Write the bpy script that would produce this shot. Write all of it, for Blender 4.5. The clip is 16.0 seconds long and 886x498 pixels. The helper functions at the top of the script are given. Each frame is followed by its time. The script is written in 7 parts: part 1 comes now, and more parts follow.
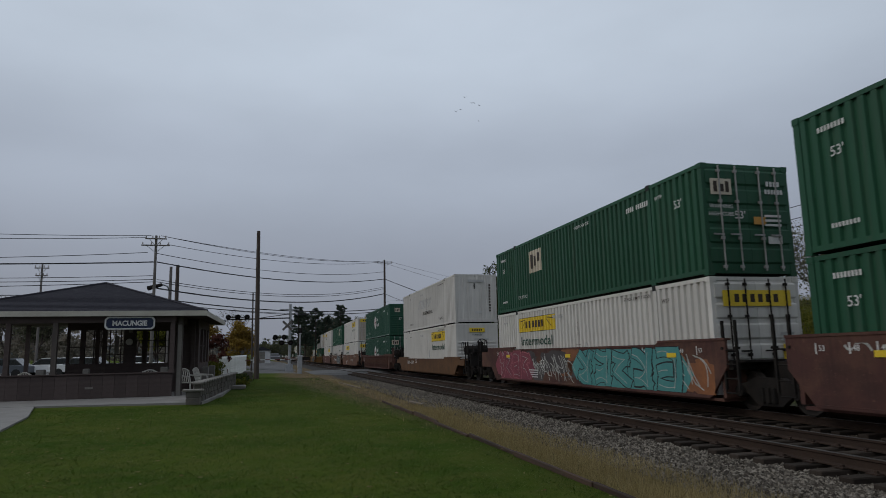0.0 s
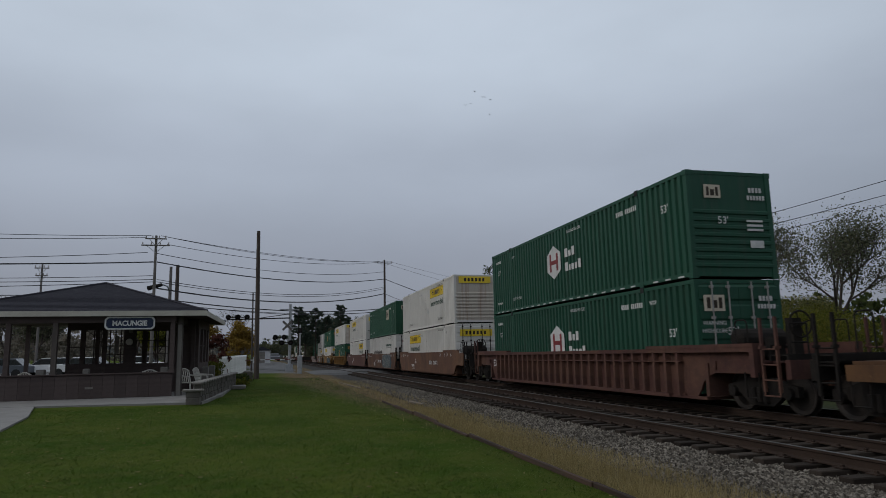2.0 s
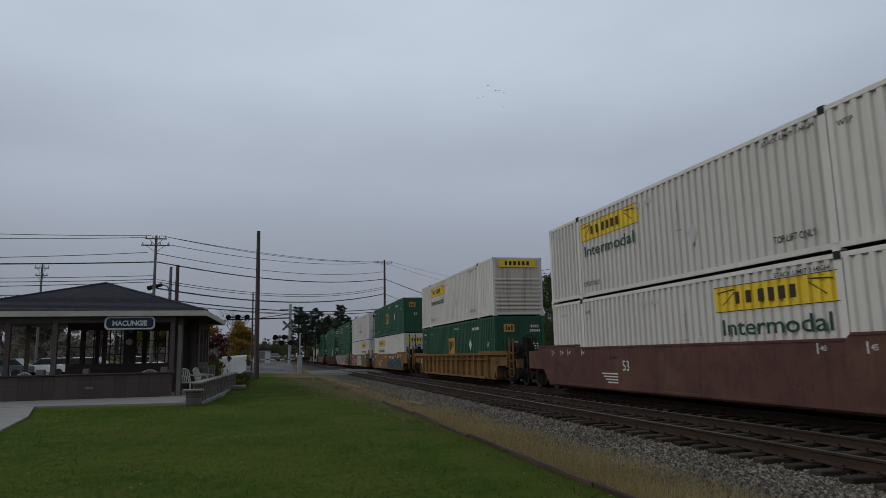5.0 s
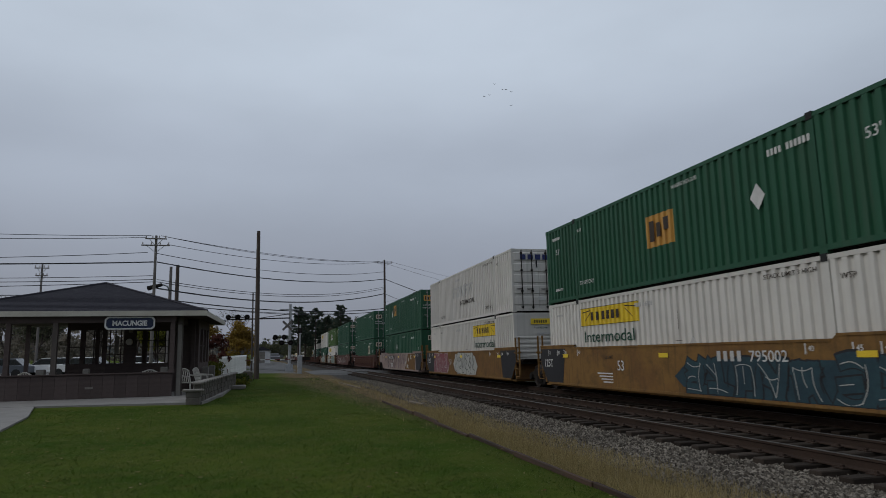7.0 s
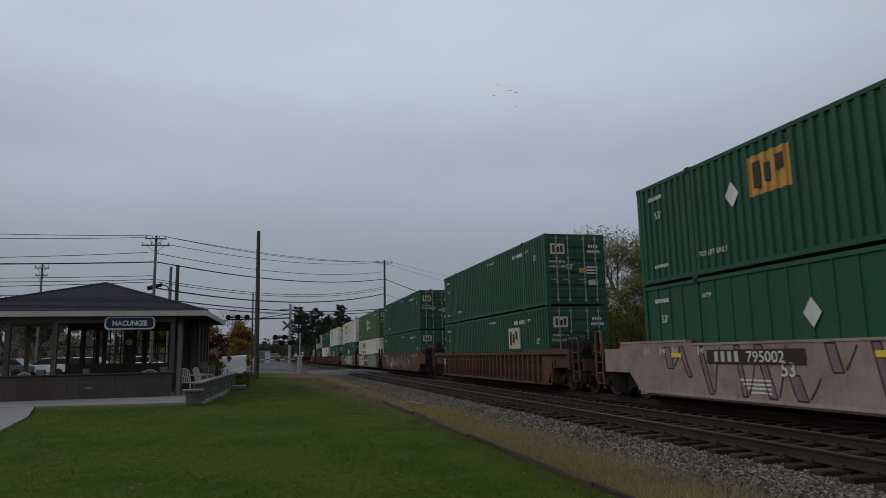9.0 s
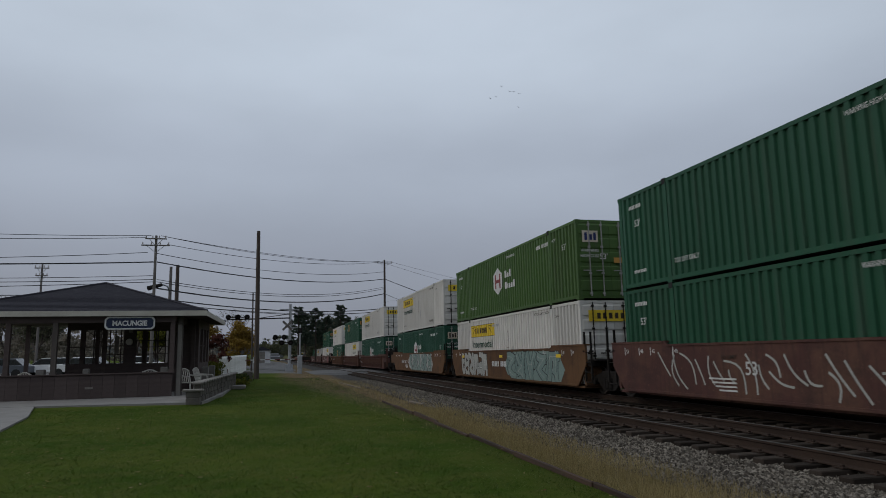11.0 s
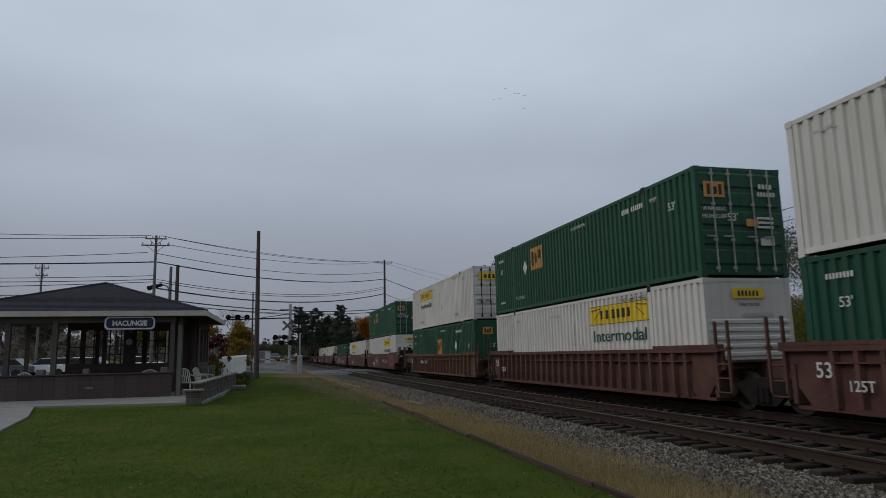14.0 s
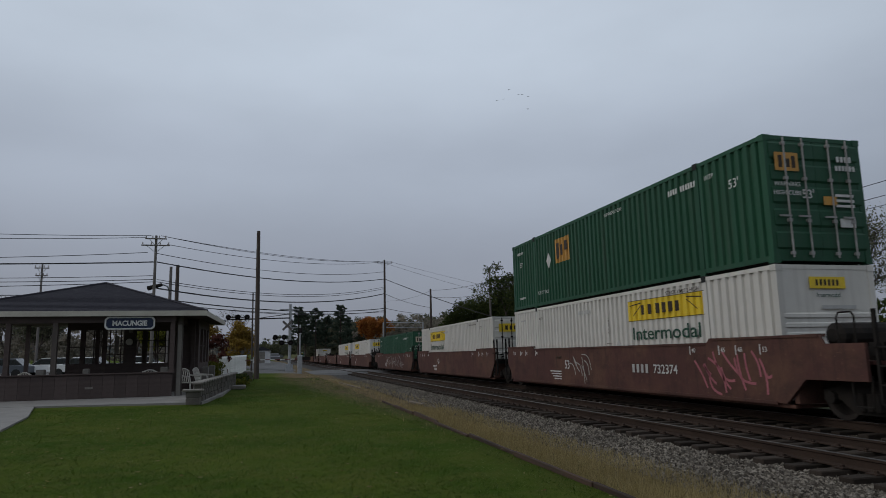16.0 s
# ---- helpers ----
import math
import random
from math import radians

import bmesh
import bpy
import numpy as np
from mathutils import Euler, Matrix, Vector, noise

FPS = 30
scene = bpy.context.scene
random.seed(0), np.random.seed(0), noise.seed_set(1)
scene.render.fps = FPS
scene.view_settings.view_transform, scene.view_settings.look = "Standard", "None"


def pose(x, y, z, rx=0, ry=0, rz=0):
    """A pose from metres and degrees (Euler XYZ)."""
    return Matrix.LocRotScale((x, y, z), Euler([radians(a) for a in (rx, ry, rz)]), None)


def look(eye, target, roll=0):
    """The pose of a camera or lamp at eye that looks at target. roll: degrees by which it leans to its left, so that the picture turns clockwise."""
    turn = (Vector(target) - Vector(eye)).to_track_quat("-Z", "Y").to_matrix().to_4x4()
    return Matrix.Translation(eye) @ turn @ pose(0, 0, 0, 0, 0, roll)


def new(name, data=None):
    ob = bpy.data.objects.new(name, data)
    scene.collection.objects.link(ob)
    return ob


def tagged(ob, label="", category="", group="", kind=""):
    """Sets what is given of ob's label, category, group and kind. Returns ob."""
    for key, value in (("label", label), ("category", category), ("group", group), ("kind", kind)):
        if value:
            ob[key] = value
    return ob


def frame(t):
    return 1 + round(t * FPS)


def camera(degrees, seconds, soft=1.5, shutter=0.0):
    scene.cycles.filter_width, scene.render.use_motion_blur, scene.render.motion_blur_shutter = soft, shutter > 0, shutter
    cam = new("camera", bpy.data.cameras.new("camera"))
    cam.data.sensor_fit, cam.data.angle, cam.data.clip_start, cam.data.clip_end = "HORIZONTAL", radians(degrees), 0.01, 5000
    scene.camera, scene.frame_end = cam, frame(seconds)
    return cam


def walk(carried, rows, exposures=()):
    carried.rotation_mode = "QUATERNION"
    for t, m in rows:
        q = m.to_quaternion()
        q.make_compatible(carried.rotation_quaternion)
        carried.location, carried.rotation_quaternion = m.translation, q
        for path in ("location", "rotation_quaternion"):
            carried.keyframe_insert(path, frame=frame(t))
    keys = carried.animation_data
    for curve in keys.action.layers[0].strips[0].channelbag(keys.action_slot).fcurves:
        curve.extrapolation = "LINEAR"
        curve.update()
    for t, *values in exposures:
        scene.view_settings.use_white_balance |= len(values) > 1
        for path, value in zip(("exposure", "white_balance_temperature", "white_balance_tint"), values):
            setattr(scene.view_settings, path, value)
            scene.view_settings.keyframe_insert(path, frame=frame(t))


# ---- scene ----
cam = camera(67.06, 16.0, soft=0.7, shutter=0.06)
EYE = (0.0, 0.0, 1.512)
YAW, PITCH = math.radians(14.01), math.radians(8.55)
AIM = (EYE[0] + math.sin(YAW) * math.cos(PITCH), EYE[1] + math.cos(YAW) * math.cos(PITCH), EYE[2] + math.sin(PITCH))
STAND = look(EYE, AIM, -1.1)
walk(cam, [(0.0, STAND), (16.0, STAND)])
scene.view_settings.exposure = 0.0

# ---- light: a thick overcast sky, brighter overhead, with a weak wide sun behind it ----
SUN_DIR = Vector((-0.85, -0.05, 0.60)).normalized()
world = bpy.data.worlds.new("overcast_sky")
scene.world = world
world.use_nodes = True
wn = world.node_tree.nodes
wl = world.node_tree.links
wn.clear()
w_out = wn.new("ShaderNodeOutputWorld")
w_bg = wn.new("ShaderNodeBackground")
w_bg2 = wn.new("ShaderNodeBackground")
w_add = wn.new("ShaderNodeAddShader")
sky = wn.new("ShaderNodeTexSky")
sky.sky_type = "NISHITA"
sky.sun_disc = False
sky.sun_elevation = math.asin(SUN_DIR.z)
sky.sun_rotation = math.atan2(SUN_DIR.x, SUN_DIR.y)
sky.air_density, sky.dust_density = 1.0, 4.0
wl.new(sky.outputs[0], w_bg2.inputs[0])
w_bg2.inputs[1].default_value = 0.012
w_tc = wn.new("ShaderNodeTexCoord")
w_sep = wn.new("ShaderNodeSeparateXYZ")
wl.new(w_tc.outputs["Generated"], w_sep.inputs[0])
w_map = wn.new("ShaderNodeMapping")
w_map.inputs["Scale"].default_value = (1.0, 1.0, 2.6)
wl.new(w_tc.outputs["Generated"], w_map.inputs[0])
w_noise = wn.new("ShaderNodeTexNoise")
w_noise.inputs["Scale"].default_value = 1.9
w_noise.inputs["Detail"].default_value = 5.0
w_noise.inputs["Roughness"].default_value = 0.5
wl.new(w_map.outputs[0], w_noise.inputs[0])
w_ramp = wn.new("ShaderNodeValToRGB")
w_ramp.color_ramp.interpolation = "EASE"
els = w_ramp.color_ramp.elements
els[0].position, els[0].color = 0.0, (0.215, 0.235, 0.285, 1)
els[1].position, els[1].color = 1.0, (0.50, 0.55, 0.62, 1)
for pos, col in ((0.12, (0.245, 0.268, 0.325, 1)), (0.26, (0.335, 0.375, 0.445, 1)), (0.42, (0.46, 0.52, 0.60, 1)), (0.65, (0.50, 0.555, 0.63, 1))):
    e = els.new(pos)
    e.color = col
wl.new(w_sep.outputs["Z"], w_ramp.inputs[0])
w_vary = wn.new("ShaderNodeMapRange")
w_vary.inputs["From Min"].default_value, w_vary.inputs["From Max"].default_value = 0.3, 0.7
w_vary.inputs["To Min"].default_value, w_vary.inputs["To Max"].default_value = 0.91, 1.09
wl.new(w_noise.outputs["Fac"], w_vary.inputs[0])
w_dot = wn.new("ShaderNodeVectorMath")
w_dot.operation = "DOT_PRODUCT"
w_dot.inputs[1].default_value = (0.13, 0.86, 0.49)
wl.new(w_tc.outputs["Generated"], w_dot.inputs[0])
w_thin = wn.new("ShaderNodeMapRange")
w_thin.inputs["From Min"].default_value, w_thin.inputs["From Max"].default_value = 0.72, 1.0
w_thin.inputs["To Min"].default_value, w_thin.inputs["To Max"].default_value = 0.93, 1.10
wl.new(w_dot.outputs["Value"], w_thin.inputs[0])
w_mul = wn.new("ShaderNodeMath")
w_mul.operation = "MULTIPLY"
wl.new(w_vary.outputs[0], w_mul.inputs[0])
wl.new(w_thin.outputs[0], w_mul.inputs[1])
wl.new(w_ramp.outputs[0], w_bg.inputs[0])
wl.new(w_mul.outputs[0], w_bg.inputs[1])
wl.new(w_bg.outputs[0], w_add.inputs[0])
wl.new(w_bg2.outputs[0], w_add.inputs[1])
wl.new(w_add.outputs[0], w_out.inputs[0])

sun_data = bpy.data.lights.new("overcast_sun", "SUN")
sun_data.energy, sun_data.angle, sun_data.color = 0.55, math.radians(25), (1.0, 0.97, 0.92)
sun = new("overcast_sun", sun_data)
sun.matrix_world = look(SUN_DIR * 100, (0, 0, 0))


# ---- materials ----
def shader(name, rough=0.7, metal=0.0, spec=0.35):
    m = bpy.data.materials.new(name)
    m.use_nodes = True
    b = m.node_tree.nodes["Principled BSDF"]
    b.inputs["Roughness"].default_value = rough
    b.inputs["Metallic"].default_value = metal
    b.inputs["Specular IOR Level"].default_value = spec
    return m, m.node_tree.nodes, m.node_tree.links, b


def mixed(nodes, links, fac, a, b):
    mx = nodes.new("ShaderNodeMix")
    mx.data_type = "RGBA"
    for sock, v in ((mx.inputs[0], fac), (mx.inputs[6], a), (mx.inputs[7], b)):
        if isinstance(v, (int, float)):
            sock.default_value = v
        elif isinstance(v, tuple):
            sock.default_value = (*v[:3], 1)
        else:
            links.new(v, sock)
    return mx.outputs[2]


def noise_of(nodes, links, coord, scale, detail=4.0, rough=0.55, stretch=(1, 1, 1)):
    mp = nodes.new("ShaderNodeMapping")
    mp.inputs["Scale"].default_value = stretch
    links.new(coord, mp.inputs[0])
    n = nodes.new("ShaderNodeTexNoise")
    n.inputs["Scale"].default_value, n.inputs["Detail"].default_value, n.inputs["Roughness"].default_value = scale, detail, rough
    links.new(mp.outputs[0], n.inputs[0])
    return n.outputs["Fac"]


def ramp(nodes, links, fac, lo, hi, a=0.0, b=1.0):
    r = nodes.new("ShaderNodeMapRange")
    r.inputs["From Min"].default_value, r.inputs["From Max"].default_value = lo, hi
    r.inputs["To Min"].default_value, r.inputs["To Max"].default_value = a, b
    links.new(fac, r.inputs[0])
    return r.outputs[0]


def bumped(nodes, links, b, height, strength, dist=0.01):
    bp = nodes.new("ShaderNodeBump")
    bp.inputs["Strength"].default_value, bp.inputs["Distance"].default_value = strength, dist
    links.new(height, bp.inputs["Height"])
    links.new(bp.outputs[0], b.inputs["Normal"])


def coord_of(nodes, kind="Object"):
    return nodes.new("ShaderNodeTexCoord").outputs[kind]


def surface(name, col, col2=None, rough=0.7, metal=0.0, scale=3.0, fine=40.0, bump=0.15, dist=0.01, stretch=(1, 1, 1), spec=0.35, vary=0.0, lo=0.35, hi=0.7):
    """A worn surface: two colours by a coarse noise, a fine grain, and fine relief."""
    m, n, l, b = shader(name, rough, metal, spec)
    c = coord_of(n)
    col2 = col2 or tuple(v * 0.7 for v in col)
    big = noise_of(n, l, c, scale, 4.0, 0.6, stretch)
    small = noise_of(n, l, c, fine, 3.0, 0.6, stretch)
    out = mixed(n, l, ramp(n, l, big, lo, hi), col, col2)
    out = mixed(n, l, ramp(n, l, small, 0.35, 0.75, 0.0, 0.35), out, tuple(v * 0.55 for v in col2))
    if vary:
        info = n.new("ShaderNodeObjectInfo")
        hsv = n.new("ShaderNodeHueSaturation")
        l.new(ramp(n, l, info.outputs["Random"], 0, 1, 1 - vary, 1 + vary), hsv.inputs["Value"])
        l.new(out, hsv.inputs["Color"])
        out = hsv.outputs[0]
    l.new(out, b.inputs["Base Color"])
    if bump:
        bumped(n, l, b, small, bump, dist)
    return m


def painted_steel(name, col, rust=(0.10, 0.055, 0.035), grime=(0.09, 0.085, 0.08), wear=0.55, rough=0.55, dirt=0.5):
    """Painted steel with vertical dirt streaks, dull patches and specks of rust."""
    m, n, l, b = shader(name, rough, 0.0, 0.3)
    c = coord_of(n)
    patch = noise_of(n, l, c, 0.8, 5.0, 0.6)
    streak = noise_of(n, l, c, 2.2, 5.0, 0.65, (2.2, 2.2, 0.12))
    speck = noise_of(n, l, c, 9.0, 6.0, 0.7)
    info = n.new("ShaderNodeObjectInfo")
    hsv = n.new("ShaderNodeHueSaturation")
    hsv.inputs["Color"].default_value = (*col, 1)
    l.new(ramp(n, l, info.outputs["Random"], 0, 1, 0.86, 1.1), hsv.inputs["Value"])
    out = mixed(n, l, ramp(n, l, patch, 0.4, 0.72, 0.0, 0.35), hsv.outputs[0], tuple(v * 0.72 for v in col))
    out = mixed(n, l, ramp(n, l, streak, 0.5, 0.78, 0.0, dirt), out, grime)
    out = mixed(n, l, ramp(n, l, speck, wear + 0.1, wear + 0.2, 0.0, 0.85), out, rust)
    l.new(out, b.inputs["Base Color"])
    l.new(ramp(n, l, streak, 0.3, 0.8, rough - 0.1, rough + 0.25), b.inputs["Roughness"])
    bumped(n, l, b, noise_of(n, l, c, 5.0, 4.0), 0.12, 0.02)
    return m


def rusted_paint(name, base, rust, dark, seed):
    """Old car paint: broad patches of rust and soot, scuffed along the car, with drips."""
    m, n, l, b = shader(name, 0.8, 0.0, 0.15)
    c = coord_of(n)
    mp = n.new("ShaderNodeMapping")
    mp.inputs["Location"].default_value = (seed, seed * 1.7, 0)
    l.new(c, mp.inputs[0])
    c = mp.outputs[0]
    info = n.new("ShaderNodeObjectInfo")
    hsv = n.new("ShaderNodeHueSaturation")
    hsv.inputs["Color"].default_value = (*base, 1)
    l.new(ramp(n, l, info.outputs["Random"], 0, 1, 0.85, 1.15), hsv.inputs["Value"])
    broad = noise_of(n, l, c, 0.5, 6.0, 0.65, (1, 1, 1.2))
    scuff = noise_of(n, l, c, 1.3, 6.0, 0.7, (1, 0.9, 1.3))
    drip = noise_of(n, l, c, 3.0, 5.0, 0.7, (2, 2, 0.16))
    speck = noise_of(n, l, c, 14.0, 5.0, 0.7)
    out = mixed(n, l, ramp(n, l, broad, 0.44, 0.62, 0, 0.75), hsv.outputs[0], rust)
    out = mixed(n, l, ramp(n, l, scuff, 0.48, 0.72, 0, 0.6), out, dark)
    out = mixed(n, l, ramp(n, l, drip, 0.52, 0.75, 0, 0.6), out, dark)
    out = mixed(n, l, ramp(n, l, speck, 0.60, 0.72, 0, 0.6), out, tuple(v * 1.5 for v in rust))
    l.new(out, b.inputs["Base Color"])
    bumped(n, l, b, speck, 0.2, 0.01)
    return m


M = {}
M["green"] = painted_steel("green_container_paint", (0.012, 0.068, 0.034), dirt=0.3, wear=0.62)
M["green_b"] = painted_steel("deep_green_container_paint", (0.009, 0.060, 0.034), dirt=0.3, wear=0.62)
M["olive"] = painted_steel("faded_olive_container_paint", (0.05, 0.105, 0.022), dirt=0.35, wear=0.6)
M["white"] = painted_steel("white_container_paint", (0.54, 0.525, 0.488), grime=(0.30, 0.28, 0.26), wear=0.62, dirt=0.35)
M["stained_white"] = painted_steel("rust_stained_white_end", (0.47, 0.42, 0.36), rust=(0.12, 0.06, 0.035), grime=(0.22, 0.13, 0.085), wear=0.52, dirt=0.85)
M["grey_white"] = painted_steel("weathered_white_container_paint", (0.50, 0.485, 0.455), grime=(0.24, 0.22, 0.2), wear=0.58, dirt=0.5)
M["maroon"] = rusted_paint("maroon_car_paint", (0.078, 0.037, 0.032), (0.115, 0.061, 0.042), (0.034, 0.022, 0.02), 1)
M["rust_brown"] = rusted_paint("rusty_brown_car_paint", (0.105, 0.055, 0.038), (0.145, 0.08, 0.046), (0.045, 0.031, 0.026), 2)
M["rust_orange"] = rusted_paint("orange_brown_car_paint", (0.098, 0.052, 0.027), (0.125, 0.066, 0.031), (0.042, 0.027, 0.021), 6)
M["ochre"] = rusted_paint("dirty_ochre_car_paint", (0.172, 0.096, 0.031), (0.118, 0.060, 0.027), (0.046, 0.031, 0.020), 3)
M["pinkish"] = rusted_paint("overpainted_pale_car_paint", (0.29, 0.235, 0.215), (0.21, 0.15, 0.13), (0.115, 0.08, 0.07), 4)
M["black_steel"] = surface("grimy_black_steel", (0.014, 0.013, 0.0125), (0.026, 0.022, 0.019), rough=0.8, scale=3, spec=0.08)
M["wheel"] = surface("worn_wheel_steel", (0.035, 0.028, 0.024), (0.018, 0.015, 0.013), rough=0.7, metal=0.2)
M["bar"] = surface("galvanised_rod", (0.33, 0.33, 0.33), (0.2, 0.19, 0.18), rough=0.5, metal=0.3)
M["yellow"] = surface("yellow_decal", (0.72, 0.52, 0.03), (0.62, 0.44, 0.03), rough=0.5, scale=1.5, bump=0)
M["ink"] = surface("dark_brown_ink", (0.035, 0.022, 0.012), rough=0.6, bump=0)
M["ink_green"] = surface("dark_green_ink", (0.012, 0.06, 0.035), rough=0.6, bump=0)
M["ink_white"] = surface("white_stencil_paint", (0.6, 0.6, 0.58), (0.45, 0.45, 0.44), rough=0.6, bump=0)
M["ink_grey"] = surface("faded_grey_lettering", (0.36, 0.36, 0.35), (0.46, 0.46, 0.45), rough=0.7, bump=0)
M["ink_red"] = surface("dull_red_ink", (0.22, 0.03, 0.03), rough=0.6, bump=0)
M["ink_blue"] = surface("dark_blue_ink", (0.02, 0.03, 0.13), rough=0.6, bump=0)
M["orange"] = surface("orange_decal", (0.5, 0.26, 0.05), (0.42, 0.22, 0.05), rough=0.55, bump=0)
M["cream"] = surface("cream_decal", (0.55, 0.49, 0.38), (0.48, 0.42, 0.33), rough=0.6, bump=0)
M["gap_dark"] = surface("dark_gasket", (0.02, 0.02, 0.02), rough=0.85, bump=0)


# ---- mesh helpers ----
def box(bm, x0, x1, y0, y1, z0, z1):
    v = [bm.verts.new(p) for p in ((x0, y0, z0), (x1, y0, z0), (x1, y1, z0), (x0, y1, z0), (x0, y0, z1), (x1, y0, z1), (x1, y1, z1), (x0, y1, z1))]
    for f in ((0, 3, 2, 1), (4, 5, 6, 7), (0, 1, 5, 4), (1, 2, 6, 5), (2, 3, 7, 6), (3, 0, 4, 7)):
        bm.faces.new([v[i] for i in f])
    return v


def tube(bm, a, b, r0, r1=None, sides=8, caps=True):
    a, b = Vector(a), Vector(b)
    r1 = r0 if r1 is None else r1
    d = (b - a).normalized()
    s = d.orthogonal().normalized()
    t = d.cross(s)
    rings = []
    for p, r in ((a, r0), (b, r1)):
        rings.append([bm.verts.new(p + (s * math.cos(k * math.tau / sides) + t * math.sin(k * math.tau / sides)) * r) for k in range(sides)])
    for k in range(sides):
        bm.faces.new((rings[0][k], rings[0][(k + 1) % sides], rings[1][(k + 1) % sides], rings[1][k]))
    if caps:
        bm.faces.new(rings[0][::-1])
        bm.faces.new(rings[1])


def prism(bm, outline, x0, x1, axis="x"):
    """A plate: an outline of (y, z) points pushed from x0 to x1 (or of (x, z) points along y)."""
    def at(p, q):
        return (q, p[0], p[1]) if axis == "x" else ((p[0], q, p[1]) if axis == "y" else (p[0], p[1], q))
    lo = [bm.verts.new(at(p, x0)) for p in outline]
    hi = [bm.verts.new(at(p, x1)) for p in outline]
    bm.faces.new(lo)
    bm.faces.new(hi[::-1])
    k = len(outline)
    for i in range(k):
        bm.faces.new((lo[i], hi[i], hi[(i + 1) % k], lo[(i + 1) % k]))


def bevelled(bm, w, seg=1):
    bmesh.ops.bevel(bm, geom=[e for e in bm.edges], offset=w, segments=seg, affect="EDGES", profile=0.6)
    return bm


def mesh_of(name, bm, mat):
    bmesh.ops.recalc_face_normals(bm, faces=bm.faces)
    me = bpy.data.meshes.new(name)
    bm.to_mesh(me)
    bm.free()
    me.materials.append(mat)
    return me


def hang(name, me, parent, label="", at=None):
    ob = new(name, me)
    ob.parent = parent
    if at is not None:
        ob.matrix_basis = at
    return tagged(ob, label)


def part(name, bm, mat, parent, label="", at=None):
    return hang(name, mesh_of(name, bm, mat), parent, label, at)


def solid(name, bm, mat, label, category, group="", kind="", at=None):
    ob = new(name, mesh_of(name, bm, mat))
    if at is not None:
        ob.matrix_basis = at
    return tagged(ob, label, category, group, kind)


def thing(name, label, category, group="", at=None, kind=""):
    ob = new(name)
    ob.empty_display_size = 0.3
    if at is not None:
        ob.matrix_basis = at
    return tagged(ob, label, category, group, kind)


def boxed(*b):
    bm = bmesh.new()
    for q in b:
        box(bm, *q)
    return bm


CACHE = {}


def cached(key, make, mat):
    """One mesh for all alike parts of one material."""
    full = (key, mat.name)
    if full not in CACHE:
        CACHE[full] = mesh_of(key if isinstance(key, str) else key[0], make(), mat)
    return CACHE[full]


def raw_mesh(name, verts, faces, mat, smooth=False):
    me = bpy.data.meshes.new(name)
    me.from_pydata(verts, [], faces)
    me.materials.append(mat)
    me.update()
    return me


def lettering(text, size, mat, width=None, bold=0.012):
    """A mesh of flat letters, centred, of the given cap height; squeezed to width if given."""
    key = ("text", text, size, width, mat.name)
    if key not in CACHE:
        cu = bpy.data.curves.new("lettering", "FONT")
        cu.body, cu.size, cu.align_x, cu.resolution_u = text, size / 0.7, "CENTER", 3
        cu.offset = bold * size
        ob = bpy.data.objects.new("lettering", cu)
        me = bpy.data.meshes.new_from_object(ob)
        bpy.data.objects.remove(ob)
        xs = np.empty(len(me.vertices) * 3)
        me.vertices.foreach_get("co", xs)
        xs = xs.reshape(-1, 3)
        if width:
            xs[:, 0] *= width / (xs[:, 0].max() - xs[:, 0].min())
        xs[:, 0] -= (xs[:, 0].max() + xs[:, 0].min()) / 2
        me.vertices.foreach_set("co", xs.ravel())
        me.materials.clear()
        me.materials.append(mat)
        CACHE[key] = me
    return CACHE[key]


# reading across the track-facing side, and across the leading end
SIDE_TURN = Matrix(((0, 0, -1, 0), (-1, 0, 0, 0), (0, 1, 0, 0), (0, 0, 0, 1)))
END_TURN = Matrix(((1, 0, 0, 0), (0, 0, -1, 0), (0, 1, 0, 0), (0, 0, 0, 1)))


def side_text(parent, text, y, z, size, mat, x=-1.302, width=None, label="stencilled lettering"):
    return hang("lettering", lettering(text, size, mat, width), parent, label, Matrix.Translation((x, y, z)) @ SIDE_TURN)


def end_text(parent, text, x, z, size, mat, y=-0.03, width=None, label="stencilled lettering"):
    return hang("lettering", lettering(text, size, mat, width), parent, label, Matrix.Translation((x, y, z)) @ END_TURN)


# ---- containers: local origin under the middle of the leading end, y runs to the rear ----
CL, CH, CW = 16.154, 2.896, 1.295
PITCH_C, DEEP = 0.285, 0.06
BAYS = ((0.16, 2.44), (2.62, 13.53), (13.71, 15.994))


def wave(y0, y1, off=0.0):
    """The corrugation's outline from y0 to y1 as (x, y) with the crest at the outside."""
    n = max(1, round((y1 - y0) / PITCH_C))
    p = (y1 - y0) / n
    out = []
    for k in range(n):
        b = y0 + k * p
        out += [(-1.228 - off, b), (-1.228 - off, b + 0.36 * p), (-1.228 - DEEP - off, b + 0.46 * p), (-1.228 - DEEP - off, b + 0.90 * p)]
    return out + [(-1.228 - off, y1)]


def ribbed(y0, y1):
    """The outline of a plate side with widely spaced shallow ribs, as (x, y)."""
    n = max(2, round((y1 - y0) / 0.61))
    out = [(-1.255, y0)]
    for k in range(1, n):
        y = y0 + (y1 - y0) * k / n
        out += [(-1.255, y - 0.035), (-1.285, y - 0.028), (-1.285, y + 0.028), (-1.255, y + 0.035)]
    return out + [(-1.255, y1)]


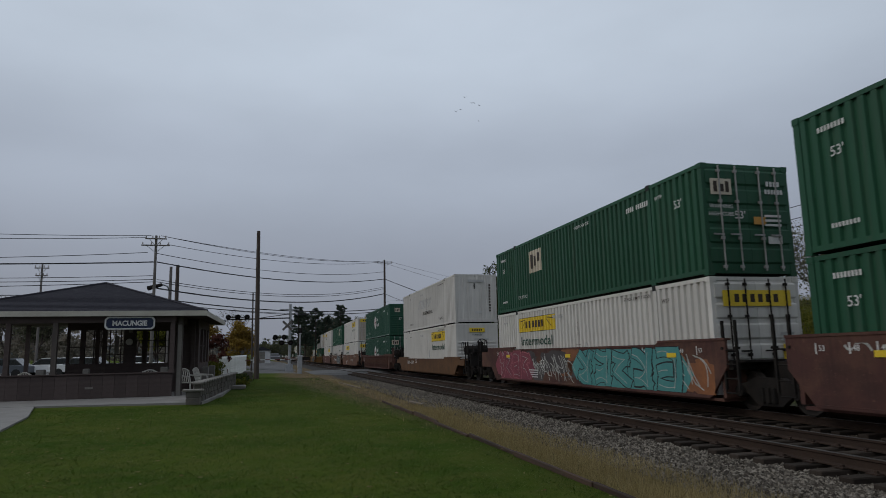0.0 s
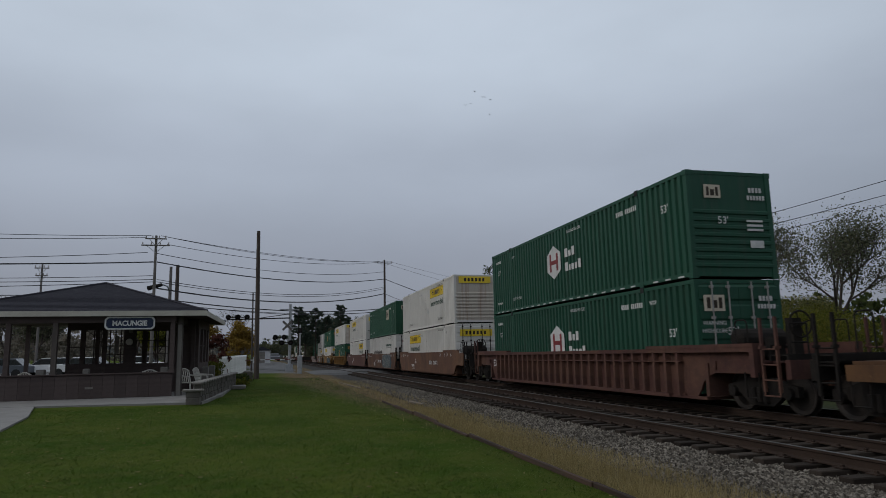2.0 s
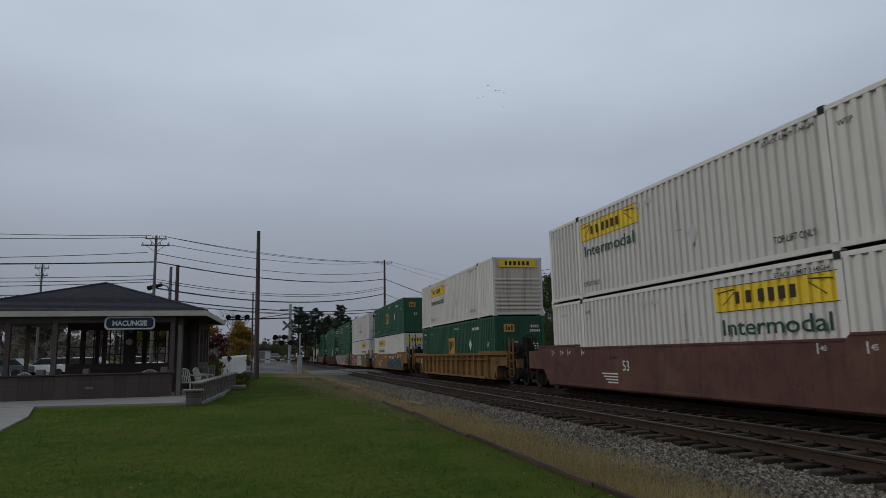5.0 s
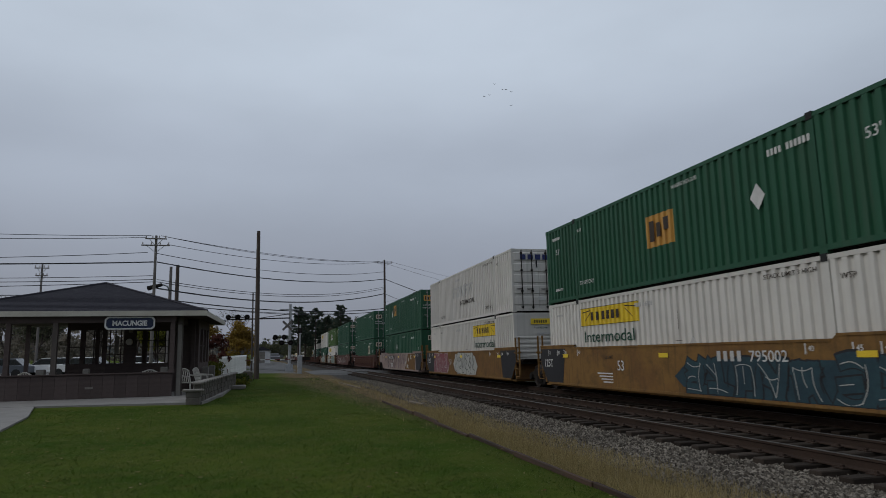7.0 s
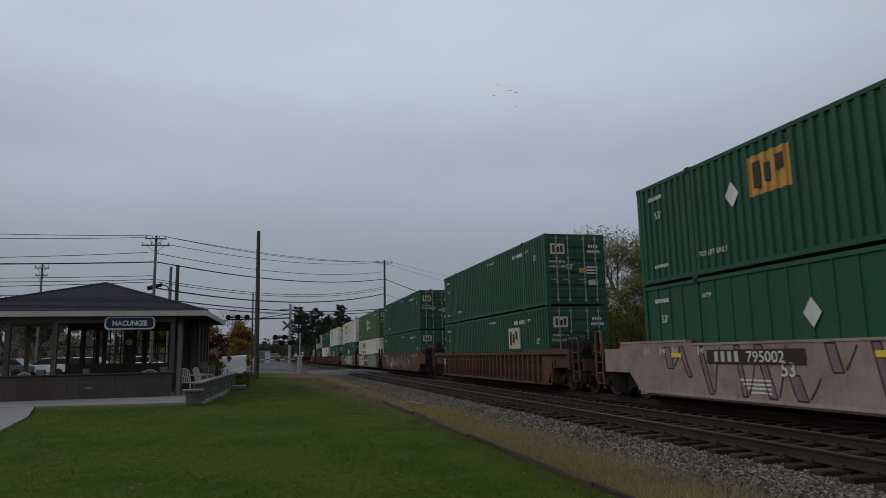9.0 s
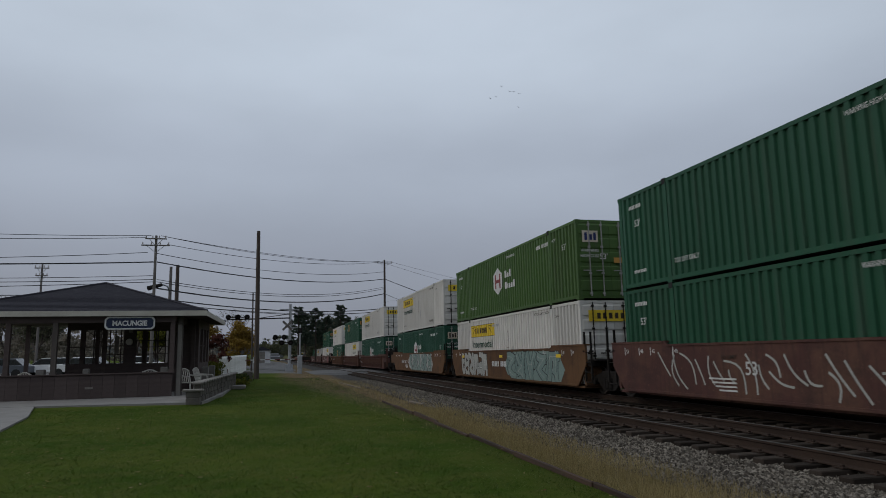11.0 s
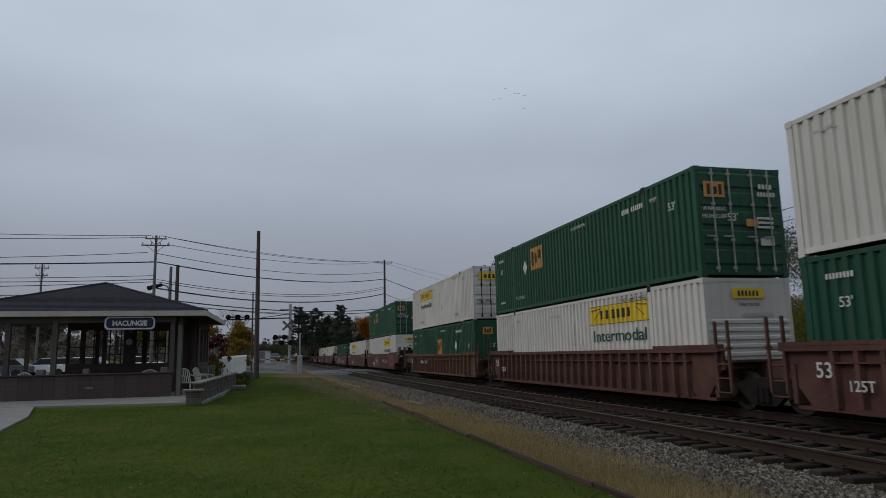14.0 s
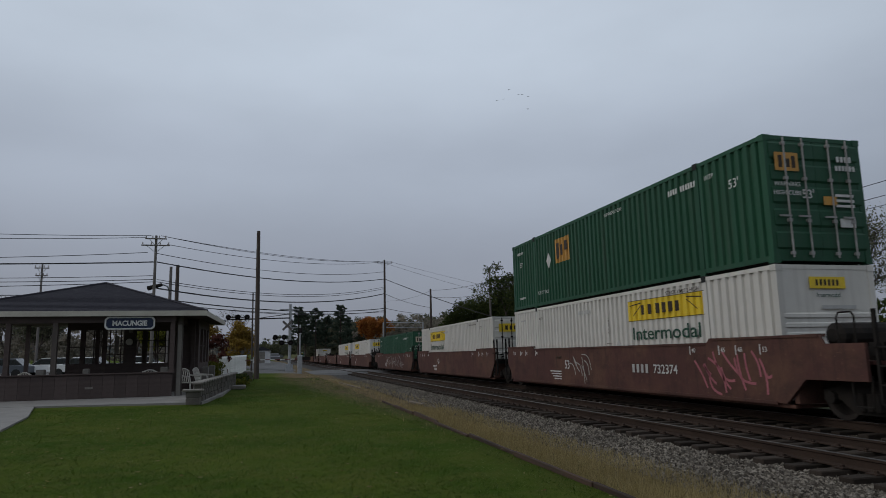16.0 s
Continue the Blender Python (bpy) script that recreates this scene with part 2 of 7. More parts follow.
def side_mesh(side, bay, sign):
    def make():
        bm = bmesh.new()
        pts = wave(*BAYS[bay]) if side == "wave" else ribbed(*BAYS[bay])
        lo = [bm.verts.new((x if sign < 0 else -x, y, 0.17)) for x, y in pts]
        hi = [bm.verts.new((x if sign < 0 else -x, y, 2.81)) for x, y in pts]
        for i in range(len(pts) - 1):
            bm.faces.new((lo[i], lo[i + 1], hi[i + 1], hi[i]))
        return bm
    return make


def rails_mesh(top):
    def make():
        z0, z1 = (2.80, CH) if top else (0.055, 0.17)
        bm = boxed((-CW, -1.23, 0.1, CL - 0.1, z0, z1), (1.23, CW, 0.1, CL - 0.1, z0, z1), (-1.23, 1.23, 0.02, 0.12, z0, z1), (-1.23, 1.23, CL - 0.12, CL - 0.02, z0, z1))
        return bm
    return make


def post_mesh():
    bm = boxed((-0.075, 0.075, -0.08, 0.08, 0.0, CH))
    box(bm, -0.09, 0.09, -0.09, 0.09, 0.0, 0.13)
    box(bm, -0.09, 0.09, -0.09, 0.09, CH - 0.13, CH + 0.005)
    return bm


def lift_post_mesh():
    bm = boxed((-0.03, 0.04, -0.09, 0.09, 0.0, CH))
    box(bm, -0.035, 0.12, -0.10, 0.10, CH - 0.14, CH + 0.012)
    box(bm, -0.035, 0.12, -0.10, 0.10, 0.0, 0.12)
    return bm


def door_mesh():
    """One pressed door leaf with five raised panels."""
    prof = [(0.05, 0.17), (0.0, 0.17)]
    for k in range(5):
        z = 0.30 + k * 0.51
        prof += [(0.0, z), (-0.03, z + 0.05), (-0.03, z + 0.36), (0.0, z + 0.41)]
    bm = bmesh.new()
    prism(bm, prof + [(0.0, 2.79), (0.05, 2.79)], 0.0, 1.19)
    return bm


def lock_rod_mesh():
    bm = bmesh.new()
    tube(bm, (0, -0.075, 0.12), (0, -0.075, 2.84), 0.022, sides=6)
    for z in (0.22, 0.95, 1.9, 2.7):
        box(bm, -0.05, 0.05, -0.085, -0.03, z - 0.035, z + 0.035)
    box(bm, -0.28, 0.03, -0.10, -0.08, 1.02, 1.06)
    return bm


def end_ribs_mesh():
    """Pressed horizontal ribs: one folded sheet."""
    prof = [(0.03, 0.17)]
    for k in range(8):
        z = 0.28 + k * 0.205
        prof += [(0.03, z), (0.0, z + 0.03), (0.0, z + 0.10), (0.03, z + 0.13)]
    return folded(prof + [(0.03, 2.8)], "z")


def end_plain_mesh():
    prof = [(0.035, -1.2)]
    for k in range(8):
        x = -1.1 + k * 0.29
        prof += [(0.035, x), (0.018, x + 0.015), (0.018, x + 0.145), (0.035, x + 0.16)]
    return folded(prof + [(0.035, 1.2)], "x")


def folded(prof, axis):
    bm = bmesh.new()
    rows = []
    for e in (0, 1):
        rows.append([bm.verts.new(((-1.2, 1.2)[e], y, v) if axis == "z" else (v, y, (0.17, 2.8)[e])) for y, v in prof])
    for i in range(len(prof) - 1):
        bm.faces.new((rows[0][i], rows[0][i + 1], rows[1][i + 1], rows[1][i]))
    return bm


def plate(y0, y1, z0, z1, off=0.006):
    """A decal that follows the corrugated side between y0 and y1."""
    bm = bmesh.new()
    for b0, b1 in BAYS:
        a, b = max(y0, b0), min(y1, b1)
        if b - a < 0.02:
            continue
        pts = [(x - off, y) for x, y in wave(b0, b1)]
        keep = [q for q in pts if a < q[1] < b]
        for e in (a, b):
            for i in range(len(pts) - 1):
                if pts[i][1] <= e <= pts[i + 1][1]:
                    f = (e - pts[i][1]) / max(1e-6, pts[i + 1][1] - pts[i][1])
                    q = (pts[i][0] + f * (pts[i + 1][0] - pts[i][0]), e)
                    keep.append(q)
                    break
        keep.sort(key=lambda q: q[1])
        lo = [bm.verts.new((x, y, z0)) for x, y in keep]
        hi = [bm.verts.new((x, y, z1)) for x, y in keep]
        for i in range(len(keep) - 1):
            if keep[i + 1][1] - keep[i][1] > 1e-5:
                bm.faces.new((lo[i], lo[i + 1], hi[i + 1], hi[i]))
    return bm


def flat_shapes(shapes, x=-1.296):
    """Flat plates on the side, each an outline of (y, z)."""
    bm = bmesh.new()
    for pts in shapes:
        prism(bm, pts, x, x - 0.003)
    return bm


def rect(y0, y1, z0, z1):
    return [(y0, z0), (y1, z0), (y1, z1), (y0, z1)]


def hexagon(y, z, w, h):
    return [(y, z - h / 2), (y + w / 2, z - h / 4), (y + w / 2, z + h / 4), (y, z + h / 2), (y - w / 2, z + h / 4), (y - w / 2, z - h / 4)]


def decal_yellow(c, at_front, flat=False):
    """The wide yellow board with dark marks and the green word below it."""
    y0, y1 = (2.56, 6.32) if at_front else (9.62, 13.42)
    hang("yellow_board", cached(("yellow_board", at_front), lambda: plate(y0, y1, 1.97, 2.58), M["yellow"]), c, "yellow decal board on the corrugated side")
    marks = []
    yc = (y0 + y1) / 2
    y = yc + 1.12
    for w, gap in ((0.20, 0.16), (0.24, 0.16), (0.27, 0.05), (0.26, 0.05), (0.28, 0.05), (0.24, 0.0)):
        marks.append(rect(y - w * 0.72, y, 2.14, 2.42))
        y -= w + gap
    marks += [[(y0 + 0.12, 2.42), (y0 + 0.75, 2.47), (y0 + 0.75, 2.50), (y0 + 0.12, 2.45)], [(y0 + 0.3, 2.12), (y0 + 0.75, 2.40), (y0 + 0.75, 2.43), (y0 + 0.3, 2.15)], [(y1 - 0.75, 2.47), (y1 - 0.12, 2.42), (y1 - 0.12, 2.45), (y1 - 0.75, 2.50)], [(y1 - 0.75, 2.40), (y1 - 0.3, 2.12), (y1 - 0.3, 2.15), (y1 - 0.75, 2.43)]]
    marks += [rect(y0, y1, 1.97, 1.985), rect(y0, y1, 2.565, 2.58)]
    hang("board_mark", cached(("board_mark", at_front), lambda: flat_shapes(marks), M["ink"]), c, "dark bars on the yellow board")
    side_text(c, "Intermodal", yc, 1.42, 0.37, M["ink_green"], width=3.3, label="dark green painted word")


def decal_square(c, y, z, back, ink):
    """A square badge with three dark shapes."""
    hang("badge", cached(("badge", y, z), lambda: plate(y - 0.66, y + 0.66, z - 0.46, z + 0.46), M[back]), c, "square painted badge")
    def shapes():
        s = [rect(y + 0.24, y + 0.48, z - 0.30, z + 0.30), rect(y - 0.08, y + 0.12, z - 0.20, z + 0.20), rect(y - 0.48, y - 0.24, z - 0.06, z + 0.30)]
        return flat_shapes(s)
    hang("badge_mark", cached(("badge_mark", y, z), shapes, M[ink]), c, "dark shapes on the badge")


def decal_hex(c, low):
    """A pale six-sided emblem, or one cut off by the car's side, with two rows of pale bars beside it."""
    z = 1.45 if low else 1.60
    hang("emblem", cached(("emblem", low), lambda: flat_shapes([hexagon(8.75, z, 1.26, 1.30)]), M["ink_white"]), c, "white six-sided emblem")
    def inner():
        return flat_shapes([rect(8.98, 9.14, z - 0.34, z + 0.34), rect(8.36, 8.52, z - 0.34, z + 0.34), rect(8.52, 8.98, z - 0.08, z + 0.08)], -1.300)
    hang("emblem_mark", cached(("emblem_mark", low), inner, M["ink_red"]), c, "dull red bars in the emblem")
    def words():
        s = []
        for zz, ws in ((z + 0.06, (0.34, 0.26, 0.28)), (z - 0.46, (0.34, 0.17, 0.26, 0.26, 0.28))):
            y = 7.75
            for w in ws:
                hh = 0.32 if w in (0.34, 0.28) else 0.22
                s.append(rect(y - w * 0.76, y, zz, zz + hh))
                y -= w * 0.76 + 0.08
        return flat_shapes(s)
    hang("emblem_word", cached(("emblem_word", low), words, M["ink_white"]), c, "white painted bars")["kind"] = "stuff"


def decal_ghost(c):
    """Ghosts of removed letters, with the word left under them."""
    s = []
    y = 10.4
    for k, w in enumerate((0.75, 1.05, 0.28, 0.7, 0.75)):
        sl = 0.28
        if k == 1:
            for q in (0.0, 0.36, 0.72):
                s.append([(y - q, 1.45), (y - q - 0.22, 1.45), (y - q - 0.22 - sl, 2.05), (y - q - sl, 2.05)])
        elif k == 2:
            s.append([(y, 1.45), (y - 0.2, 1.45), (y - 0.2 - sl, 2.05), (y - sl, 2.05)])
        else:
            s.append([(y - sl, 1.93), (y - sl - w + 0.1, 1.93), (y - sl - w + 0.06, 2.05), (y - sl, 2.05)])
            s.append([(y - 0.15, 1.68), (y - 0.1 - w + 0.2, 1.68), (y - 0.15 - w + 0.2, 1.80), (y - 0.2, 1.80)])
            s.append([(y - 0.02, 1.45), (y - 0.26, 1.45), (y - 0.26 - sl * 0.9, 2.0), (y - 0.02 - sl * 0.9, 2.0)])
        y -= w + 0.12
    hang("ghost_lettering", cached(("ghost_lettering",), lambda: flat_shapes(s, -1.291), M["ink_grey"]), c, "grey ghosts of removed letters")
    side_text(c, "INTERMODAL", 7.3, 0.96, 0.24, M["ink"], width=2.95, label="thin black painted word")


def diamond(c, y, z, mat="ink_white", r=0.24):
    hang("placard", cached(("placard", y, z, mat), lambda: flat_shapes([[(y, z - r * 1.3), (y + r, z), (y, z + r * 1.3), (y - r, z)]]), M[mat]), c, "diamond placard holder")


def small_bars(c, spots, mat, key):
    """Stencil lines too small to read, as bars (y, z, length, height)."""
    hang("stencil_bar", cached(("stencil_bar", key), lambda: flat_shapes([rect(y - w / 2, y + w / 2, z - h / 2, z + h / 2) for y, z, w, h in spots]), M[mat]), c, "small stencilled bars")["kind"] = "stuff"


def container(colour, label, end="door", side="wave", deck=0):
    c = thing("shipping_container", label, "container", "containers on the train")
    mat = M[colour]
    for sign in (-1, 1):
        for bay in range(3):
            hang("side_panel", cached(("side_panel", side, bay, sign), side_mesh(side, bay, sign), mat), c)
    hang("top_rail", cached(("top_rail",), rails_mesh(True), mat), c)
    hang("bottom_rail", cached(("bottom_rail",), rails_mesh(False), mat), c)
    hang("roof", cached(("roof",), lambda: boxed((-1.23, 1.23, 0.1, CL - 0.1, 2.83, 2.86)), mat), c)
    hang("underframe", cached(("underframe",), lambda: boxed((-1.22, 1.22, 0.12, CL - 0.12, 0.04, 0.15)), M["black_steel"]), c)
    post = cached(("corner_post",), post_mesh, mat)
    for x in (-1.222, 1.222):
        for y in (0.09, CL - 0.09):
            hang("corner_post", post, c, "", Matrix.Translation((x, y, 0)))
    lift = cached(("lift_post",), lift_post_mesh, mat)
    for s in (1, -1):
        for y in (2.53, 13.62):
            hang("lift_casting", cached(("lift_casting",), lambda: boxed((-0.045, 0.06, -0.085, 0.085, CH - 0.13, CH + 0.03)), M["gap_dark"]), c, "dark lifting casting", Matrix.Translation((-1.265 * s, y, 0)) @ pose(0, 0, 0, 0, 0, 0 if s > 0 else 180))
            hang("lift_post", lift, c, "", Matrix.Translation((-1.265 * s, y, 0)) @ pose(0, 0, 0, 0, 0, 0 if s > 0 else 180))
    rear = Matrix.Translation((0, CL, 0)) @ pose(0, 0, 0, 0, 0, 180)
    front = Matrix.Identity(4)
    dm, rm = (front, rear) if end == "door" else (rear, front)
    door = cached(("door",), door_mesh, mat)
    rod = cached(("lock_rod",), lock_rod_mesh, M["bar"] if colour in ("green", "green_b", "olive") else M["black_steel"])
    for x in (-1.195, 0.005):
        d = hang("door", door, c, "", dm @ Matrix.Translation((x, 0.02, 0)))
        for q in (0.36, 0.86):
            hang("lock_rod", rod, d, "galvanised lock rod with handle", Matrix.Translation((q, 0.0, 0)))
    kind = "plain" if end == "plain" else "ribs"
    hang("end_wall", cached(("end_wall", kind, deck), end_plain_mesh if kind == "plain" else end_ribs_mesh, M["stained_white"] if colour == "white" and deck else mat), c, "", rm)
    dark = M["ink_white"] if colour in ("green", "green_b", "olive") else M["ink"]
    if colour == "green_b":
        slots = [(0.55 + 0.62 * k, 0.085, 0.26, 0.045) for k in range(25) if abs(0.55 + 0.62 * k - 2.53) > 0.3]
        small_bars(c, slots, "ink_white", "slots")
    side_text(c, "WTP", 2.0 if end == "door" else 13.2, 2.38, 0.12, dark)
    if dark is M["ink_white"]:
        side_text(c, "53'", 1.1, 1.95 if deck else 1.45, 0.22, dark)
        side_text(c, "53'", 15.1, 1.85, 0.2, dark)
        code = [(3.75 - 0.115 * k, 2.42, 0.075, 0.15) for k in range(11) if k != 4]
        code += [(15.5 - 0.085 * k, 2.46, 0.055, 0.11) for k in range(8)] + [(15.4 - 0.085 * k, 0.5, 0.055, 0.09) for k in range(8)]
        small_bars(c, code, "ink_white", "green_lines")
        side_text(c, "WARNING HIGH CUBE", 6.9, 2.52, 0.11, dark, width=1.15)
        side_text(c, "TOP LIFT ONLY", 12.8 if deck else 14.9, 0.50, 0.13, dark, width=1.1)
    else:
        small_bars(c, [(9.75 - 0.1 * k, 2.45, 0.065, 0.12) for k in range(10) if k != 4] + [(15.4 - 0.08 * k, 2.45, 0.05, 0.07) for k in range(7)], "ink_grey", "white_lines")
        side_text(c, "STACK LIMIT 3 HIGH", 3.5, 2.60, 0.10, M["ink"], width=1.5)
        small_bars(c, [(7.6, 1.9, 0.012, 0.5), (7.6, 1.35, 0.3, 0.012)], "ink", "white_dark_lines")
        side_text(c, "TOP LIFT ONLY", 3.55, 0.40, 0.15, dark, width=1.2)
        side_text(c, "TOP LIFT ONLY", 12.75, 0.40, 0.15, dark, width=1.2)
    ends(c, colour, end, side == "flat", deck)
    return c


def ends(c, colour, end, smooth=False, deck=0):
    """Signs on the leading end."""
    g = colour in ("green", "green_b", "olive")
    y = -0.036 if end == "door" else -0.004
    def plates(key, spots, mat, more=0.003):
        for i, (x, z, w, h) in enumerate(spots):
            hang("end_plate", cached(("end_plate", key, end, i), lambda: boxed((x - w / 2, x + w / 2, y - 0.004 - more, y, z - h / 2, z + h / 2)), M[mat]), c, "painted plate on the end")
    if g:
        plates("g_code", [(0.62 + 0.11 * k, 2.40, 0.075, 0.13) for k in range(4)] + [(0.56 + 0.095 * k, 2.19, 0.065, 0.12) for k in range(6)], "ink_white")
        plates("g_lines", [(0.7, 1.55, 0.5, 0.06), (0.7, 1.43, 0.5, 0.06), (0.7, 1.31, 0.5, 0.06), (0.72, 0.92, 0.42, 0.2)], "ink_white")
        if end == "door":
            plates("g_badge", [(-0.78, 2.28, 0.62, 0.42)], "cream", 0.0)
            plates("g_mark", [(-0.95, 2.28, 0.10, 0.28), (-0.77, 2.25, 0.14, 0.2), (-0.6, 2.28, 0.10, 0.28)], "ink_blue" if colour == "olive" else "ink", 0.007)
            plates("g_orange", [(0.3, 1.42, 0.36, 0.2)], "orange")
            end_text(c, "WARNING", -0.82, 1.72, 0.10, M["ink_white"], y - 0.006)
            end_text(c, "HIGH CUBE", -0.82, 1.52, 0.10, M["ink_white"], y - 0.006)
        else:
            plates("g_badge", [(-0.55, 2.33, 0.5, 0.36)], "cream")
            plates("g_mark", [(-0.69, 2.33, 0.08, 0.24), (-0.55, 2.30, 0.12, 0.17), (-0.41, 2.33, 0.08, 0.24)], "ink", 0.007)
        end_text(c, "53'", -0.28, 1.46, 0.2, M["ink_white"], y - 0.006)
    elif colour == "grey_white":
        plates("w_stain", [(-0.1, 2.2, 0.07, 0.34)], "gap_dark")
        plates("w_code", [(0.85, 2.25 - 0.17 * k, 0.09, 0.11) for k in range(10)], "ink")
        plates("w_plate", [(0.1, 0.62, 0.42, 0.14)], "ink_white")
        if end == "door" and smooth:
            plates("w_small", [(-0.5, 2.35, 0.5, 0.2)], "ink_red")
        elif end == "door":
            plates("w_blue", [(-0.75 + 0.36 * k, 2.52, 0.26, 0.24) for k in range(5)], "ink_blue")
        else:
            plates("w_faint", [(0.0, 2.5, 1.0, 0.16)], "ink_grey")
    else:
        wide = end == "door" or deck
        w = 2.0 if wide else 0.95
        z = 2.35 if end == "door" else (2.60 if wide else 2.50)
        tall = 0.40 if wide else 0.26
        plates(("w_board", wide), [(0.0, z, w, tall)], "yellow")
        y2 = y - 0.005
        def make():
            bm = bmesh.new()
            for k in range(6):
                x, a, h = (-0.30 + k * 0.115) * w, 0.034 * w, tall * 0.26
                box(bm, x - a, x + a, y2 - 0.003, y2, z - h, z + h)
            return bm
        hang("end_mark", cached(("end_mark", end, wide), make, M["ink"]), c, "dark bars on the yellow board")["kind"] = "stuff"
        if not wide:
            end_text(c, "Intermodal", 0.0, 2.18, 0.1, M["ink_green"], y - 0.008)
            plates("w_line", [(0.25, 1.96, 0.9, 0.08)], "ink_grey")
        elif end == "door":
            plates("w_line", [(0.8, 1.45, 0.4, 0.08), (0.8, 1.3, 0.4, 0.06)], "ink_grey")
            plates("w_tag", [(0.85, 0.95, 0.42, 0.5)], "yellow")


# ---- well cars: local origin under the leading end of the load, on the rail top; y runs to the rear ----
SX = 1.5


REACH = {"joint": 0.6, "end": 2.2}


def sill_end(smooth, e):
    """One end of the side plate, from the bottom up to the top, as (distance past the load, height)."""
    if e < 1:
        low, up, top = (0.27, 0.85, 1.28) if smooth == "low" else ((0.29, 1.0, 1.68) if smooth else (0.25, 1.0, 1.40))
        return [(e - 0.65, low), (e, up), (e, top)]
    if smooth:
        low, top = (0.27, 1.28) if smooth == "low" else (0.29, 1.68)
        return [(0.15, low), (0.72, 0.80), (e, 0.80), (e, top - 0.18), (1.25, top - 0.18), (1.15, top)]
    return [(-0.15, 0.25), (0.02, 0.42), (0.14, 0.62), (0.34, 0.77), (0.62, 0.86), (e, 0.88), (e, 1.40)]


def sill_outline(smooth, e0, e1):
    """The side plate's outline; it reaches e0 ahead of and e1 behind the load."""
    front = [(-q, z) for q, z in sill_end(smooth, e0)]
    rear = [(16.154 + q, z) for q, z in sill_end(smooth, e1)]
    step = []
    if smooth:
        hi = 1.28 if smooth == "low" else 1.68
        step = [(13.9, hi), (13.75, hi - 0.11), (2.4, hi - 0.11), (2.25, hi)]
    return front[::-1] + rear + step


def sill_mesh(smooth, s, e0, e1):
    def make():
        bm = bmesh.new()
        x0 = SX - 0.02 if smooth else SX - 0.14
        prism(bm, sill_outline(smooth, e0, e1), s * x0, s * (x0 - 0.07))
        return bm
    return make


def chord_mesh(smooth, s, e0, e1):
    def make():
        bm = bmesh.new()
        r = 16.154 + e1
        def bar(w, a, b, z0, z1, more=0.0):
            box(bm, min(s * (SX + more), s * (SX - w)), max(s * (SX + more), s * (SX - w)), a, b, z0, z1)
        if smooth:
            d = 0.42 if smooth == "low" else 0.0
            f0, f1 = min(e0, 1.15), min(e1, 1.15)
            for a, b, z in ((2.4, 13.75, 1.56 - d), (-f0, 2.25, 1.66 - d), (13.9, 16.154 + f1, 1.66 - d)):
                bar(0.2, a, b, z - 0.02, z + 0.035)
            bar(0.1, 0.1, 16.05, 0.26, 0.33)
        else:
            bar(0.22, -e0, r, 1.36, 1.47)
            bar(0.16, 1.2, 14.95, 0.20, 0.30)
            bar(0.12, 0.6, 15.55, 1.12, 1.15)
            for a, b in ((-e0, 2.2), (13.95, r)):
                bar(0.2, a, b, 1.47, 1.55, 0.01)
            for a, e in ((-e0, e0), (r - 0.14, e1)):
                if e > 1:
                    bar(0.16, a, a + 0.14, 0.80, 1.36)
        return bm
    return make


def rib_mesh():
    bm = bmesh.new()
    prism(bm, [(-1.36, -0.075), (-1.50, -0.05), (-1.50, 0.05), (-1.36, 0.075)], 0.28, 1.38, "z")
    return bm


def pocket_mesh():
    bm = boxed((-1.40, 1.40, -0.42, -0.30, 0.30, 1.10), (-1.40, 1.40, 16.45, 16.57, 0.30, 1.10), (-1.40, 1.40, -0.3, 16.45, 0.20, 0.27))
    for k in range(9):
        box(bm, -1.4, 1.4, 0.6 + 1.85 * k, 0.85 + 1.85 * k, 0.27, 0.33)
    return bm


def platform_mesh(length):
    def make():
        bm = boxed((-0.42, 0.42, -length, -0.40, 0.62, 1.12), (-1.25, 1.25, -0.95, -0.40, 1.12, 1.17))
        prism(bm, [(-1.40, 0.95), (-1.40, 1.15), (1.40, 1.15), (1.40, 0.95)], -0.72, -0.58, "y")
        if length > 2:
            box(bm, -1.38, 1.38, -length, -length + 0.14, 0.78, 1.18)
            box(bm, -1.30, 1.30, -length + 0.14, -length + 0.6, 1.12, 1.16)
            box(bm, -0.16, 0.16, -length - 0.45, -length, 0.72, 0.98)
        return bm
    return make


def ladder_mesh():
    bm = bmesh.new()
    for y in (0.0, -0.46):
        box(bm, -0.03, 0.03, y - 0.028, y + 0.028, 0.50, 2.10)
        box(bm, -0.07, 0.07, y - 0.035, y + 0.035, 1.42, 1.48)
    for k in range(4):
        tube(bm, (-0.02, 0, 0.42 + 0.33 * k), (-0.02, -0.46, 0.42 + 0.33 * k), 0.018, sides=5)
    for y in (0.0, -0.46):
        tube(bm, (-0.02, y, 0.42), (0, y, 0.6), 0.02, sides=5)
    return bm


def handrail_mesh():
    bm = bmesh.new()
    for x in (-1.2, -0.75):
        tube(bm, (x, 0, 1.1), (x, 0, 1.95), 0.022, sides=5)
    tube(bm, (-1.2, 0, 1.95), (-0.75, 0, 1.95), 0.018, sides=5)
    tube(bm, (-1.2, 0, 1.55), (-0.75, 0, 1.55), 0.018, sides=5)
    return bm


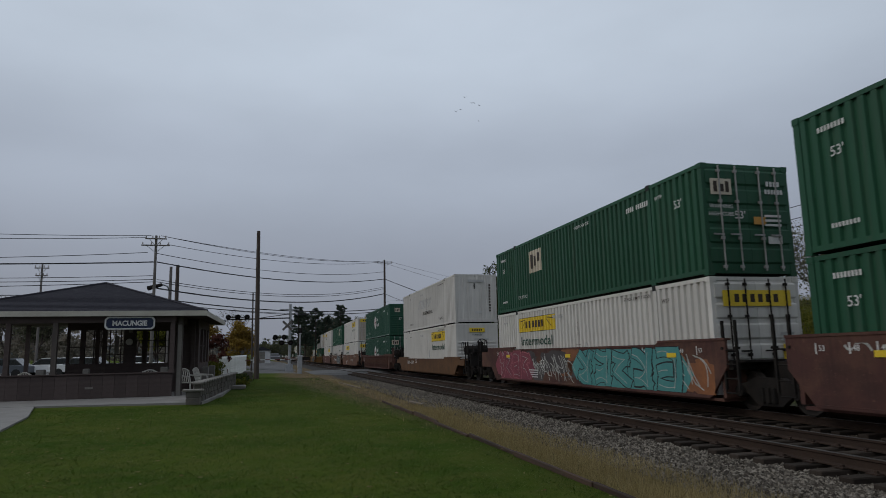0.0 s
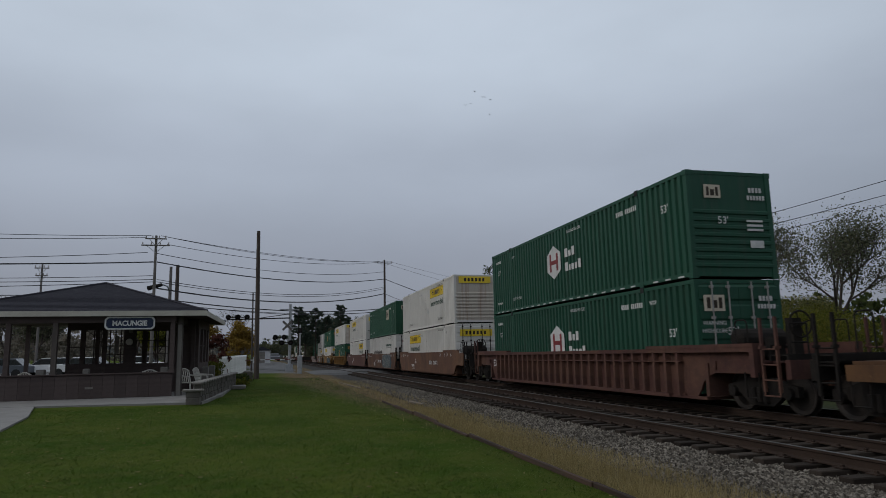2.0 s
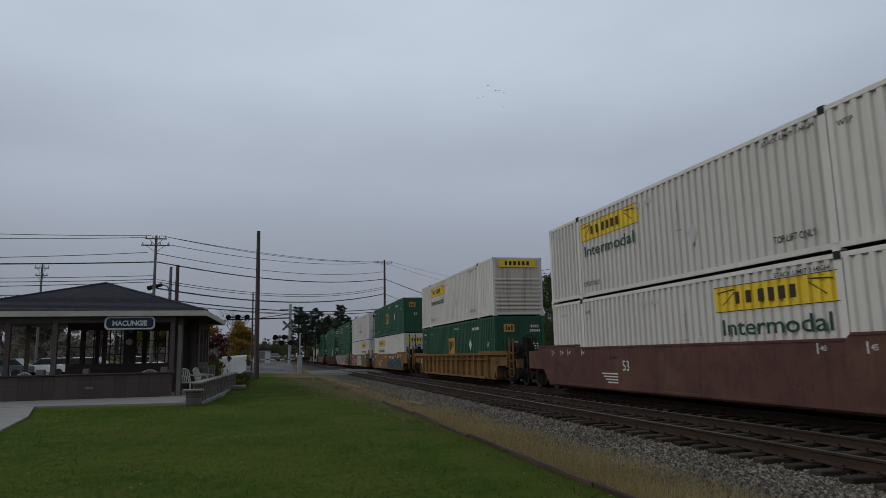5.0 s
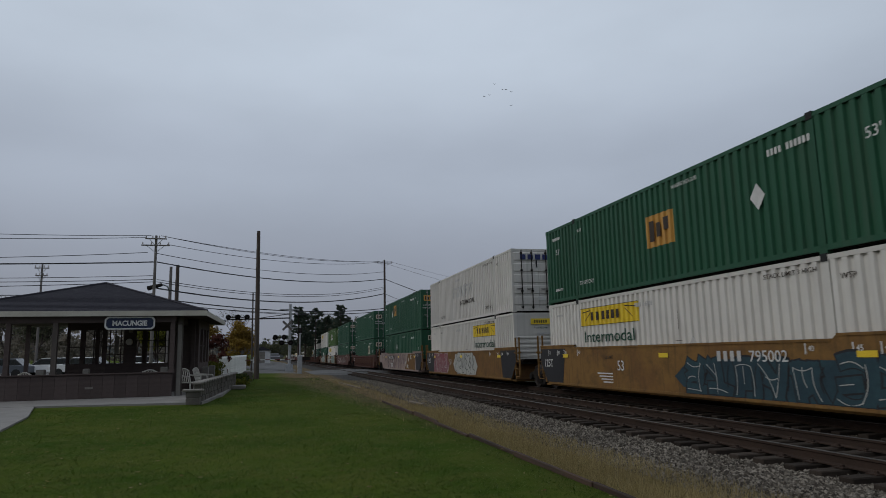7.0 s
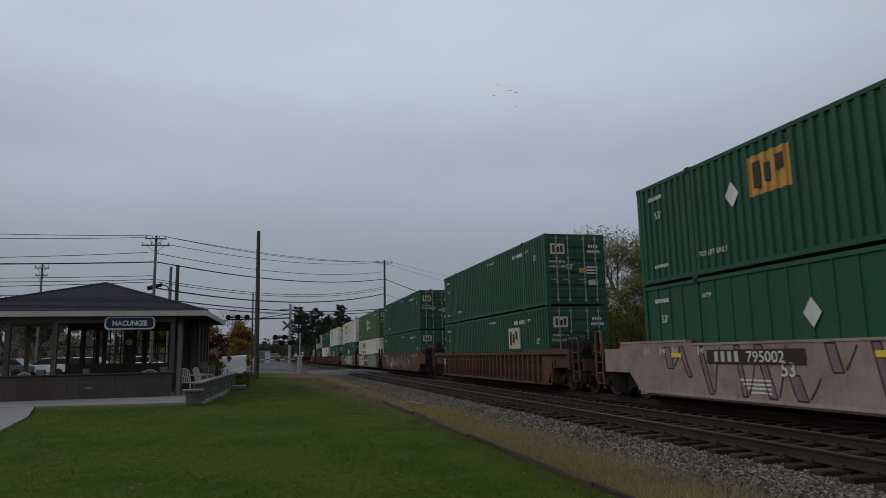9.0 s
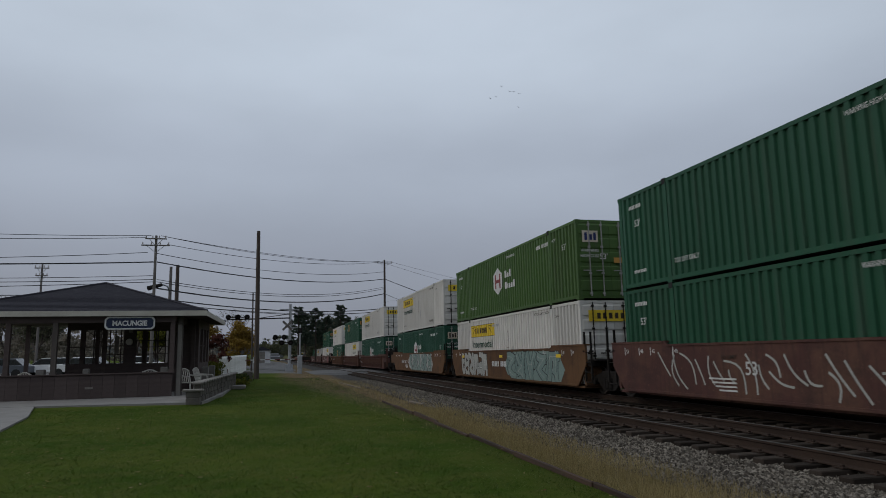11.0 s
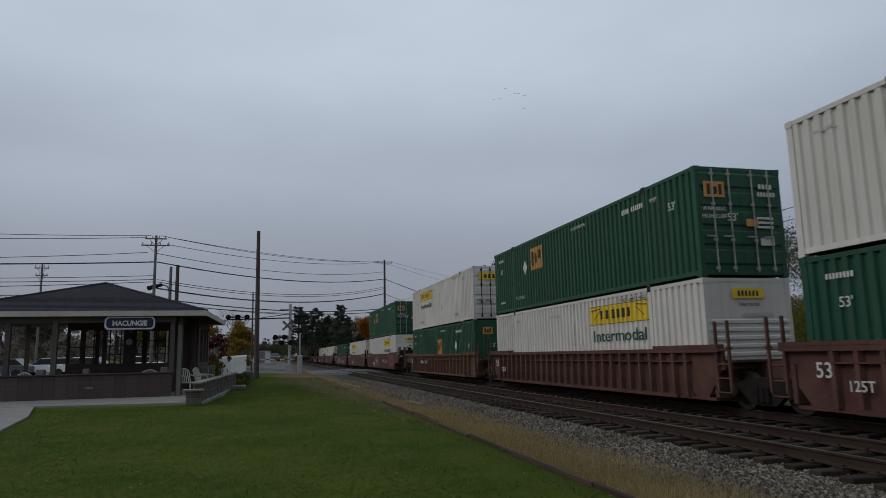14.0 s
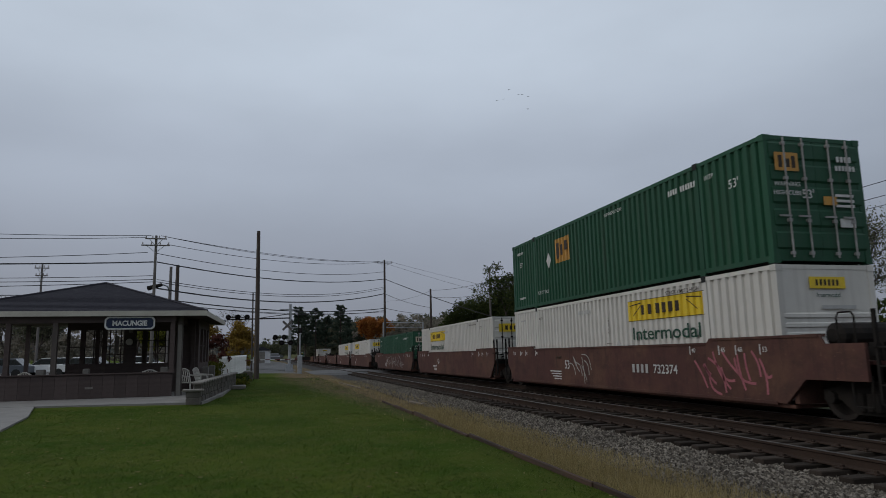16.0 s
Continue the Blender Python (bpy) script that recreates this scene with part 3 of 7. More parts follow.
def tank_mesh():
    """A dished air reservoir lying across the end deck."""
    bm = bmesh.new()
    tube(bm, (-1.05, 0, 0), (0.15, 0, 0), 0.25, sides=14)
    for a, b in ((-1.05, -1.14), (0.15, 0.24)):
        tube(bm, (a, 0, 0), (b, 0, 0), 0.25, 0.13, sides=14)
    for x in (-0.85, -0.05):
        box(bm, x - 0.04, x + 0.04, -0.27, 0.27, -0.50, 0.02)
    return bm


def valve_mesh():
    bm = boxed((-0.2, 0.2, -0.16, 0.16, 0.0, 0.34), (-0.12, 0.14, -0.22, 0.1, 0.34, 0.52), (-0.3, -0.2, -0.1, 0.1, 0.08, 0.26))
    tube(bm, (0.1, -0.05, 0.5), (0.5, -0.05, 0.12), 0.025, sides=6)
    tube(bm, (-0.15, 0.1, 0.3), (-0.15, 0.5, -0.1), 0.025, sides=6)
    return bm


def grab_mesh():
    """A bent grab iron standing on the side of the deck."""
    bm = bmesh.new()
    pts = ((0, 0, 0), (0, 0, 0.62), (0, -0.06, 0.7), (0, -0.34, 0.7), (0, -0.4, 0.62), (0, -0.4, 0))
    for a, b in zip(pts, pts[1:]):
        tube(bm, a, b, 0.018, sides=5)
    return bm


def stirrup_mesh():
    bm = bmesh.new()
    for a, b in (((0, 0, 0.9), (0, -0.04, 0.34)), ((0, -0.04, 0.34), (0, -0.42, 0.34)), ((0, -0.42, 0.34), (0, -0.46, 0.9))):
        tube(bm, a, b, 0.02, sides=5)
    return bm


def crossover_mesh():
    """Grated crossover walkway with its beam."""
    bm = boxed((-1.36, 1.36, -0.03, 0.03, 0.0, 0.14), (-1.36, 1.36, -0.55, -0.49, 0.0, 0.14))
    for k in range(19):
        box(bm, -1.35 + 0.15 * k, -1.31 + 0.15 * k, -0.5, -0.02, 0.10, 0.13)
    return bm


def hose_mesh():
    bm = bmesh.new()
    pts = [(0.3 * math.sin(k * 0.5) * 0.4, -0.11 * k, 0.35 - 0.32 * math.sin(k * math.pi / 8)) for k in range(9)]
    for a, b in zip(pts, pts[1:]):
        tube(bm, a, b, 0.03, sides=6, caps=False)
    return bm


def brake_wheel_mesh():
    bm = bmesh.new()
    n = 18
    for k in range(n):
        a, b = k * math.tau / n, (k + 1) * math.tau / n
        tube(bm, (0.29 * math.cos(a), 0, 0.29 * math.sin(a)), (0.29 * math.cos(b), 0, 0.29 * math.sin(b)), 0.022, sides=5, caps=False)
    for k in range(4):
        a = k * math.tau / 4 + 0.3
        tube(bm, (0, 0.02, 0), (0.29 * math.cos(a), 0, 0.29 * math.sin(a)), 0.014, sides=4)
    tube(bm, (0, 0.25, 0), (0, -0.03, 0), 0.05, sides=8)
    box(bm, -0.12, 0.12, 0.1, 0.32, -0.75, 0.14)
    return bm


def wheel_mesh():
    bm = bmesh.new()
    n = 24
    prof = ((-0.07, 0.16), (-0.03, 0.36), (-0.07, 0.42), (-0.07, 0.455), (0.05, 0.445), (0.07, 0.485), (0.085, 0.42), (0.05, 0.36), (0.06, 0.16))
    rings = [[bm.verts.new((x, r * math.cos(k * math.tau / n), r * math.sin(k * math.tau / n))) for k in range(n)] for x, r in prof]
    for a, b in zip(rings, rings[1:]):
        for k in range(n):
            bm.faces.new((a[k], a[(k + 1) % n], b[(k + 1) % n], b[k]))
    bm.faces.new(rings[0])
    bm.faces.new(rings[-1][::-1])
    return bm


def frame_mesh():
    bm = bmesh.new()
    prism(bm, [(-1.12, 0.38), (-1.12, 0.60), (-0.75, 0.66), (-0.4, 0.78), (0.4, 0.78), (0.75, 0.66), (1.12, 0.60), (1.12, 0.38), (0.72, 0.42), (0.36, 0.16), (-0.36, 0.16), (-0.72, 0.42)], -0.07, 0.07)
    for y in (-0.89, 0.89):
        tube(bm, (-0.16, y, 0.46), (0.1, y, 0.46), 0.13, sides=10)
    for y in (-0.18, 0.0, 0.18):
        tube(bm, (-0.09, y, 0.24), (-0.09, y, 0.56), 0.075, sides=8)
    return bm


def truck(parent, y):
    t = hang("truck", cached(("truck",), lambda: boxed((-1.1, 1.1, -0.22, 0.22, 0.42, 0.66), (-0.3, 0.3, -0.3, 0.3, 0.6, 0.8)), M["black_steel"]), parent, "grimy black two-axle truck", Matrix.Translation((0, y, 0)))
    for x in (-1.02, 1.02):
        hang("side_frame", cached(("side_frame",), frame_mesh, M["black_steel"]), t, "", Matrix.Translation((x, 0, 0)) @ pose(0, 0, 0, 0, 0, 0 if x < 0 else 180))
    for yy in (-0.89, 0.89):
        for x in (-0.77, 0.77):
            hang("wheel", cached(("wheel",), wheel_mesh, M["wheel"]), t, "worn steel wheel", Matrix.Translation((x, yy, 0.455)) @ pose(0, 0, 0, 0, 0, 0 if x < 0 else 180))
        hang("axle", cached(("axle",), axle_mesh, M["wheel"]), t, "", Matrix.Translation((0, yy, 0.455)))


def axle_mesh():
    bm = bmesh.new()
    tube(bm, (-1.0, 0, 0), (1.0, 0, 0), 0.08, sides=8)
    return bm


def well_car(colour, smooth, ahead, behind, label):
    """ahead and behind: 'joint' for a shared truck, 'end' for a coupled end."""
    c = thing("well_car", label, "well car", "cars of the train")
    mat = M[colour]
    style = "low" if smooth == "low" else ("smooth" if smooth else "ribbed")
    for s in (-1, 1):
        hang("side_sill", cached(("side_sill", style, s, ahead, behind), sill_mesh(smooth, s, REACH[ahead], REACH[behind]), mat), c)
        hang("top_chord", cached(("top_chord", style, s, ahead, behind), chord_mesh(smooth, s, REACH[ahead], REACH[behind]), mat), c)
    hang("well_floor", cached(("well_floor",), pocket_mesh, mat), c)
    if not smooth:
        rib = cached(("rib",), rib_mesh, mat)
        for s in (0, 180):
            count = 27 if colour == "maroon" else (20 if colour == "rust_brown" else 14)
            for k in range(count):
                hang("rib", rib, c, "", Matrix.Translation((0, 0.75 + 14.65 * k / (count - 1), 0)) @ pose(0, 0, 0, 0, 0, s))
    for where, mode in ((0, ahead), (180, behind)):
        m = Matrix.Identity(4) if where == 0 else Matrix.Translation((0, 16.154, 0)) @ pose(0, 0, 0, 0, 0, 180)
        ln = 1.6 if mode == "joint" else 3.15
        hang("end_platform", cached(("end_platform", mode), platform_mesh(ln), mat if not smooth else M["black_steel"]), c, "", m)
        for x in (-1.44, 1.44):
            at = -0.5 if mode == "joint" else -2.42
            hang("ladder", cached(("ladder", colour), ladder_mesh, M["ochre" if colour in ("ochre", "pinkish") else ("maroon" if not smooth else "black_steel")]), c, "steel ladder with tall posts", m @ Matrix.Translation((x, at, 0)))
        if mode == "end":
            for x in (-1.40, 1.40):
                hang("grab_iron", cached(("grab_iron",), grab_mesh, M["black_steel"]), c, "bent grab iron", m @ Matrix.Translation((x, -1.55, 1.38)))
                hang("step_stirrup", cached(("step_stirrup",), stirrup_mesh, M["black_steel"]), c, "", m @ Matrix.Translation((x, -1.75, 0)))
            hang("crossover_walkway", cached(("crossover_walkway",), crossover_mesh, M["black_steel"]), c, "grated crossover walkway", m @ Matrix.Translation((0, -2.55, 1.16)))
            hang("air_hose", cached(("air_hose",), hose_mesh, M["black_steel"]), c, "black rubber air hose", m @ Matrix.Translation((-0.35, -3.1, 0.45)))
            hang("valve_box", cached(("valve_box",), valve_mesh, M["black_steel"]), c, "brake valve and pipes", m @ Matrix.Translation((-0.75, -1.95, 1.17)))
            if where == 0:
                hang("air_reservoir", cached(("air_reservoir",), tank_mesh, M["black_steel"]), c, "dark air reservoir on the end deck", m @ Matrix.Translation((0, -1.15, 1.66)))
            hang("end_deck", cached(("end_deck",), lambda: boxed((-1.30, 1.30, -2.2, -0.95, 1.10, 1.165)), mat), c, "", m)
            hang("handrail", cached(("handrail",), handrail_mesh, M["black_steel"]), c, "black steel handrail", m @ Matrix.Translation((0, -3.0, 0)))
            truck(c, (-1.85 if where == 0 else 16.154 + 1.85))
        elif where == 180:
            truck(c, 16.154 + 1.67)
    if ahead == "end":
        hang("brake_wheel", cached(("brake_wheel",), brake_wheel_mesh, M["black_steel"]), c, "black brake wheel", Matrix.Translation((-0.55, -2.62, 1.95)))
    if smooth is True:
        for code, y in (("53", 0.35), ("48", 1.15), ("45", 1.75), ("40", 2.9), ("53", 15.8), ("48", 15.0), ("45", 14.4), ("40", 13.3)):
            side_text(c, code, y, 1.36, 0.11, M["ink_white"], -SX + 0.008)
        ticks = [rect(y + 0.13, y + 0.165, 1.30, 1.52) for y in (0.35, 1.15, 1.75, 2.9, 15.8, 15.0, 14.4, 13.3)]
        ticks += [rect(11.0 + 0.0 * k, 12.0 - 0.12 * k, 0.72 - 0.09 * k, 0.76 - 0.09 * k) for k in range(4)]
        hang("gauge_tick", cached(("gauge_tick",), lambda: flat_shapes(ticks, -SX + 0.014), M["ink_white"]), c, "white measuring ticks")["kind"] = "stuff"
        side_text(c, "LD LIMIT", 11.2, 1.2, 0.10, M["ink"], -SX + 0.012)
    side_text(c, "53", 10.45 if smooth else 15.6, 0.85, 0.30, M["ink_white"], -SX - 0.004)
    return c


def wobble(rng, y, z, w, h, n=11, k=0.16):
    """A jagged letter-like form."""
    out = []
    slant = rng.uniform(-0.18, 0.25)
    for i in range(n):
        a = i * math.tau / n + rng.uniform(-0.12, 0.12)
        r = rng.uniform(0.72, 1.18)
        ca, sa = math.cos(a), math.sin(a)
        zz = h / 2 * min(1.02, r * 1.1) * math.copysign(abs(sa) ** 0.5, sa)
        out.append((y + w / 2 * r * math.copysign(abs(ca) ** 0.6, ca) - slant * zz, z + zz))
    return out


def stroke(rng, y0, z0, y1, z1, w, most=0.3):
    """A bent painted stroke as an outline."""
    n = 7
    bend = rng.uniform(-most, most)
    pts = []
    for i in range(n):
        f = i / (n - 1)
        b = math.sin(f * math.pi) * bend
        pts.append((y0 + (y1 - y0) * f + b * (z1 - z0), z0 + (z1 - z0) * f - b * (y1 - y0)))
    left, right = [], []
    for i, (y, z) in enumerate(pts):
        a, b = pts[max(0, i - 1)], pts[min(n - 1, i + 1)]
        dy, dz = b[0] - a[0], b[1] - a[1]
        d = math.hypot(dy, dz) or 1
        left.append((y - dz / d * w / 2, z + dy / d * w / 2))
        right.append((y + dz / d * w / 2, z - dy / d * w / 2))
    return left + right[::-1]


def clip_z(pts, lo, hi):
    return [(y, min(hi, max(lo, z))) for y, z in pts]


def spray(name, col, col2=None):
    M[name] = surface("spray_paint_" + name, col, col2, rough=0.7, scale=1.1, fine=9, bump=0)


spray("teal", (0.05, 0.20, 0.20), (0.08, 0.26, 0.245))
spray("pale_teal", (0.19, 0.26, 0.235), (0.13, 0.195, 0.18))
spray("deep_teal", (0.022, 0.058, 0.07), (0.014, 0.032, 0.046))
spray("pink", (0.36, 0.12, 0.14), (0.26, 0.08, 0.10))
spray("pale", (0.40, 0.40, 0.37), (0.30, 0.31, 0.29))
spray("steel_blue", (0.10, 0.12, 0.22), (0.16, 0.17, 0.24))
spray("wine", (0.20, 0.045, 0.06), (0.14, 0.03, 0.05))
spray("black", (0.018, 0.018, 0.02))
spray("orange_paint", (0.26, 0.10, 0.035), (0.17, 0.07, 0.035))


def graffiti(c, y0, y1, fill, line, seed, letters, z0=0.30, z1=1.50, plane=0.0):
    """A sprayed piece: swollen letter-like forms with dark edges and inner strokes; no word."""
    rng = random.Random(seed)
    x = -SX + 0.02 - 0.004
    w = (y1 - y0) / letters
    back, front, inner, glow = [], [], [], []
    edge = [(y0 - 0.5, (z0 + z1) / 2 - 0.1), (y0 - 0.1, z0 + 0.05), (y0 + 0.9, z0 - 0.02), (y1 - 1.0, z0), (y1 + 0.1, z0 + 0.2), (y1 + 0.45, (z0 + z1) / 2), (y1 - 0.1, z1 - 0.1), (y1 - 0.8, z1), (y0 + 0.7, z1 - 0.02), (y0 - 0.05, z1 - 0.2)]
    if plane:
        bm = bmesh.new()
        prism(bm, edge, x, x - 0.0015)
        part("sprayed_ground", bm, M[plane if isinstance(plane, str) else fill], c, "flat sprayed patch on the car side")
        x -= 0.003
    forms = (((0.9, 1, 0.8, 0), (0.8, 0, 0.1, 0.25), (0.1, 0.25, 0.75, 0.5), (0.75, 0.5, 0.05, 0.95)), ((0.85, 0, 0.9, 1), (0.9, 0.05, 0.1, 0.1), (0.88, 0.9, 0.15, 1), (0.6, 0.5, 0.15, 0.45)), ((0.5, 1, 0.45, 0), (0.95, 0.05, 0.05, 0.15), (0.5, 0.6, 0.1, 0.95)), ((0.05, 1, 0.5, 0), (0.5, 0, 0.95, 1), (0.25, 0.6, 0.75, 0.58)), ((0.1, 0.9, 0.85, 0.8), (0.85, 0.8, 0.15, 0.4), (0.15, 0.4, 0.9, 0.05)), ((0.1, 0, 0.15, 0.9), (0.15, 0.9, 0.85, 0.9), (0.85, 0.9, 0.9, 0), (0.5, 0.9, 0.5, 0.35)))
    last = -1
    for k in range(letters):
        y, z = y0 + w * (k + 0.5), (z0 + z1) / 2
        pick = rng.choice([i for i in range(len(forms)) if i != last])
        last = pick
        h, lean, fat = (z1 - z0) * 0.80, rng.uniform(-0.16, 0.16), 0.20 * w + 0.11
        for a0, b0, a1, b1 in forms[pick]:
            p = [y + (0.5 - a0) * w * 0.78 + lean * b0, z + (b0 - 0.5) * h, y + (0.5 - a1) * w * 0.78 + lean * b1, z + (b1 - 0.5) * h]
            seed2 = rng.randrange(9999)
            d = math.hypot(p[2] - p[0], p[3] - p[1])
            ey, ez = (p[2] - p[0]) / d * fat * 0.42, (p[3] - p[1]) / d * fat * 0.42
            gy, gz = ey * 1.28, ez * 1.28
            back.append(clip_z(stroke(random.Random(seed2), p[0] - gy, p[1] - gz, p[2] + gy, p[3] + gz, fat + 0.07, 0.16), 0.32, 1.54))
            front.append(clip_z(stroke(random.Random(seed2), p[0] - ey, p[1] - ez, p[2] + ey, p[3] + ez, fat, 0.16), 0.345, 1.515))
            glow.append(clip_z(stroke(random.Random(seed2), p[0] + fat * 0.25, p[1], p[2] + fat * 0.25, p[3], 0.02, 0.16), 0.36, 1.5))
        inner.append(clip_z(stroke(rng, y - 0.3 * w, z - 0.2, y - 0.36 * w, z + 0.3, 0.03), 0.32, 1.48))
    for nm, shapes, mat, off in (("sprayed_edge", back, line, 0.0), ("sprayed_fill", front, fill, 0.004), ("sprayed_stroke", inner, line, 0.008), ("sprayed_highlight", glow, "pale", 0.012)):
        bm = bmesh.new()
        for i, pts in enumerate(shapes):
            prism(bm, pts, x - off - 0.0003 * (i % 9), x - off - 0.001 - 0.0003 * (i % 9))
        part(nm, bm, M[mat], c, "sprayed graffiti on the car side")["kind"] = "stuff"


def smear(c, y0, y1, mat, seed, n=6):
    """Broad soft-edged patches of old overspray."""
    rng = random.Random(seed)
    bm = bmesh.new()
    for k in range(n):
        y = y0 + (y1 - y0) * (k + 0.5) / n
        prism(bm, clip_z(wobble(rng, y, rng.uniform(0.65, 1.15), (y1 - y0) / n * 1.7, rng.uniform(0.6, 1.2), 17), 0.34, 1.53), -SX + 0.0195, -SX + 0.0185 - 0.0002 * k)
    part("overspray", bm, M[mat], c, "smeared patches of old spray paint")["kind"] = "stuff"


def tag_lines(c, y0, y1, mat, seed, n=14, z0=0.35, z1=1.4, w=0.05):
    rng = random.Random(seed)
    bm = bmesh.new()
    for k in range(n):
        y = y0 + (y1 - y0) * k / n
        prism(bm, clip_z(stroke(rng, y, rng.uniform(z0, (z0 + z1) / 2), y + rng.uniform(0.1, 0.7), rng.uniform((z0 + z1) / 2, z1), w), 0.3, 1.5), -SX + 0.015, -SX + 0.012)
    part("sprayed_tag", bm, M[mat], c, "scrawled sprayed lines")["kind"] = "stuff"


spray("slate", (0.045, 0.055, 0.075), (0.06, 0.085, 0.08))
spray("soot", (0.035, 0.03, 0.032), (0.07, 0.062, 0.06))
spray("mauve", (0.15, 0.095, 0.105), (0.19, 0.13, 0.14))


def slab_art(c, y0, y1, seed):
    """Big pale slab forms with mauve shaded edges and black outlines, and an unpainted ochre stretch ahead of them."""
    rng = random.Random(seed)
    x = -SX + 0.018
    bm = bmesh.new()
    prism(bm, [(1.6, 0.34), (y0 - 0.2, 0.34), (y0 - 1.0, 0.9), (y0 - 1.5, 1.54), (1.6, 1.54)], x, x - 0.002)
    part("bare_stretch", bm, M["ochre"], c, "stretch of ochre paint left bare")
    edge, shade, blob = [], [], []
    y = y0 + 0.2
    while y < y1 - 0.8:
        w, lean, z0 = rng.uniform(0.16, 0.3), rng.uniform(-0.5, -0.15), rng.choice((0.36, 0.36, 0.75, 0.95))
        z1 = 1.52 if z0 > 0.5 or rng.random() < 0.6 else rng.uniform(0.8, 1.1)
        q = [(y, z0), (y + w, z0), (y + w + lean * (z0 - z1), z1), (y + lean * (z0 - z1), z1)]
        shade.append(q)
        for a, b in zip(q, q[1:] + q[:1]):
            edge.append(stroke(rng, *a, *b, 0.035, 0.02))
        if rng.random() < 0.6:
            edge.append(stroke(rng, y - 0.35, z1 - 0.05, y - 0.05, z0 + 0.05, 0.035, 0.05))
        y += rng.uniform(0.75, 1.25)
    for _ in range(5):
        blob.append(wobble(rng, rng.uniform(2.6, y0 - 0.7), rng.uniform(0.55, 1.25), 0.35, 0.28))
    edge.append(stroke(rng, y0 - 0.2, 0.34, y0 - 1.5, 1.54, 0.05, 0.12))
    for nm, shapes, mat, off in (("sprayed_shade", shade, "mauve", 0.0), ("sprayed_edge", edge, "black", 0.004), ("sprayed_blob", blob, "pale", 0.003)):
        bm = bmesh.new()
        for k, pts in enumerate(shapes):
            prism(bm, clip_z(pts, 0.34, 1.53), x - off - 0.0004 * (k % 7), x - off - 0.002 - 0.0004 * (k % 7))
        part(nm, bm, M[mat], c, "sprayed slab graffiti on the car side")["kind"] = "stuff"


def number_on(c, y, z, digits, mat="ink_white", size=0.24):
    side_text(c, digits, y, z - size / 2, size, M[mat], -SX - 0.006, width=0.8 * size * len(digits))
    hang("owner_bar", cached(("owner_bar", y, z, mat), lambda: flat_shapes([rect(y + 0.22 * len(digits) * 0.5 + 0.2 + 0.24 * k, y + 0.22 * len(digits) * 0.5 + 0.33 + 0.24 * k, z - size / 2, z + size / 2) for k in range(4)], -SX - 0.004), M["ink_grey" if mat == "ink_white" else mat]), c, "white stencilled bars")


def number_bars(c, y, z):
    """Stencilled number too worn to read."""
    hang("owner_bar", cached(("number_bars", y, z), lambda: flat_shapes([rect(y + 0.21 * k, y + 0.21 * k + 0.14, z - 0.12, z + 0.12) for k in range(-4, 6) if k != 0], -SX - 0.004), M["ink_white"]), c, "white stencilled bars")


def yellow_patches(c, spots):
    hang("reflector", cached(("reflector", tuple(spots)), lambda: flat_shapes([rect(y - 0.22, y + 0.22, z - 0.06, z + 0.06) for y, z in spots], -SX - 0.002), M["yellow"]), c, "yellow reflective strip")


# ---- the train: leading end of each load along the line at the start, and how it is loaded ----
SPEED = 23.05
FAR_TRACK, NEAR_TRACK = 11.845, 8.33
LINE = pose(0, 0, 0, 0, 0, 0.43)
# the line falls gently away from the station
GRADE = 0.007
TRACK = LINE @ pose(0, 0, 0.06, -math.degrees(GRADE))
MOVING = []

W_REAR, W_FRONT = ("white", "rear"), ("white", "front")
GREEN_L = "dark green corrugated steel container stacked on a railway well car"
WHITE_L = "white corrugated steel container with a yellow board, on a well car"
GREY_L = "weathered white container with ghosts of removed letters"


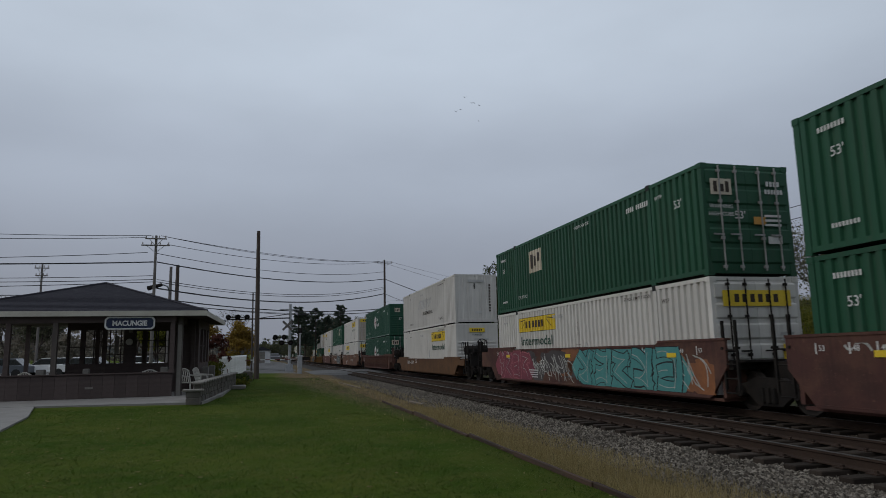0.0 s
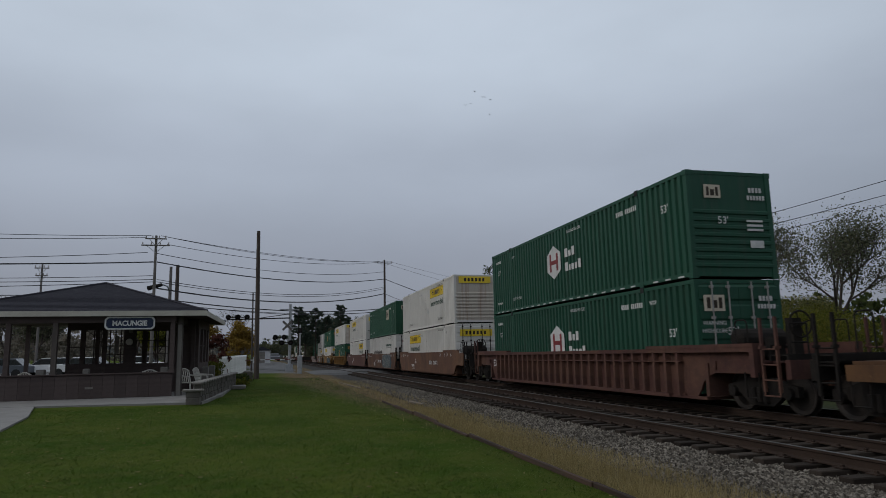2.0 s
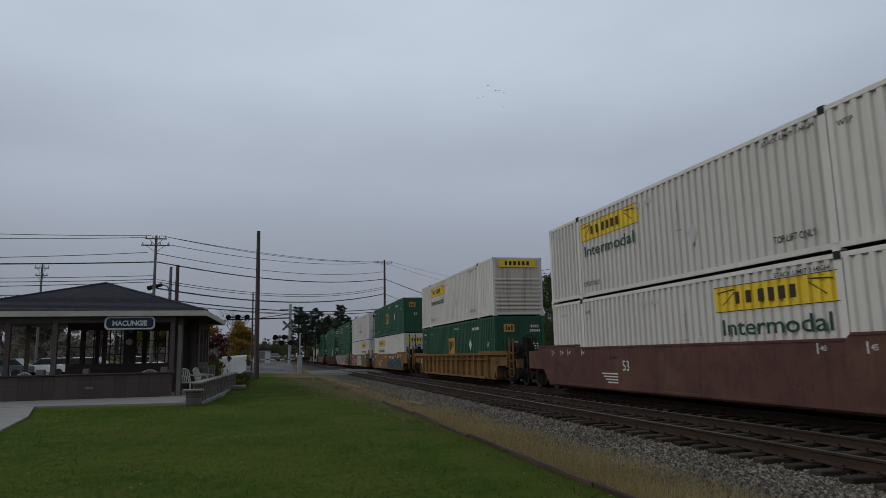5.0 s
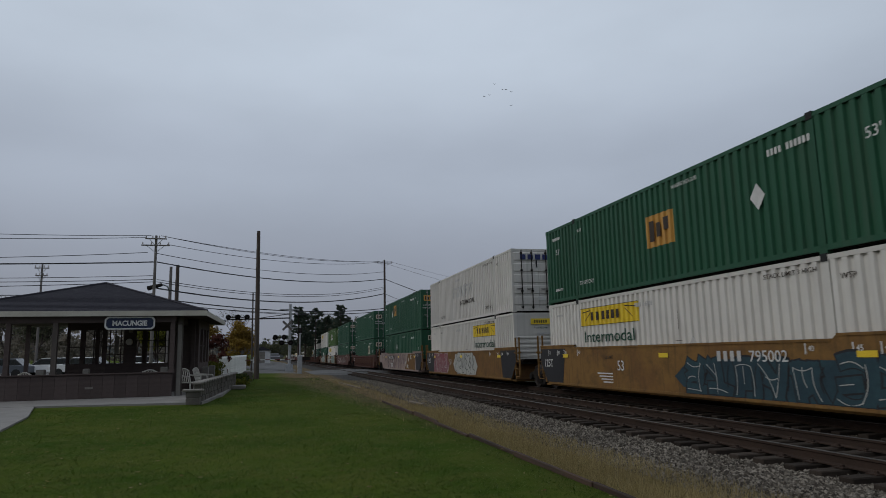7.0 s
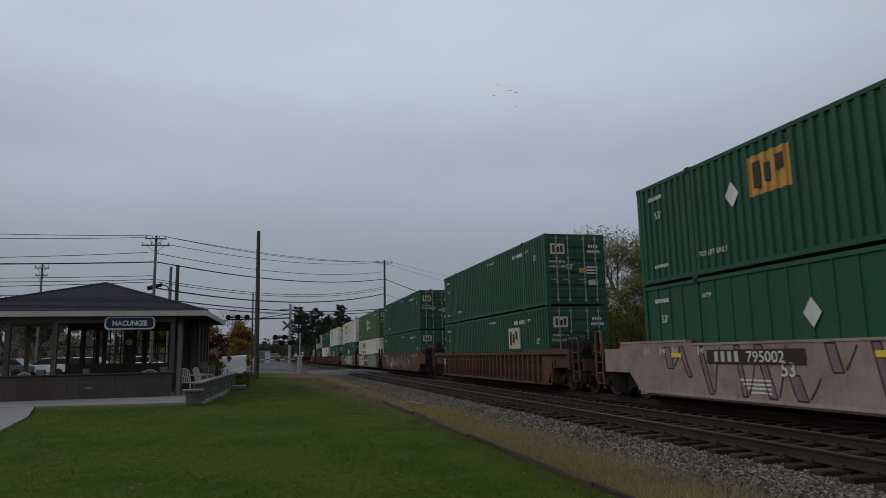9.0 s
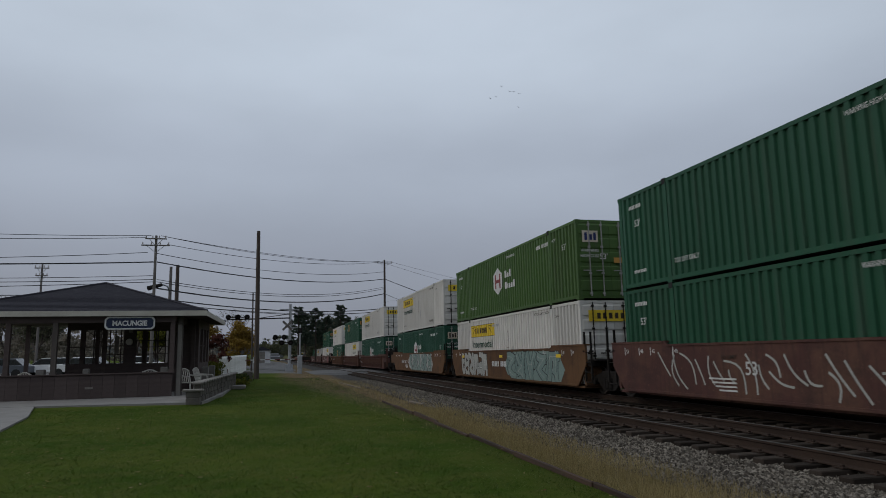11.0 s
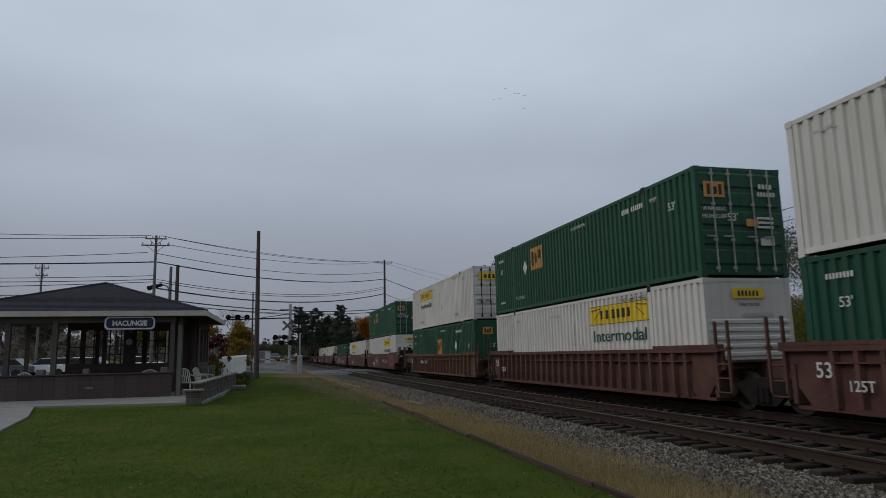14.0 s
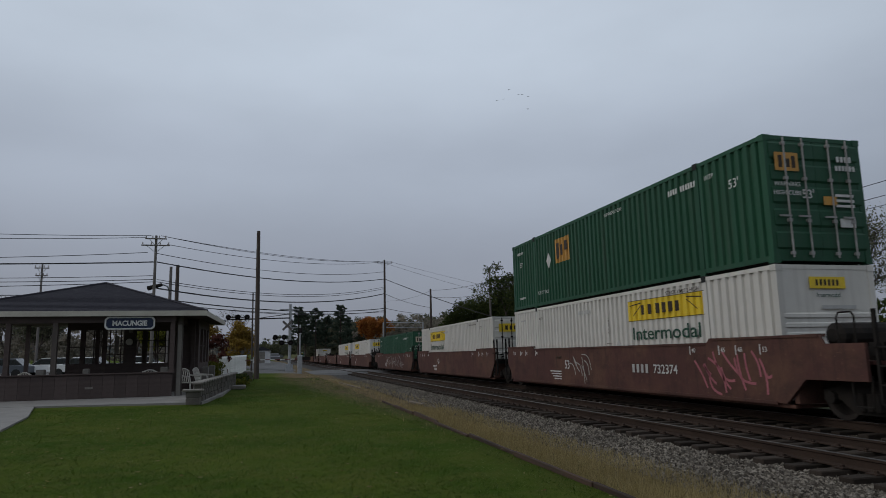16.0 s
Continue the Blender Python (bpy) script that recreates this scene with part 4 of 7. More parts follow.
def load(kind):
    """Builds one container by a short name."""
    name, *arg = kind.split()
    deck = 1 if "up" in arg else 0
    end = "door" if "door" in arg else ("plain" if "plain" in arg else "ribs")
    if name == "white":
        c = container("white", WHITE_L, end, deck=deck)
        decal_yellow(c, "front" in arg)
        diamond(c, 7.0, 1.15, "ink_grey")
    elif name == "ghost":
        c = container("grey_white", GREY_L, end, deck=deck)
        decal_ghost(c)
    elif name == "hex":
        c = container("olive" if "olive" in arg else "green_b", "faded olive green container with a white emblem" if "olive" in arg else "dark green container with a white six-sided emblem", end, deck=deck)
        decal_hex(c, not deck)
    elif name == "reefer":
        c = container("grey_white", "smooth white insulated container with dark painted marks", end, "flat", deck)
        s, y = [], 13.0
        for w in (0.35, 0.1, 0.4, 0.1, 0.5, 0.42, 0.36, 0.2, 0.42, 0.36, 0.4):
            s.append(rect(y - w * 0.8, y, 1.24 + (0.08 if w > 0.38 else 0), 1.62 if w > 0.38 else 1.54))
            y -= w + 0.16
        hang("painted_mark", mesh_of("painted_mark", flat_shapes(s, -1.288), M["ink"]), c, "dark painted bars")["kind"] = "stuff"
        t = [rect(5.5 - 0.36 * k - 0.24, 5.5 - 0.36 * k, 1.95, 2.13) for k in range(9)] + [rect(2.5, 5.5, 1.80, 1.835)]
        hang("painted_mark", mesh_of("painted_mark", flat_shapes(t, -1.288), M["ink_green"]), c, "dark painted bars")["kind"] = "stuff"
    elif name == "plate":
        c = container("green", "dark green container with flat ribbed plate sides", end, "flat", deck)
        diamond(c, 9.87, 1.8)
    else:
        c = container("green", GREEN_L, end, deck=deck)
        for a in arg:
            if a.startswith("b"):
                back, y, z = a[1:].split(",")
                decal_square(c, float(y), float(z), back, "ink")
                if back == "orange":
                    hang("end_badge", cached(("end_badge", end), lambda: boxed((-1.09, -0.47, -0.0445, -0.036, 2.07, 2.49) if end == "door" else (-0.82, -0.28, -0.0125, 0.0, 2.14, 2.52)), M["orange"]), c, "orange badge on the end")
                if back == "orange":
                    diamond(c, float(y) + (1.25 if float(y) > 9 else -4.0), float(z) - (0.25 if float(y) > 9 else 0.0))
    return c


TRAIN = (
    (-24.2, "maroon", True, "end", "joint", "green plain", "green up door"),
    (-4.91, "maroon", True, "joint", "joint", "green door", "green up door"),
    (14.38, "maroon", True, "joint", "end", "white rear door", "green up door bcream,11.3,1.95"),
    (38.25, "rust_orange", "low", "end", "end", "white front", "ghost up plain"),
    (61.23, "maroon", False, "end", "end", "hex door", "hex up ribs"),
    (84.67, "rust_brown", True, "end", "joint", "white rear door", "white up front"),
    (104.10, "rust_brown", True, "joint", "joint", "reefer door", "green up plain bcream,4.5,1.95"),
    (123.33, "maroon", True, "joint", "end", "white front", "white up rear door"),
    (146.54, "ochre", False, "end", "end", "green plain borange,8.2,1.6", "white up rear"),
    (169.79, "ochre", True, "end", "joint", "white rear door", "green up plain borange,8.2,1.55"),
    (189.99, "ochre", True, "joint", "joint", "white front", "ghost up door"),
    (209.21, "pinkish", True, "joint", "end", "plate plain", "green up door borange,10.7,2.05"),
    (232.43, "maroon", False, "end", "end", "green door bcream,3.95,1.75", "green up door"),
    (255.90, "maroon", True, "end", "joint", "green door", "green up door"),
    (275.14, "rust_orange", True, "joint", "joint", "white rear door", "hex up door olive"),
    (294.42, "rust_orange", True, "joint", "end", "hex door", "white up rear door"),
    (317.98, "maroon", False, "end", "joint", "hex door", "white up rear door"),
    (337.36, "maroon", False, "joint", "joint", "white front", "green up door borange,10.9,2.05"),
    (357.23, "rust_brown", False, "joint", "end", "green plain borange,7.8,1.6", "white up rear door"),
    (380.87, "maroon", True, "end", "joint", "white front", "green up door borange,10.9,2.0"),
    (400.18, "maroon", True, "joint", "joint", "white rear door", ""),
    (419.48, "maroon", True, "joint", "end", "green door", ""),
    (442.73, "maroon", True, "end", "joint", "white rear door", ""),
    (462.03, "maroon", True, "joint", "joint", "white front", ""),
    (481.34, "maroon", True, "joint", "end", "", ""),
    (504.59, "maroon", True, "end", "joint", "", ""),
    (523.89, "maroon", True, "joint", "joint", "white rear", ""),
    (543.20, "rust_brown", True, "joint", "end", "", ""),
    (566.44, "maroon", False, "end", "end", "", ""),
    (589.69, "maroon", False, "end", "end", "green door", ""),
    (612.94, "maroon", False, "end", "end", "", ""),
    (636.18, "maroon", False, "end", "end", "white rear", ""),
    (659.43, "maroon", False, "end", "end", "", ""),
)
CAR_LABEL = {"rust_orange": "rusty orange-brown steel well car", "maroon": "dirty maroon steel well car", "rust_brown": "rusty brown steel well car", "ochre": "weathered ochre yellow steel well car", "pinkish": "well car painted over pale grey-pink"}
CARS = []
for y0, colour, smooth, ahead, behind, low, up in TRAIN:
    more = " with smooth sides" if smooth else " with outside ribs"
    more += ", stacked with containers" if up else (", carrying one container" if low else ", empty")
    car = well_car(colour, smooth, ahead, behind, CAR_LABEL[colour] + more)
    MOVING.append((car, FAR_TRACK, y0, 0.0))
    CARS.append(car)
    if low:
        MOVING.append((load(low), FAR_TRACK, y0, 0.335))
    if up:
        MOVING.append((load(up), FAR_TRACK, y0, 0.335 + CH + 0.03))

smear(CARS[2], 7.0, 12.0, "soot", 101, 7)
smear(CARS[2], 0.0, 1.6, "orange_paint", 102, 3)
smear(CARS[2], 7.2, 8.6, "orange_paint", 103, 2)
graffiti(CARS[2], 1.2, 7.4, "teal", "black", 3, 5, plane=1)
graffiti(CARS[2], 11.8, 15.8, "wine", "pink", 5, 4, plane="wine")
tag_lines(CARS[2], 0.0, 1.4, "pale", 104, 9, w=0.03)
tag_lines(CARS[2], 7.6, 11.4, "pale", 6, 30, w=0.035)
tag_lines(CARS[1], 10.5, 15.5, "pale", 9, 12, 1.35, 1.5, 0.05)
graffiti(CARS[6], 1.9, 6.4, "slate", "pale", 11, 4, plane="deep_teal")
number_bars(CARS[6], 8.0, 0.9)
graffiti(CARS[9], 0.6, 7.2, "deep_teal", "black", 13, 7, z1=1.2, plane="deep_teal")
number_on(CARS[9], 4.1, 1.27, "795002")
graffiti(CARS[10], 11.3, 14.6, "wine", "pale", 15, 4, plane="wine")
graffiti(CARS[10], 5.6, 9.4, "pale", "black", 16, 5, plane="pale")
slab_art(CARS[11], 5.7, 16.2, 17)
hang("number_panel", mesh_of("number_panel", flat_shapes([rect(9.95, 13.1, 1.09, 1.42)], -SX - 0.001), M["ink"]), CARS[11], "dark brown patch behind the number")
number_on(CARS[11], 11.1, 1.26, "795002")
tag_lines(CARS[13], 3.0, 14.0, "pale", 18, 30, w=0.05)
graffiti(CARS[14], 1.6, 7.2, "pale_teal", "black", 19, 5, plane=1)
graffiti(CARS[14], 10.2, 14.8, "pale", "black", 20, 6)
number_bars(CARS[14], 8.2, 0.95)
graffiti(CARS[15], 3.0, 10.2, "pale_teal", "black", 21, 7, plane="pale")
number_on(CARS[15], 11.6, 0.95, "726319")
number_on(CARS[3], 11.9, 0.9, "471960")
number_on(CARS[5], 4.3, 0.92, "726812")
number_on(CARS[19], 4.2, 0.93, "732374")
number_on(CARS[18], 10.85, 0.95, "785897", "ink_grey", 0.19)
tag_lines(CARS[19], 0.2, 2.6, "pink", 22, 14, w=0.06)
tag_lines(CARS[19], 8.6, 10.0, "pale", 23, 8, w=0.03)
tag_lines(CARS[21], 3.0, 12.0, "pale", 24, 20, w=0.05)
side_text(CARS[16], "125T", 14.75, 0.62, 0.2, M["ink_white"], -SX - 0.004)
side_text(CARS[17], "125T", 14.75, 0.62, 0.2, M["ink_white"], -SX - 0.004)
for k, y, code in ((9, 15.95, "125T"), (10, 15.95, "125T"), (10, 0.75, ""), (11, 0.75, "")):
    hang("black_panel", cached(("black_panel", y), lambda: flat_shapes([[(-0.58, 1.02), (0.05, 0.29), (1.15, 0.29), (1.45, 1.56), (-0.58, 1.56)] if y < 5 else [(16.73, 1.02), (16.1, 0.29), (14.75, 0.29), (14.45, 1.56), (16.73, 1.56)]], -SX + 0.016), M["black"]), CARS[k], "black painted end panel")
    if code:
        side_text(CARS[k], code, y, 0.90, 0.28, M["ink_white"], -SX + 0.008)
for k in (1, 2, 9, 10, 11, 14):
    yellow_patches(CARS[k], ((1.6, 1.30), (8.1, 1.30), (14.4, 1.30)))


# ---- ground ----
def ground_material():
    m, n, l, b = shader("lawn_verge_and_ballast", 1.0, 0.0, 0.03)
    c = coord_of(n)
    sep = n.new("ShaderNodeSeparateXYZ")
    l.new(c, sep.inputs[0])
    wob = noise_of(n, l, c, 0.9, 4.0)
    add = n.new("ShaderNodeMath")
    add.operation = "MULTIPLY_ADD"
    l.new(wob, add.inputs[0])
    add.inputs[1].default_value = 1.1
    l.new(sep.outputs["X"], add.inputs[2])
    x = add.outputs[0]
    big, mid, fine = noise_of(n, l, c, 0.35, 4.0), noise_of(n, l, c, 2.3, 4.0), noise_of(n, l, c, 30.0, 3.0)
    lawn = mixed(n, l, ramp(n, l, big, 0.35, 0.68), (0.026, 0.058, 0.005), (0.076, 0.092, 0.015))
    lawn = mixed(n, l, ramp(n, l, mid, 0.42, 0.68, 0, 0.65), lawn, (0.076, 0.080, 0.020))
    lawn = mixed(n, l, ramp(n, l, fine, 0.4, 0.75, 0, 0.5), lawn, (0.030, 0.052, 0.006))
    dry = mixed(n, l, ramp(n, l, mid, 0.35, 0.7), (0.16, 0.12, 0.07), (0.095, 0.073, 0.045))
    dry = mixed(n, l, ramp(n, l, fine, 0.4, 0.7, 0, 0.6), dry, (0.05, 0.038, 0.02))
    vor = n.new("ShaderNodeTexVoronoi")
    vor.inputs["Scale"].default_value = 17.0
    l.new(c, vor.inputs["Vector"])
    stone = mixed(n, l, vor.outputs["Distance"], (0.10, 0.097, 0.094), (0.02, 0.02, 0.02))
    stone = mixed(n, l, ramp(n, l, mid, 0.4, 0.75, 0, 0.55), stone, (0.06, 0.052, 0.047))
    far = mixed(n, l, ramp(n, l, big, 0.35, 0.65), (0.09, 0.085, 0.04), (0.05, 0.06, 0.025))
    worn = n.new("ShaderNodeMath")
    worn.operation = "MULTIPLY_ADD"
    l.new(ramp(n, l, sep.outputs["Y"], 11.0, 42.0, -1.0, 2.3), worn.inputs[0])
    worn.inputs[1].default_value = 1.0
    l.new(x, worn.inputs[2])
    out = mixed(n, l, ramp(n, l, worn.outputs[0], 2.9, 4.3), lawn, dry)
    out = mixed(n, l, ramp(n, l, x, 5.25, 5.9), out, stone)
    out = mixed(n, l, ramp(n, l, x, 14.2, 15.6), out, far)
    l.new(out, b.inputs["Base Color"])
    bumped(n, l, b, fine, 0.5, 0.03)
    return m


def ground_z(x):
    pts = ((-900, 0.0), (3.42, 0.0), (3.5, -0.08), (4.6, -0.16), (5.5, -0.24), (6.6, -0.275), (13.8, -0.275), (16.0, -0.1), (20, 0.0), (900, 0.0))
    for (a, za), (b, zb) in zip(pts, pts[1:]):
        if a <= x <= b:
            return za + (zb - za) * (x - a) / (b - a)
    return 0.0


def lift(x, y):
    """What the fall of the line adds to the ground, fading out over the lawn and beyond the tracks."""
    share = np.clip((np.asarray(x) + 4.0) / 7.4, 0, 1) * np.clip((19.0 - np.asarray(x)) / 5.0, 0, 1)
    return share * (0.06 - GRADE * np.asarray(y))


M["ground"] = ground_material()
xs = [-900, -300, -100, -40] + [-20 + 0.8 * k for k in range(29)] + [3.42, 3.5, 3.9, 4.3, 4.6, 5.0, 5.6, 6.4, 7.2, 8.2, 9.2, 10.2, 11.2, 12.2, 13.2, 14.0, 15, 16, 18, 20, 26, 40, 100, 300, 900]
ys = [-900, -200, -60, -20] + [0.8 * k - 4 for k in range(100)] + [80, 90, 105, 125, 150, 190, 250, 350, 600, 1200, 2500]
gv, gf = [], []
for y in ys:
    for x in xs:
        gv.append((x, y, ground_z(x) + float(lift(x, y)) + (0.03 * noise.noise((x * 0.45, y * 0.45, 0)) if x < 3.0 or 3.6 < x < 5 else 0.0)))
for j in range(len(ys) - 1):
    for i in range(len(xs) - 1):
        k = j * len(xs) + i
        gf.append((k, k + 1, k + 1 + len(xs), k + len(xs)))
ground = tagged(new("ground", raw_mesh("ground", gv, gf, M["ground"])), "mown lawn, dry verge and grey railway ballast", "ground", kind="structure")
ground.matrix_basis = LINE
for p in ground.data.polygons:
    p.use_smooth = True


def leaf_material(name, cols, rough=0.7, dull=0.45, thin=0.45):
    """Leaves and blades: colour varies from piece to piece."""
    m, n, l, b = shader(name, rough, 0.0, 0.06)
    geo = n.new("ShaderNodeNewGeometry")
    rp = n.new("ShaderNodeValToRGB")
    e = rp.color_ramp.elements
    e[0].position, e[0].color = 0.0, (*cols[0], 1)
    e[1].position, e[1].color = 1.0, (*cols[-1], 1)
    for k in range(1, len(cols) - 1):
        q = e.new(k / (len(cols) - 1))
        q.color = (*cols[k], 1)
    l.new(geo.outputs["Random Per Island"], rp.inputs[0])
    c = coord_of(n)
    big = noise_of(n, l, c, 0.6, 3.0)
    col = mixed(n, l, ramp(n, l, big, 0.35, 0.7, 0, dull), rp.outputs[0], tuple(v * 0.55 for v in cols[0]))
    l.new(col, b.inputs["Base Color"])
    if thin:
        glow = n.new("ShaderNodeBsdfTranslucent")
        l.new(col, glow.inputs["Color"])
        mx = n.new("ShaderNodeMixShader")
        mx.inputs[0].default_value = thin
        l.new(b.outputs[0], mx.inputs[1])
        l.new(glow.outputs[0], mx.inputs[2])
        l.new(mx.outputs[0], n["Material Output"].inputs["Surface"])
    return m


M["grass"] = leaf_material("grass_blades", ((0.024, 0.056, 0.007), (0.056, 0.102, 0.013), (0.165, 0.19, 0.068)), dull=0.6)
M["dry_grass"] = leaf_material("dry_grass_blades", ((0.21, 0.165, 0.072), (0.31, 0.245, 0.112), (0.44, 0.36, 0.19)))


def blades(name, n, x0, x1, y0, y1, h0, h1, wide, mat, label, seed, power=2.0, zf=ground_z, edge=None, flop=1.1):
    """Upright tapering blades scattered over a stretch of ground, thicker near the camera."""
    rng = np.random.RandomState(seed)
    y = y0 + (y1 - y0) * rng.rand(n) ** power
    x = x0 + (x1 - x0) * rng.rand(n)
    h = h0 + (h1 - h0) * rng.rand(n) ** 1.5
    if edge is not None:
        keep = edge(x, y)
        x, y, h = x[keep], y[keep], h[keep]
    n = len(x)
    a = rng.rand(n) * 6.283
    lean = (rng.rand(n, 2) - 0.5) * h[:, None] * flop
    z = np.array([zf(float(p)) + (0.03 * noise.noise((p * 0.45, q * 0.45, 0)) if p < 3.0 or 3.6 < p < 5 else 0.0) for p, q in zip(x, y)]) + lift(x, y)
    w = wide * (0.6 + 0.8 * rng.rand(n)) * (1 + y / 14)
    v = np.zeros((n, 3, 3))
    v[:, 0] = np.stack([x - np.cos(a) * w, y - np.sin(a) * w, z - 0.02], 1)
    v[:, 1] = np.stack([x + np.cos(a) * w, y + np.sin(a) * w, z - 0.02], 1)
    v[:, 2] = np.stack([x + lean[:, 0], y + lean[:, 1], z + h], 1)
    f = np.arange(n * 3).reshape(n, 3)
    turn = np.cross(v[:, 1] - v[:, 0], v[:, 2] - v[:, 0])[:, 2] < 0
    f[turn] = f[turn][:, ::-1]
    me = raw_mesh(name, v.reshape(-1, 3).tolist(), f.tolist(), mat)
    if flop > 3:
        up = np.repeat(np.stack([rng.normal(0, 0.25, n), rng.normal(0, 0.25, n), np.ones(n)], 1), 3, axis=0)
        me.normals_split_custom_set((up / np.linalg.norm(up, axis=1)[:, None]).tolist())
    ob = new(name, me)
    ob.matrix_basis = LINE
    return tagged(ob, label, "grass", kind="stuff")


def on_lawn(x, y):
    path = (x < -5.2 - (y - 15) * 0.27) & (y > 12)
    return ~path & ~((y > 21.8) & (x < -1.8)) & (x < 3.42)


blades("lawn_grass", 210000, -9.0, 3.4, 5.0, 48.0, 0.012, 0.034, 0.005, M["grass"], "short green lawn grass", 1, 2.4, edge=on_lawn, flop=7.0)
blades("dry_grass", 110000, 3.54, 5.5, 4.4, 45.0, 0.03, 0.20, 0.0022, M["dry_grass"], "dry tan grass along the track bed", 2, 1.8, edge=lambda x, y: np.random.RandomState(7).rand(len(x)) > np.maximum(((x - 3.5) / 2.3) ** 1.5, np.clip((y - 16.5) / 5, 0, 0.93)))
blades("dry_grass", 9000, 0.8, 3.5, 12.0, 58.0, 0.02, 0.07, 0.004, M["dry_grass"], "sparse dry grass at the lawn edge", 3, 1.3, edge=lambda x, y: np.random.RandomState(9).rand(len(x)) < ((x - 0.8) / 2.7) ** 3 * np.clip((y - 10) / 25, 0, 1))

# fallen leaves on the lawn
M["fallen"] = leaf_material("fallen_leaves", ((0.10, 0.06, 0.025), (0.20, 0.14, 0.05), (0.30, 0.27, 0.16)))
rng = np.random.RandomState(5)
lv, lf = [], []
for k in range(420):
    x, y, s, a = rng.uniform(-7, 3.3), 6 + 26 * rng.rand() ** 1.6, rng.uniform(0.012, 0.042), rng.uniform(0, 6.28)
    if not on_lawn(np.array([x]), np.array([y]))[0]:
        continue
    b = len(lv)
    lv += [(x + s * math.cos(a + q), y + s * math.sin(a + q) * 0.8, 0.03 + float(lift(x, y)) + 0.02 * rng.rand()) for q in (0, 1.3, 3.1, 4.6)]
    lf.append((b, b + 1, b + 2, b + 3))
tagged(new("fallen_leaves", raw_mesh("fallen_leaves", lv, lf, M["fallen"])), "scattered dry fallen leaves on the lawn", "leaves", kind="stuff")

# ballast stones
M["stone"] = leaf_material("crushed_grey_stone", ((0.040, 0.034, 0.028), (0.105, 0.093, 0.078), (0.25, 0.225, 0.19)), 0.9, dull=0.25, thin=0)


def stones(name, n, x0, x1, y0, y1, seed, power=1.7, skip=None):
    rng = np.random.RandomState(seed)
    base = np.array(((1, 0, 0), (-1, 0, 0), (0, 1, 0), (0, -1, 0), (0, 0, 1), (0, 0, -1)), float)
    tri = np.array(((0, 2, 4), (2, 1, 4), (1, 3, 4), (3, 0, 4), (2, 0, 5), (1, 2, 5), (3, 1, 5), (0, 3, 5)))
    y = y0 + (y1 - y0) * rng.rand(n) ** power
    x = x0 + (x1 - x0) * rng.rand(n)
    s = rng.uniform(0.014, 0.036, n)
    v = base[None] * (0.6 + 0.7 * rng.rand(n, 6, 1)) * s[:, None, None] + (rng.rand(n, 6, 3) - 0.5) * s[:, None, None] * 0.7
    a = rng.rand(n) * 6.283
    ca, sa = np.cos(a)[:, None], np.sin(a)[:, None]
    v = np.stack([v[..., 0] * ca - v[..., 1] * sa + x[:, None], v[..., 0] * sa + v[..., 1] * ca + y[:, None], v[..., 2] * 0.8 + (np.array([ground_z(float(q)) for q in x]) + lift(x, y))[:, None] + s[:, None] * (0.2 + 0.5 * rng.rand(n, 1))], 2)
    f = (tri[None] + (np.arange(n) * 6)[:, None, None]).reshape(-1, 3)
    ob = new(name, raw_mesh(name, v.reshape(-1, 3).tolist(), f.tolist(), M["stone"]))
    ob.matrix_basis = LINE
    return tagged(ob, "loose grey crushed-stone ballast", "ballast", kind="stuff")


stones("ballast_stones", 60000, 4.7, 7.2, 4.5, 48.0, 11)
stones("ballast_stones", 34000, 6.9, 9.7, 5.0, 40.0, 12)
stones("ballast_stones", 26000, 9.6, 11.2, 6.0, 45.0, 13)

# ---- tracks ----
M["rail_steel"] = surface("rusty_rail_steel", (0.030, 0.021, 0.017), (0.05, 0.034, 0.026), spec=0.1, rough=0.85, scale=6, stretch=(1, 0.2, 1))
M["rail_head"] = surface("polished_rail_head", (0.16, 0.15, 0.145), (0.10, 0.092, 0.086), rough=0.45, metal=0.7, scale=3, bump=0.05)
M["tie"] = surface("creosoted_tie_wood", (0.028, 0.022, 0.018), (0.055, 0.045, 0.037), spec=0.1, rough=0.95, scale=5, fine=30, stretch=(0.25, 3, 1), vary=0.35, bump=0.4)


def rail(x, label):
    t = thing("rail", label, "rail", "rails", TRACK, kind="structure")
    bm = bmesh.new()
    prism(bm, [(x - 0.07, -0.172), (x + 0.07, -0.172), (x + 0.07, -0.155), (x + 0.012, -0.135), (x + 0.012, -0.045), (x + 0.036, -0.035), (x + 0.036, -0.006), (x - 0.036, -0.006), (x - 0.036, -0.035), (x - 0.012, -0.045), (x - 0.012, -0.135), (x - 0.07, -0.155)], -60, 900, "y")
    part("rail_web", bm, M["rail_steel"], t, "rusty brown rail")
    part("rail_head", boxed((x - 0.033, x + 0.033, -60, 900, -0.006, 0.0)), M["rail_head"], t, "polished running surface")


for x in (NEAR_TRACK - 0.752, NEAR_TRACK + 0.752):
    rail(x, "rusty steel rail of the near track, with a dull worn head")
for x in (FAR_TRACK - 0.752, FAR_TRACK + 0.752):
    rail(x, "steel rail under the train, with a polished head")

